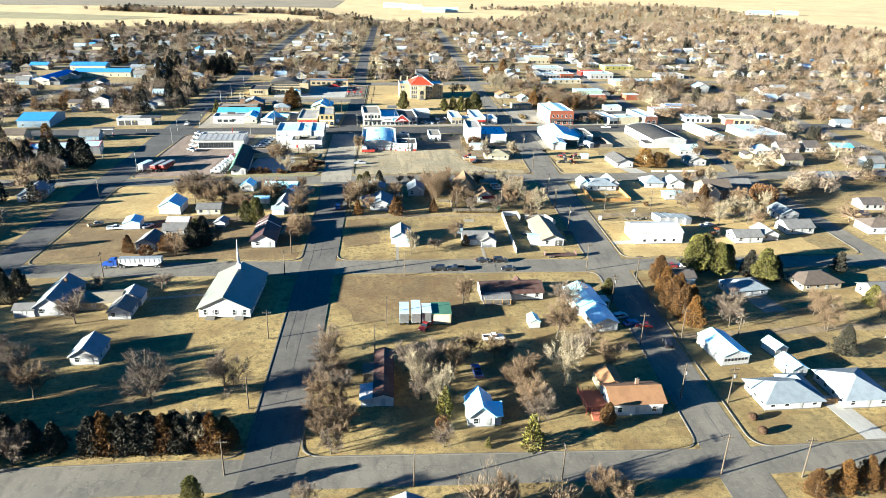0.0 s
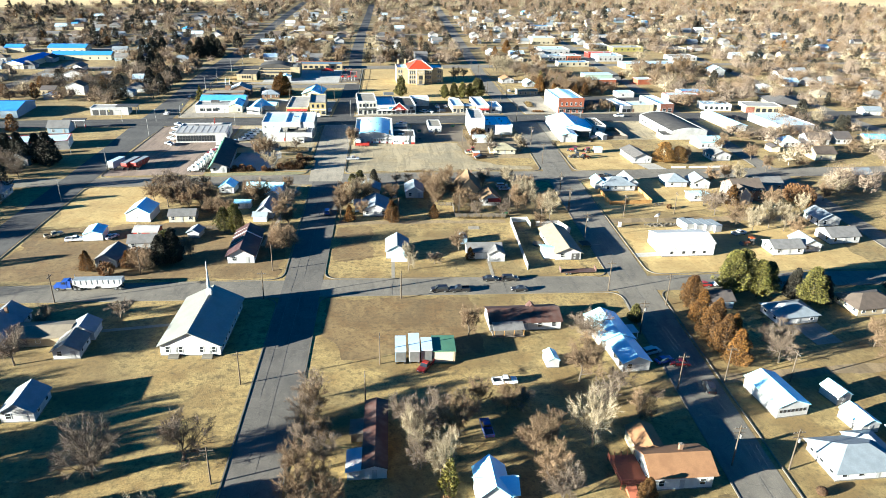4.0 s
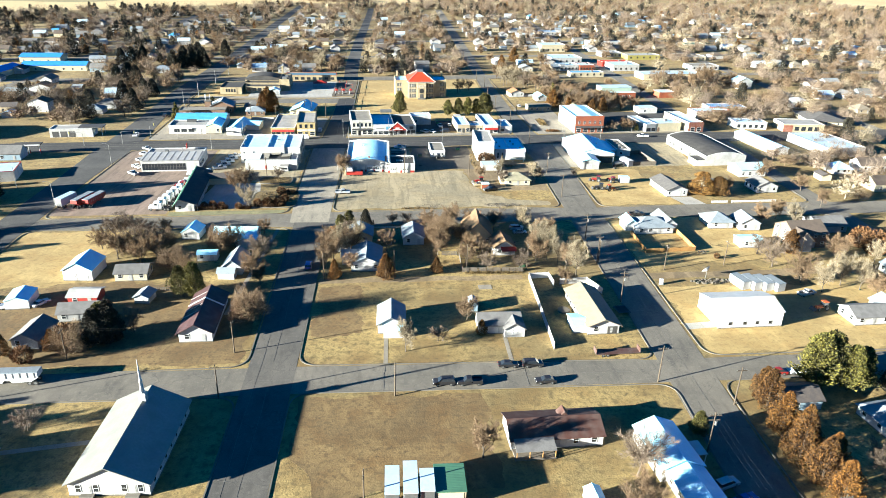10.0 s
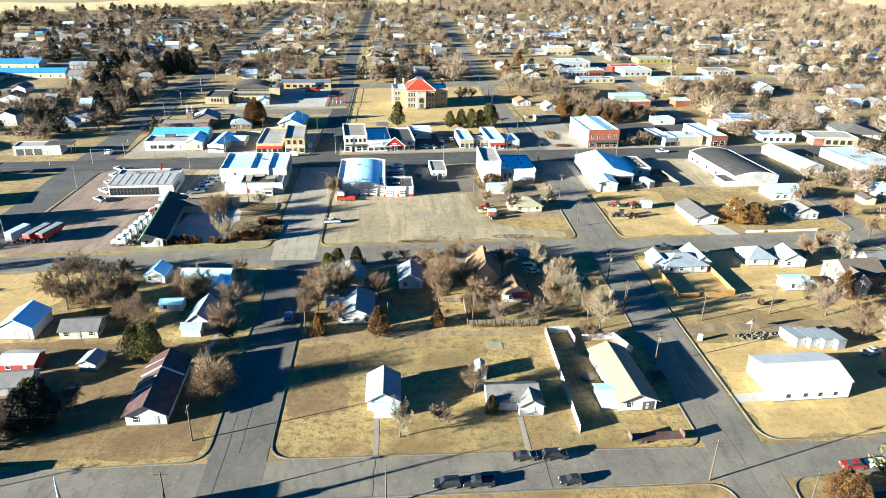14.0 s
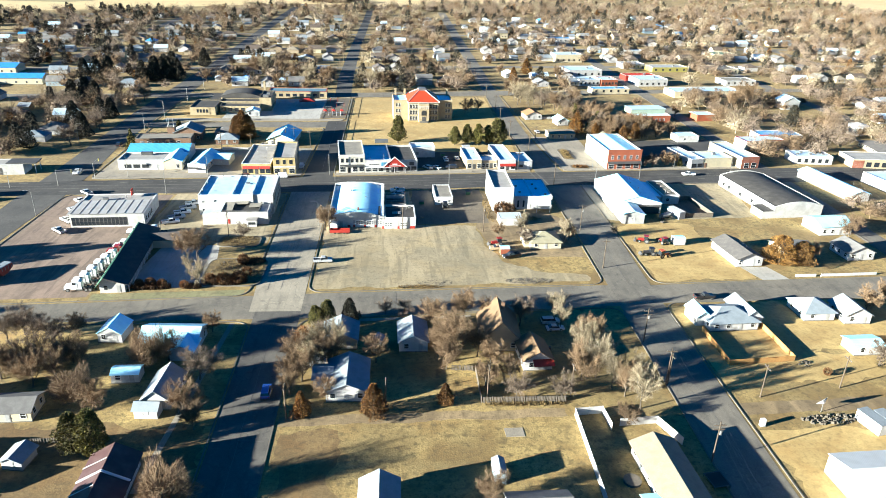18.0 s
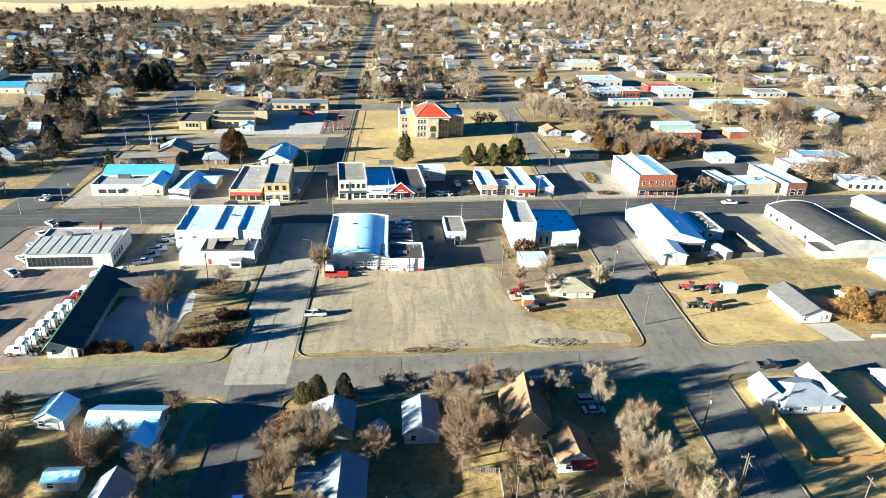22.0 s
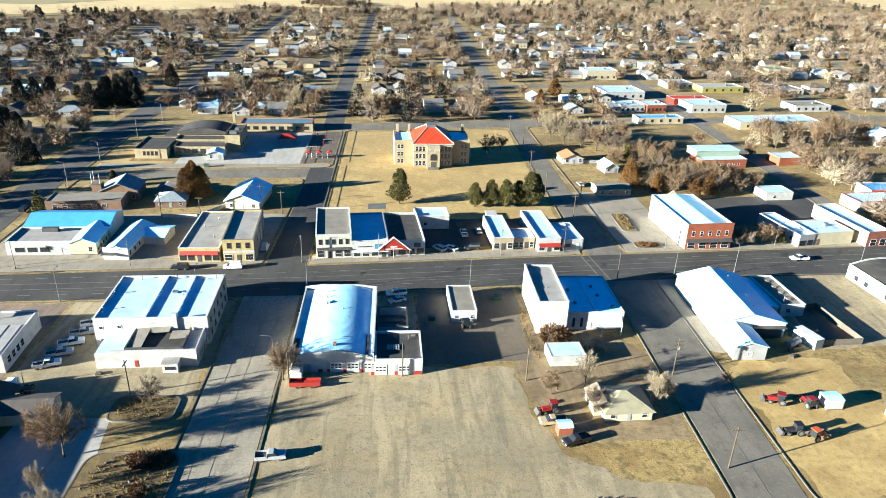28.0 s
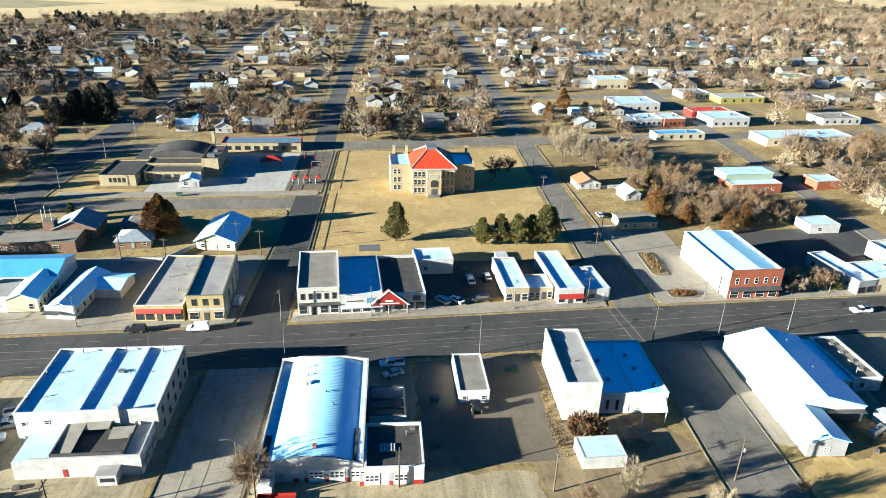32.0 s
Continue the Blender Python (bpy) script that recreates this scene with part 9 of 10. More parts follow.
# Dark panels paint the shade within three open bays; the wall stays closed.
for u in (-7.0, -3.4, 0.2):
    part("bay_opening", Geo().box(u - 1.4, u + 1.4, -4.06, -3.98, 0.1, 2.8), "dark_trim", ob, "dark panel painting the shade of an open service bay")
part("canopy", Geo().box(3.0, 14.0, -3.0, 3.4, 4.0, 4.4), "dark_trim", ob, "flat dark canopy over fuel pumps")
for u in (4.0, 13.2):
    for v in (-2.4, 2.8):
        part("canopy_post", Geo().box(u - 0.12, u + 0.12, v - 0.12, v + 0.12, 0, 4.0), "white_trim", ob)
cy = thing("fuel_canopy", -136.0, 165.0, 0, 8, "small open fuel canopy with dark roof on white posts", "canopy")
part("roof", Geo().box(-5.4, 5.4, -2.4, 2.4, 4.2, 4.6), "tar_roof", cy)
part("fascia", Geo().box(-5.5, 5.5, -2.52, -2.4, 4.1, 4.7), "white_trim", cy)
for u in (-4.2, 0.0, 4.2):
    part("post", Geo().box(u - 0.14, u + 0.14, -0.14, 0.14, 0, 4.2), "white_trim", cy)
    part("pump", Geo().box(u - 0.35, u + 0.35, 0.3, 0.9, 0, 1.6), "red_paint", cy)
house("house", "long white gabled house beside an avenue", -124, 62, 8, 16, 4, 2.8, 2.0, "y", top="pale_shingle", group="houses")
for x, y, w, d in ((26, 1404, 50, 18), (62, 1350, 40, 16), (104, 1276, 44, 18), (134, 1292, 40, 16), (900, 1480, 60, 24), (980, 1500, 50, 20)):
    house("far_barn", "long white barn on distant fields", x, y, w, d, 8, 6, 4, "x", wall="white_metal", top="skylit_white_roof", open_sides="", category="barn", group="far barns")


OPEN = [(-264, -184, 306, 426), (-206, -160, 384, 408), (-290, -262, 372, 402), (-158, -112, 112, 172), (-200, -112, 176, 214)]


def far_clear(x, y, gap=6):
    """Whether a far tree may stand here: clear of streets, shops, yards and houses."""
    if -118 < x < 188 and -118 < y < 364:
        return False
    if 92 < x < 300 and 364 <= y < 500 and noise.noise((x * 0.02, y * 0.02, 5)) < 0.12:
        return False
    if 186 < x < 300 and 160 < y < 330 and noise.noise((x * 0.02, y * 0.02, 9)) < 0.0:
        return False
    if any(x0 < x < x1 and y0 < y < y1 for x0, x1, y0, y1 in OPEN):
        return False
    for xx, w in ((-8.5, 9), (86.5, 9.5), (-105, 11 if y < 420 else 10), (-215, 6), (-320, 6), (190, 6), (292, 6), (395, 6)):
        if abs(x - xx) < w and y < 900:
            return False
    for yy, sl in ((455, 0.14), (552, 0.14), (648, 0.14), (748, 0.12), (355, 0.13), (186, 0.1), (86, 0.06), (-9, 0.02), (-106, 0.0)):
        if abs(y - yy - sl * x) < gap:
            return False
    return True


CLUMPS = [(-440, 1105, 22, 7), (-390, 1095, 30, 9), (-310, 1062, 28, 8), (-228, 1135, 34, 8), (-128, 1104, 16, 8), (-60, 1010, 22, 14), (330, 1420, 60, 22)]


def more_houses():
    """The many small far houses, garages and sheds that stand between the counted ones: one sheet of geometry."""
    r = np.random.default_rng(23)
    walls = ["white_siding", "cream_wall", "tan_wall", "grey_wall"]
    roofs = ["pale_shingle", "grey_shingle", "brown_shingle", "dark_shingle", "white_membrane", "sky_blue_roof", "tan_shingle"]
    odds = [0.20, 0.17, 0.15, 0.18, 0.18, 0.06, 0.06]
    mats = walls + roofs
    g, slots, spots = Geo(), [], []
    for x0, x1 in COLS + [(512, 600), (616, 700)]:
        for row in range(-5, 6):
            ya = 366 + row * 97
            for y0, small in ((20, 0), (36, 1), (58, 1), (72, 0)):
                x = x0 + 8
                while x < x1 - 6:
                    px, py = x + r.uniform(-2, 2), ya + y0 + x * 0.13 * (ya > 330) + r.uniform(-4, 4)
                    x += r.uniform(13, 18) if not small else r.uniform(17, 34)
                    if -118 < px < 190 and py < 376 or 92 < px < 300 and 364 <= py < 500 or 160 < py < 340 and px > 180 or py < -60 or py < 160 and px < -118 and r.uniform() < 0.6:
                        continue
                    if py > 800 + px * 0.2 or px > 250 and py > 300 and r.uniform() < 0.6 or px > 500 and r.uniform() < 0.6 or r.uniform() < 0.42:
                        continue
                    if not far_clear(px, py, 4) or any(abs(px - a) < 11 and abs(py - b) < 10 for a, b in LOTS) or any(abs(px - a) < 10.5 and abs(py - b) < 9.5 for a, b in spots):
                        continue
                    spots.append((px, py))
                    w, d = (r.uniform(8, 13), r.uniform(7, 10)) if not small else (r.uniform(4, 7), r.uniform(4, 7))
                    h, rise = (r.uniform(2.5, 3.2), r.uniform(1.4, 2.6)) if not small else (2.3, r.uniform(0.8, 1.4))
                    if not small and r.uniform() < 0.16:
                        h += 2.4
                    ridge, kind = ("x", "y")[int(r.integers(2))], ("gable", "gable", "hip")[int(r.integers(3))]
                    m = pose(px, py, 0, 0, 0, (7 if ya > 330 else 2) + r.uniform(-2, 2))
                    wm, rm = int(r.integers(len(walls))) if r.uniform() < 0.75 else 0, len(walls) + int(r.choice(len(roofs), p=odds))
                    pieces = [(body_geo(w, d, h, rise, ridge, kind), wm), (roof_geo(w, d, h, rise, ridge, kind, 0.4), rm)]
                    if not small and r.uniform() < 0.4:
                        dark = Geo()
                        for u in (-0.3, 0.05, 0.3):
                            dark.box(u * w - 0.5, u * w + 0.5, -d / 2 - 0.03, -d / 2 + 0.02, 1.0, 2.1)
                        pieces.append((dark, len(mats)))
                    for piece, slot in pieces:
                        n = len(g.v)
                        g.v += [tuple(m @ Vector(p)) for p in piece.v]
                        g.f += [tuple(i + n for i in f) for f in piece.f]
                        slots += [slot] * len(piece.f)
    me = bpy.data.meshes.new("far_houses")
    me.from_pydata(g.v, [], g.f)
    for nm in mats + ["window_glass"]:
        me.materials.append(MATS[nm])
    me.polygons.foreach_set("material_index", slots)
    tagged(new("far_houses", me), "many small far houses and garages with pale and dark gabled roofs", "houses", "", "stuff")
    return spots


MORE = more_houses()


def far_woods(name, kind, number, seed, label, beside, near, distant, low=0.75, high=1.3, dark=False):
    """Very many far trees as one sheet of geometry."""
    r = np.random.default_rng(seed)
    cells = {}
    for hx, hy in LOTS + MORE:
        cells.setdefault((int(hx // 12), int(hy // 12)), []).append((hx, hy))
    shapes = []
    for group in (beside, near, distant):
        shapes.append([(np.array(wood.v + crown.v), list(wood.f) + [tuple(i + len(wood.v) for i in f) for f in crown.f]) for wood, crown in group])
    spots = []
    while len(spots) < number:
        y = r.uniform(-120, 1050) if r.uniform() < 0.86 else r.uniform(900, 1800)
        x = r.uniform(-520, 720 if y < 700 else 860)
        if r.uniform() < 0.035:
            cx, cy, ex, ey = CLUMPS[int(r.integers(len(CLUMPS)))]
            spots.append((cx + ex * r.normal(), cy + ey * r.normal()))
            continue
        if not far_clear(x, y) or y > (960 + 0.5 * x if x < 0 else min(1780, 945 + 0.75 * x + max(0, x - 250) * 2.2)) + 50 * noise.noise((x * 0.01, 3, 1)):
            continue
        if noise.noise((x * 0.013, y * 0.013, seed)) < r.uniform(-0.9, 0.15):
            continue
        if not dark and x < 240 and y < 900 and r.uniform() < 0.22:
            continue
        if dark and x > -90 and r.uniform() < 0.62:
            continue
        c = (int(x // 12), int(y // 12))
        if any(abs(hx - x) < 6.0 and -10 < y - hy < 5 for i in (-1, 0, 1) for j in (-1, 0, 1) for hx, hy in cells.get((c[0] + i, c[1] + j), ())):
            continue
        spots.append((x, y))
    verts, out, n = [], [], 0
    for x, y in spots:
        pick = shapes[2 if y > 560 or x > 420 else 1 if y > 330 else 0]
        base, faces = pick[int(r.integers(len(pick)))]
        s = r.uniform(low, high)
        a = r.uniform(0, 6.28)
        wd = s * r.uniform(0.95, 1.25)
        ca, sa = math.cos(a) * wd, math.sin(a) * wd
        verts.append(np.stack([base[:, 0] * ca - base[:, 1] * sa + x, base[:, 0] * sa + base[:, 1] * ca + y, base[:, 2] * s], 1))
        out += [tuple(i + n for i in f) for f in faces]
        n += len(base)
    me = bpy.data.meshes.new(name)
    me.from_pydata(np.concatenate(verts).tolist(), [], out)
    me.materials.append(MATS[kind])
    tagged(new(name, me), label, "trees", "", "stuff")


SIDE_ROUND = [round_tree(s, 1000, 0.05, 0.7 + 0.3 * (s % 3)) for s in (71, 72, 73)]
NEAR_ROUND = [round_tree(s, 560, 0.085, 0.7 + 0.3 * (s % 3)) for s in (81, 82, 83, 84)]
FAR_ROUND = [round_tree(s, 200, 0.16, 0.7 + 0.3 * (s % 3)) for s in (91, 92, 93)]
SIDE_CONE = [evergreen(s, 1100, 3.0, 0.5, 0.55, 0.5, 0.42, 0.22) for s in (84, 85)]
NEAR_CONE, FAR_CONE = [evergreen(s, 420, 3.0, 0.5, 0.55, 0.5, 0.62, 0.22) for s in (86, 87)], [evergreen(88, 190, 3.0, 0.5, 0.55, 0.5, 0.95, 0.22)]
far_woods("far_woods_tan", "twig_tan", 3500, 5, "dense far trees, bare and tan, between town houses", SIDE_ROUND, NEAR_ROUND, FAR_ROUND)
far_woods("far_woods_grey", "twig_grey", 3200, 6, "dense far trees, bare and grey-brown, between town houses", SIDE_ROUND, NEAR_ROUND, FAR_ROUND)
far_woods("far_woods_pale", "twig_pale", 650, 8, "dense far trees, bare and pale, between town houses", SIDE_ROUND, NEAR_ROUND, FAR_ROUND, 0.8, 1.5)
far_woods("far_evergreens", "needle_dark", 900, 9, "far dark evergreens between town houses", SIDE_CONE, NEAR_CONE, FAR_CONE, 0.7, 1.3, True)
far_woods("far_cedars", "needle_rust", 320, 12, "far rust-brown cedars between town houses", SIDE_CONE, NEAR_CONE, FAR_CONE, 0.5, 0.95, True)

# ---- small details: planting, rubble, ruts, sealed cracks, yard clutter ----
leafy("dry_blade", (0.116, 0.075, 0.026), (0.197, 0.133, 0.052), 0.1)
leafy("bed_leaf", (0.043, 0.02, 0.009), (0.087, 0.043, 0.017), 0.1)
leafy("rubble", (0.07, 0.058, 0.043), (0.128, 0.107, 0.081), 0.1)
leafy("leaf_litter", (0.174, 0.11, 0.046), (0.255, 0.174, 0.075), 0.1)


def tufts(name, label, x, y, rx, ry, n, h, material, seed, z=0.2):
    """Grass clumps spread over an oval: every clump a fan of blades."""
    r = np.random.default_rng(seed)
    g = Geo()
    for _ in range(n):
        a, k = r.uniform(0, 6.283), math.sqrt(r.uniform())
        px, py = rx * k * math.cos(a), ry * k * math.sin(a)
        s = h * r.uniform(0.5, 1.2)
        for b in range(7):
            t, out = r.uniform(0, 6.283), r.uniform(0.1, 0.7) * s
            ox, oy = math.cos(t), math.sin(t)
            i = len(g.v)
            g.v += [(px - oy * 0.05, py + ox * 0.05, 0), (px + oy * 0.05, py - ox * 0.05, 0), (px + ox * out, py + oy * out, s)]
            g.f.append((i, i + 1, i + 2))
    return solid(name, g, material, label, "planting", "stuff", x, y, z)


tufts("bed_grasses", "dry golden grass clumps in a kerbed bed", -24.5, 128.8, 5.8, 3.6, 260, 0.55, "dry_blade", 1)
tufts("bed_grasses", "dry golden grass clumps in a kerbed bed", -21.0, 108.4, 7.2, 7.2, 330, 0.7, "dry_blade", 2)
tufts("bed_shrubs", "low dark brown shrubs massed in a bed", -22.6, 100.6, 6.0, 2.6, 420, 1.5, "bed_leaf", 3)
tufts("bed_shrubs", "low dark brown shrubs massed in a bed", -17.6, 113.4, 3.8, 2.4, 260, 1.4, "bed_leaf", 4)
tufts("hedge_shrubs", "low dark brown hedge beside a motel court", -42.6, 97.4, 6.0, 1.5, 420, 1.6, "bed_leaf", 5, 0.0)
tufts("hedge_shrubs", "low dark brown hedge beside a motel court", -31.0, 97.6, 2.6, 1.3, 200, 1.3, "bed_leaf", 6, 0.0)
tufts("planter_grasses", "dry orange-brown grasses in a kerbed planter", 103.5, 231, 2.0, 7.0, 240, 0.8, "dry_blade", 7)
tufts("planter_grasses", "dry orange-brown grasses in a kerbed planter", 105.5, 211.6, 3.4, 1.8, 200, 0.9, "leaf_russet", 8)
tufts("alley_weeds", "dry weeds along a timber fence", 52, 43.6, 9.0, 0.7, 200, 0.7, "dry_blade", 9, 0.0)
tufts("lot_weeds", "dry weeds beside a vacant lot kerb", 31, 97.6, 6.0, 1.4, 220, 0.35, "leaf_litter", 10, 0.0)
tufts("yard_weeds", "dry weeds behind a narrow store", 58, 158, 1.6, 12, 200, 0.6, "dry_blade", 11, 0.0)
tufts("yard_weeds", "dry weeds before low sheds", 68, 150, 8, 2.0, 240, 0.6, "dry_blade", 12, 0.0)


def stones(name, label, x, y, rx, ry, n, size, material, seed, z=0.0, category="rubble"):
    """Broken pieces lying on the ground, each a rough wedge."""
    r = np.random.default_rng(seed)
    g = Geo()
    for _ in range(n):
        a, k = r.uniform(0, 6.283), math.sqrt(r.uniform())
        px, py, s = rx * k * math.cos(a), ry * k * math.sin(a), size * r.uniform(0.4, 1.3)
        q = [(px + s * r.uniform(0.5, 1) * math.cos(t), py + s * r.uniform(0.5, 1) * math.sin(t)) for t in (0.4, 2.0, 3.6, 5.2)]
        g.hexa([(u, v, -0.05) for u, v in q], [(px + (u - px) * 0.6, py + (v - py) * 0.6, s * r.uniform(0.4, 0.9)) for u, v in q])
    return solid(name, g, material, label, category, "stuff", x, y, z)


stones("rubble_heap", "low heap of broken concrete on a vacant lot", 63.0, 101.4, 7.0, 1.9, 300, 0.24, "rubble", 21)
stones("rubble_heap", "scattered rubble on a gravel lot", 36.0, 100.0, 5.0, 2.4, 90, 0.22, "rubble", 22)
stones("clod_scatter", "small clods scattered over bare gravel", 26, 130, 24, 26, 300, 0.10, "rubble", 23, 0.01, "gravel")
stones("clod_scatter", "small clods scattered over a dirt yard", 70, 134, 13, 14, 160, 0.11, "rubble", 24, 0.01, "gravel")
stones("clod_scatter", "small clods scattered over dry grass", 112, 124, 13, 22, 160, 0.08, "leaf_litter", 25, 0.0, "gravel")
stones("bed_stones", "edging stones in a planted bed", -21.5, 108, 6.5, 7.0, 60, 0.4, "rubble", 26, 0.24)


def winding(name, label, pts, width, material, z, seed, category="track", wander=0.35, step=2.0):
    """A thin strip that wanders along a line: wheel rut, sealed crack or worn path."""
    r = np.random.default_rng(seed)
    g, prev, off = Geo(), None, 0.0
    for a, b in zip(pts, pts[1:]):
        a, b = Vector(a), Vector(b)
        n = max(1, int((b - a).length / step))
        t = (b - a).normalized()
        s = Vector((-t.y, t.x))
        for i in range(n + 1):
            off = 0.8 * off + r.uniform(-wander, wander)
            p = a.lerp(b, i / n) + s * off
            w = width * r.uniform(0.6, 1.25) / 2
            now = (p + s * w, p - s * w)
            if prev:
                q = (prev[1], now[1], now[0], prev[0])
                g.hexa([(*v, z - 0.01) for v in q], [(*v, z) for v in q])
            prev = now
    return solid(name, g, material, label, category, "structure")


SEAMS = [
    [(-5.4, -102), (-5.2, -14)], [(-5.4, -2), (-5.8, 80)], [(-8.2, -60), (-8.0, 10)], [(-7.0, 96), (-7.4, 176)], [(-10.6, 96), (-11.0, 172)],
    [(88.0, -100), (90.2, -4), (91.6, 86)], [(85.0, -90), (87.4, -20)], [(91.8, 98), (92.4, 182)],
    [(-60, -11.4), (0, -9.4), (84, -8.2)], [(-50, -8.6), (-12, -6.8)], [(100, -7.6), (150, -6)], [(2, 86.0), (84, 91.2)], [(-56, 82.6), (-14, 85.0)], [(-56, 85.6), (-14, 88.4)], [(10, 90.4), (80, 95.2)], [(104, 95), (150, 97.6)],
    [(2, -106.2), (82, -106.4)], [(-70, 178), (0, 183), (80, 191)], [(2, 190.6), (80, 199.2), (170, 206)], [(87.0, 262), (86.4, 350)], [(-5.8, 204), (-5.6, 350)],
]
surface("tar_seal", (0.13, 0.122, 0.11), (0.17, 0.16, 0.145), 0.6, 0, 0.6, 4.0, 0.1)
for k, line in enumerate(SEAMS):
    winding("sealed_crack_%d" % k, "dark tar-sealed crack wandering along a street", line, 0.07, "tar_seal", 0.058, 40 + k, "road marking", 0.1, 3.0)
CROSS = [[(-10.4, 8), (-0.6, 9)], [(-10.4, 34), (-0.8, 33)], [(-10.5, -40), (-0.4, -42)], [(-10.5, -72), (-0.4, -71)], [(-14, 104), (-0.4, 106)], [(-14, 133), (-0.4, 135)], [(-14, 163), (-0.4, 164)], [(86, 20), (96, 21)], [(86, 46), (97, 45)], [(83, -36), (92, -37)], [(83, -70), (92, -69)],
         [(86, 112), (99, 113)], [(86, 150), (99, 152)], [(20, -14), (20.5, -4)], [(52, -13), (52, -4)], [(24, 82), (24.6, 94)], [(46, 84), (45.4, 95)], [(66, 86), (66.4, 97)], [(-40, 80), (-40.4, 89)], [(120, 89), (120.6, 100)]]
for k, line in enumerate(CROSS):
    winding("cross_crack_%d" % k, "dark tar-sealed crack across a street", line, 0.07, "tar_seal", 0.064, 80 + k, "road marking", 0.2, 1.2)
patch("walk_block", [(14, 78.6), (44, 80.6), (44, 81.9), (14, 79.9)], "concrete_slab", 0.03, "narrow concrete walk before houses", "pavement")
patch("walk_block_west", [(-21.5, 20), (-20.3, 20), (-15.6, 78), (-16.8, 78)], "concrete_slab", 0.03, "narrow concrete walk beside a street", "pavement")

# a red flat trailer with a white box before the garage
rt = thing("farm_trailer", 6.4, 136.4, 0.02, 2, "low red flat trailer parked before a garage", "trailer")
part("bed", Geo().box(-3.2, 3.2, -1.0, 1.0, 0.6, 0.8), "red_paint", rt)
part("side_board", Geo().box(-3.2, 3.2, -1.05, -0.98, 0.5, 1.5), "red_paint", rt)
part("side_board", Geo().box(-3.2, 3.2, 0.98, 1.05, 0.5, 1.3), "red_paint", rt)
part("end_board", Geo().box(-3.25, -3.15, -1.0, 1.0, 0.6, 1.4), "red_paint", rt)
for x in (-1.6, 1.4):
    for y in (-0.9, 0.9):
        part("wheel", Geo().tube((x, y - 0.12, 0.38), (x, y + 0.12, 0.38), 0.38, 0.38, 12), "rubber", rt)
part("drawbar", Geo().box(3.2, 4.6, -0.08, 0.08, 0.5, 0.62), "dark_trim", rt)
bx = thing("storage_box", 4.2, 140.0, 0.02, 2, "white rounded storage box beside a garage wall", "container")
part("box", Geo().box(-1.2, 1.2, -2.4, 1.6, 0.1, 2.3), "white_metal", bx)
part("lid", Geo().hexa([(-1.3, -2.5, 2.3), (1.3, -2.5, 2.3), (1.3, 1.7, 2.3), (-1.3, 1.7, 2.3)], [(-0.8, -2.3, 2.6), (0.8, -2.3, 2.6), (0.8, 1.5, 2.6), (-0.8, 1.5, 2.6)]), "white_trim", bx)
ct = thing("shipping_box", 126.4, 153.6, 0.02, 18, "white storage box beside a steel shed", "container", "storage boxes")
part("box", Geo().box(-1.3, 1.3, -3.4, 3.4, 0.05, 2.6), "white_metal_y", ct)
part("lid", Geo().box(-1.35, 1.35, -3.45, 3.45, 2.6, 2.68), "white_trim", ct)
tk = thing("water_tank", 121.6, 151.6, 0.02, 30, "pale grey cylindrical tank lying beside a shed", "tank")
part("barrel", Geo().tube((-2.2, 0, 1.1), (2.2, 0, 1.1), 0.9, 0.9, 14), "galvanised", tk)
for x in (-1.4, 1.4):
    part("cradle", Geo().box(x - 0.15, x + 0.15, -0.8, 0.8, 0, 0.5), "dark_trim", tk)
part("cap", Geo().tube((0, 0, 1.95), (0, 0, 2.15), 0.25, 0.25, 10), "dark_trim", tk)


def barrel(x, y, label, material):
    ob = thing("barrel", x, y, 0.0, 0, label, "barrel", "barrels")
    part("drum", Geo().tube((0, 0, 0), (0, 0, 0.9), 0.3, 0.3, 10), material, ob)
    part("rim", Geo().tube((0, 0, 0.86), (0, 0, 0.92), 0.32, 0.32, 10), "dark_trim", ob)


def pallet(x, y, rz):
    ob = thing("pallet_stack", x, y, 0.0, rz, "stack of weathered grey timber pallets", "pallets", "pallet stacks")
    for k in range(3):
        for i in range(5):
            part("board", Geo().box(-0.6 + i * 0.25, -0.42 + i * 0.25, -0.5, 0.5, 0.12 + k * 0.15, 0.145 + k * 0.15), "grey_wood", ob)
        for s in (-0.45, 0.45):
            part("bearer", Geo().box(-0.6, 0.6, s - 0.05, s + 0.05, k * 0.15, 0.12 + k * 0.15), "grey_wood", ob)


def bin_box(x, y, rz, label, material):
    ob = thing("refuse_bin", x, y, 0.0, rz, label, "refuse bin", "refuse bins")
    part("body", Geo().hexa([(-0.8, -0.5, 0.1), (0.8, -0.5, 0.1), (0.8, 0.5, 0.1), (-0.8, 0.5, 0.1)], [(-0.95, -0.7, 1.2), (0.95, -0.7, 1.2), (0.95, 0.6, 1.2), (-0.95, 0.6, 1.2)]), material, ob)
    part("lid", Geo().hexa([(-1.0, -0.75, 1.2), (1.0, -0.75, 1.2), (1.0, 0.65, 1.3), (-1.0, 0.65, 1.3)], [(-1.0, -0.75, 1.26), (1.0, -0.75, 1.26), (1.0, 0.65, 1.36), (-1.0, 0.65, 1.36)]), "dark_trim", ob)
    for s in (-0.6, 0.6):
        part("foot", Geo().box(s - 0.08, s + 0.08, -0.4, 0.4, 0, 0.1), "dark_trim", ob)


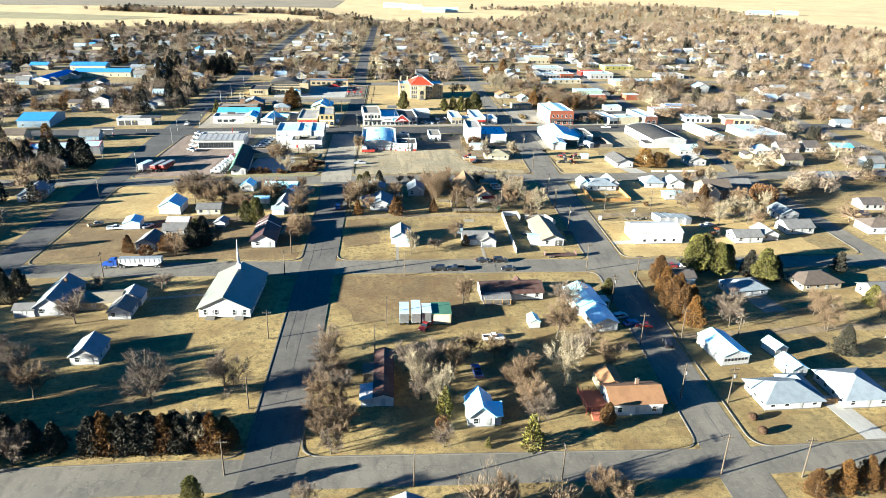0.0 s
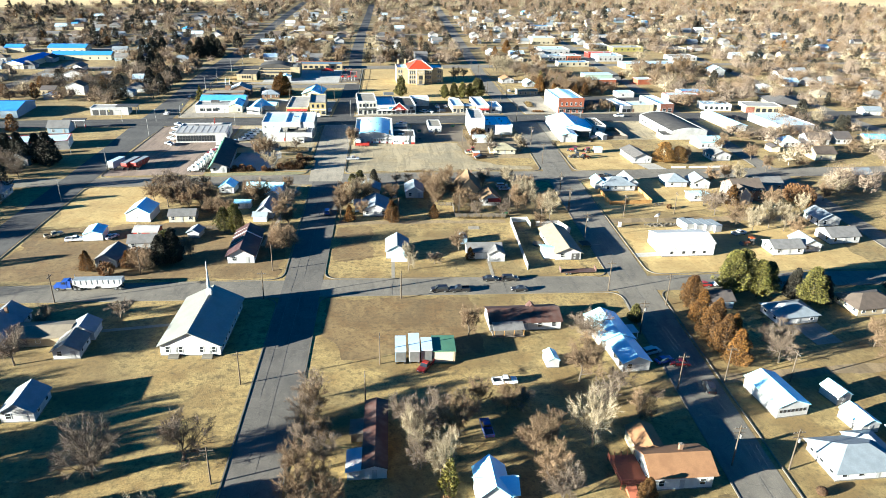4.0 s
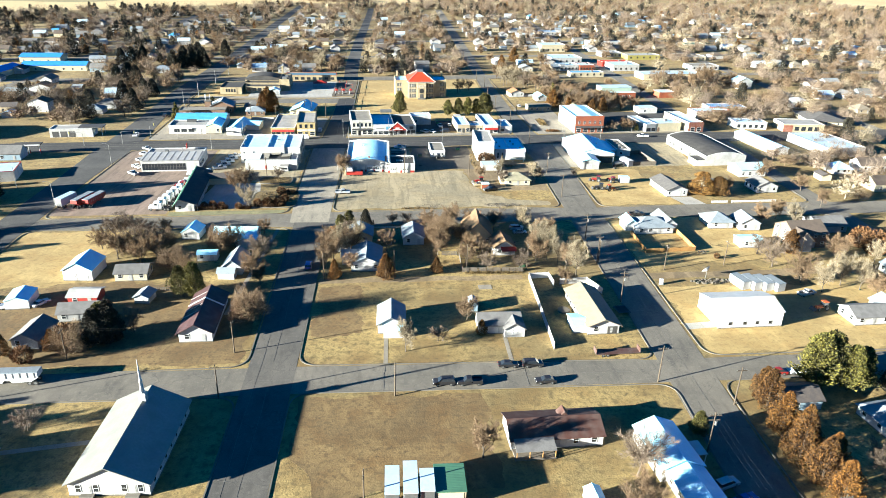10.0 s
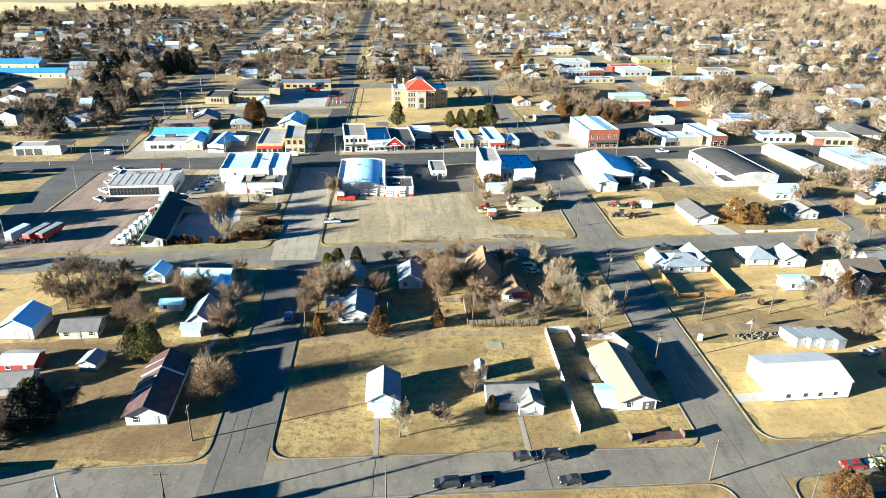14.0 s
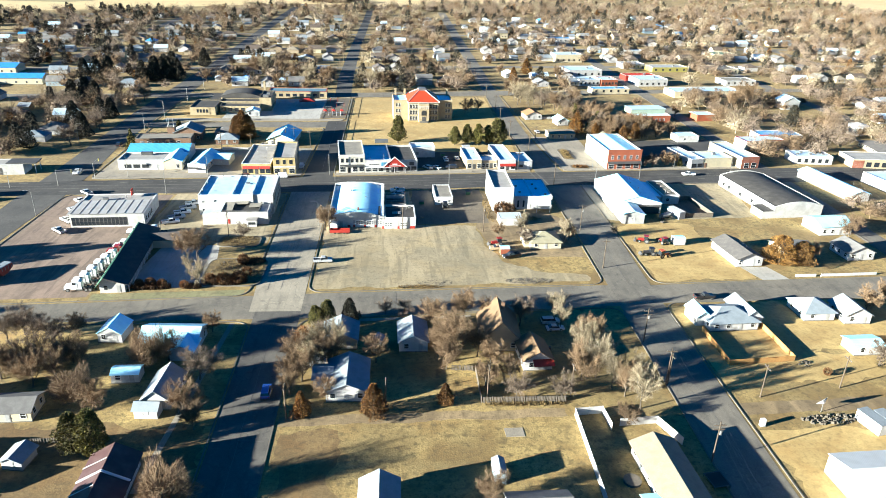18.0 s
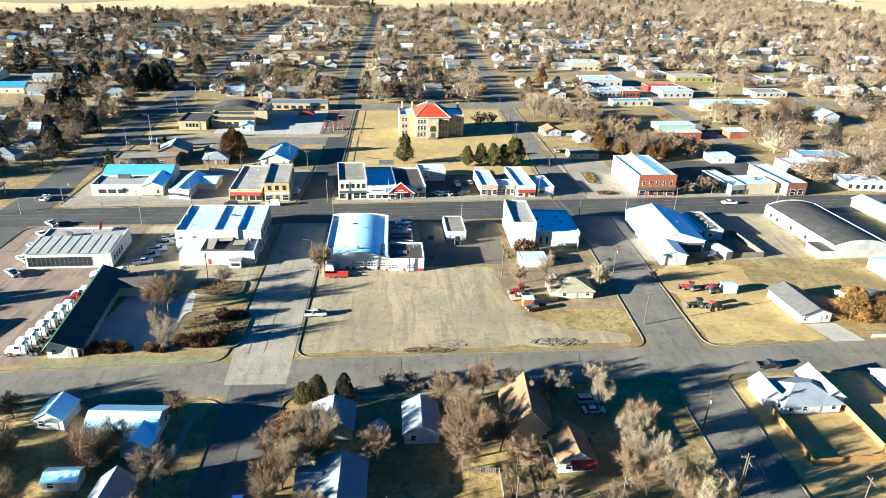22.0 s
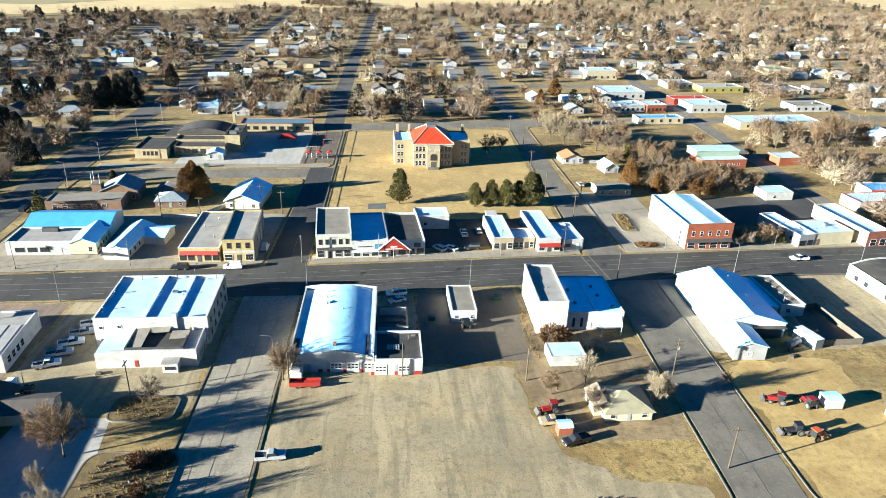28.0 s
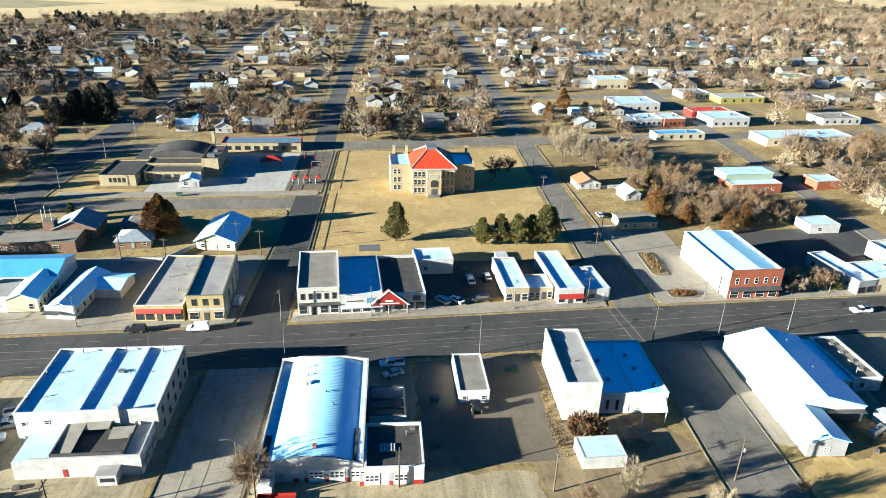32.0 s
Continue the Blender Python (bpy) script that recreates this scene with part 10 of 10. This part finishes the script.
for x, y in ((60.6, 64.2), (61.4, 64.6), (119.6, 149.4), (120.4, 150.2), (-22, 143.5)):
    barrel(x, y, "rusty dark steel barrel in a yard", "rust_roof")
for x, y, rz in ((58.4, 130.0, 20), (119.0, 147.0, 50), (34.0, 150.4, 5), (-38, 141, 10)):
    pallet(x, y, rz)
for x, y, rz, lab, mt in ((34.2, 164, 4, "green steel refuse bin behind shops", "paint_green"), (52.4, 175, 4, "dark green refuse bin beside an office trailer", "paint_green"), (60.8, 47.6, 4, "green steel refuse bin in an alley", "paint_green"), (-52, 286.4, 5, "green steel refuse bin before a school", "paint_green"), (46, 226, 5, "dark green refuse bin behind shops", "paint_green")):
    bin_box(x, y, rz, lab, mt)


def clipped_bush(x, y, seed):
    """A round clipped bush: many small sprays on a low ball, with short stems under it."""
    r = np.random.default_rng(seed)
    ob = thing("clipped_bush", x, y, 0, 0, "round clipped olive-brown bush on a dry lawn", "bush", "clipped bushes")
    wood, crown = Geo(), Geo()
    for i in range(5):
        a = i * 1.25
        wood.tube((0, 0, -0.1), (math.cos(a) * 0.6, math.sin(a) * 0.6, 0.9), 0.05, 0.02, 4)
    for i in range(1500):
        v = Vector(r.normal(size=3)).normalized()
        p = Vector((v.x * 0.95, v.y * 0.95, 0.85 + v.z * 0.8)) + v * r.uniform(-0.1, 0.05)
        side = v.cross(Vector(r.normal(size=3))).normalized()
        crown.poly(p - side * 0.09, p + v.cross(side) * 0.18 + v * 0.06, p + side * 0.09)
    part("stems", wood, "bark", ob)
    part("crown", crown, "bed_leaf", ob)


clipped_bush(97.4, -92.6, 301)
clipped_bush(97.2, -97.4, 302)
patch("bare_patch", [(77, -94.6), (81.4, -94.4), (82, -92.4), (78.4, -92)], "garden_bed", 0.012, "dark bare patch in a front lawn", "soil", 0.5)


# ---- yard things beyond the alley ----
stones("scrap_heap", "tangle of scrap pipes and boards in a dry yard", 115.0, 37.0, 6.0, 1.6, 90, 0.5, "rubble", 31, 0.0, "scrap")
stones("stone_ring", "ring of pale stones round a garden fire pit", 121.5, 57.8, 1.9, 1.2, 30, 0.35, "rubble", 32, 0.0, "stones")
ds = thing("satellite_dish", 114.7, 39.6, 0, 210, "old white satellite dish on a steel post", "satellite dish")
part("post", Geo().tube((0, 0, 0), (0, 0, 2.0), 0.09, 0.09, 8), "galvanised", ds)
part("dish", Geo().tube((0, 0.1, 2.2), (0, -0.5, 2.6), 0.25, 1.4, 16), "white_trim", ds)
part("feed_arm", Geo().tube((0, 0.0, 2.2), (0, -1.3, 3.1), 0.04, 0.04, 6), "dark_trim", ds)
tp = thing("trampoline", 83.0, 19.6, 0, 8, "dark square trampoline beside a house", "trampoline")
part("mat", Geo().box(-1.5, 1.5, -1.7, 1.7, 0.75, 0.8), "rubber", tp)
for q in ((-1.7, 1.7, -1.9, -1.7), (-1.7, 1.7, 1.7, 1.9), (-1.7, -1.5, -1.7, 1.7), (1.5, 1.7, -1.7, 1.7)):
    part("frame_bar", Geo().box(*q, 0.72, 0.84), "dark_trim", tp)
for x in (-1.6, 1.6):
    for y in (-1.8, 1.8):
        part("leg", Geo().tube((x, y, 0), (x, y, 0.75), 0.05, 0.05, 6), "dark_trim", tp)
rg = thing("round_pool_cover", 67.4, 20.2, 0, 0, "dark round pool cover in a fenced yard", "pool cover")
part("cover", Geo().tube((0, 0, 0), (0, 0, 0.5), 1.6, 1.5, 18), "dark_trim", rg)
part("rim", Geo().tube((0, 0, 0.46), (0, 0, 0.56), 1.66, 1.66, 18), "grey_wood", rg)
pb = thing("meter_box", 99.6, 35.4, 0, 4, "white metal utility cabinet beside a pole", "cabinet")
part("body", Geo().box(-0.5, 0.5, -0.4, 0.4, 0.1, 1.7), "white_trim", pb)
part("base", Geo().box(-0.6, 0.6, -0.5, 0.5, 0, 0.1), "kerb_concrete", pb)
part("door", Geo().box(-0.42, 0.42, -0.44, -0.4, 0.2, 1.6), "white_metal", pb)
vehicle("suv", "paint_blue", -2.9, 48.4, 92, "blue car parked on a shaded street", 0.03)
vehicle("pickup", "paint_tan", -88.0, 28.0, 40, "tan pickup truck in a dry yard", 0)
fence("rail_fence", "weathered grey rail fence across a back yard", [(-44, 33.6), (-30, 34.4)], 1.2, "grey_wood", 0.4)

for x, y, kind in ((-12.6, 310, "swing"), (-6.6, 322, "swing"), (-11.0, 334, "climber")):
    pg = thing("play_frame", x, y, 0.014, 8, "red and white steel playground frame", "play frame", "play frames")
    for s in (-2.2, 2.2):
        for v in (-0.9, 0.9):
            part("leg", Geo().tube((s, v, 0), (s, 0, 2.6), 0.06, 0.06, 6), "red_paint", pg)
    part("beam", Geo().tube((-2.3, 0, 2.6), (2.3, 0, 2.6), 0.06, 0.06, 6), "white_trim", pg)
    for s in (-1.2, 0.0, 1.2):
        part("chain", Geo().tube((s, -0.02, 2.6), (s, -0.02, 0.6), 0.02, 0.02, 4), "galvanised", pg)
        part("seat", Geo().box(s - 0.25, s + 0.25, -0.12, 0.12, 0.55, 0.6), "rubber", pg)
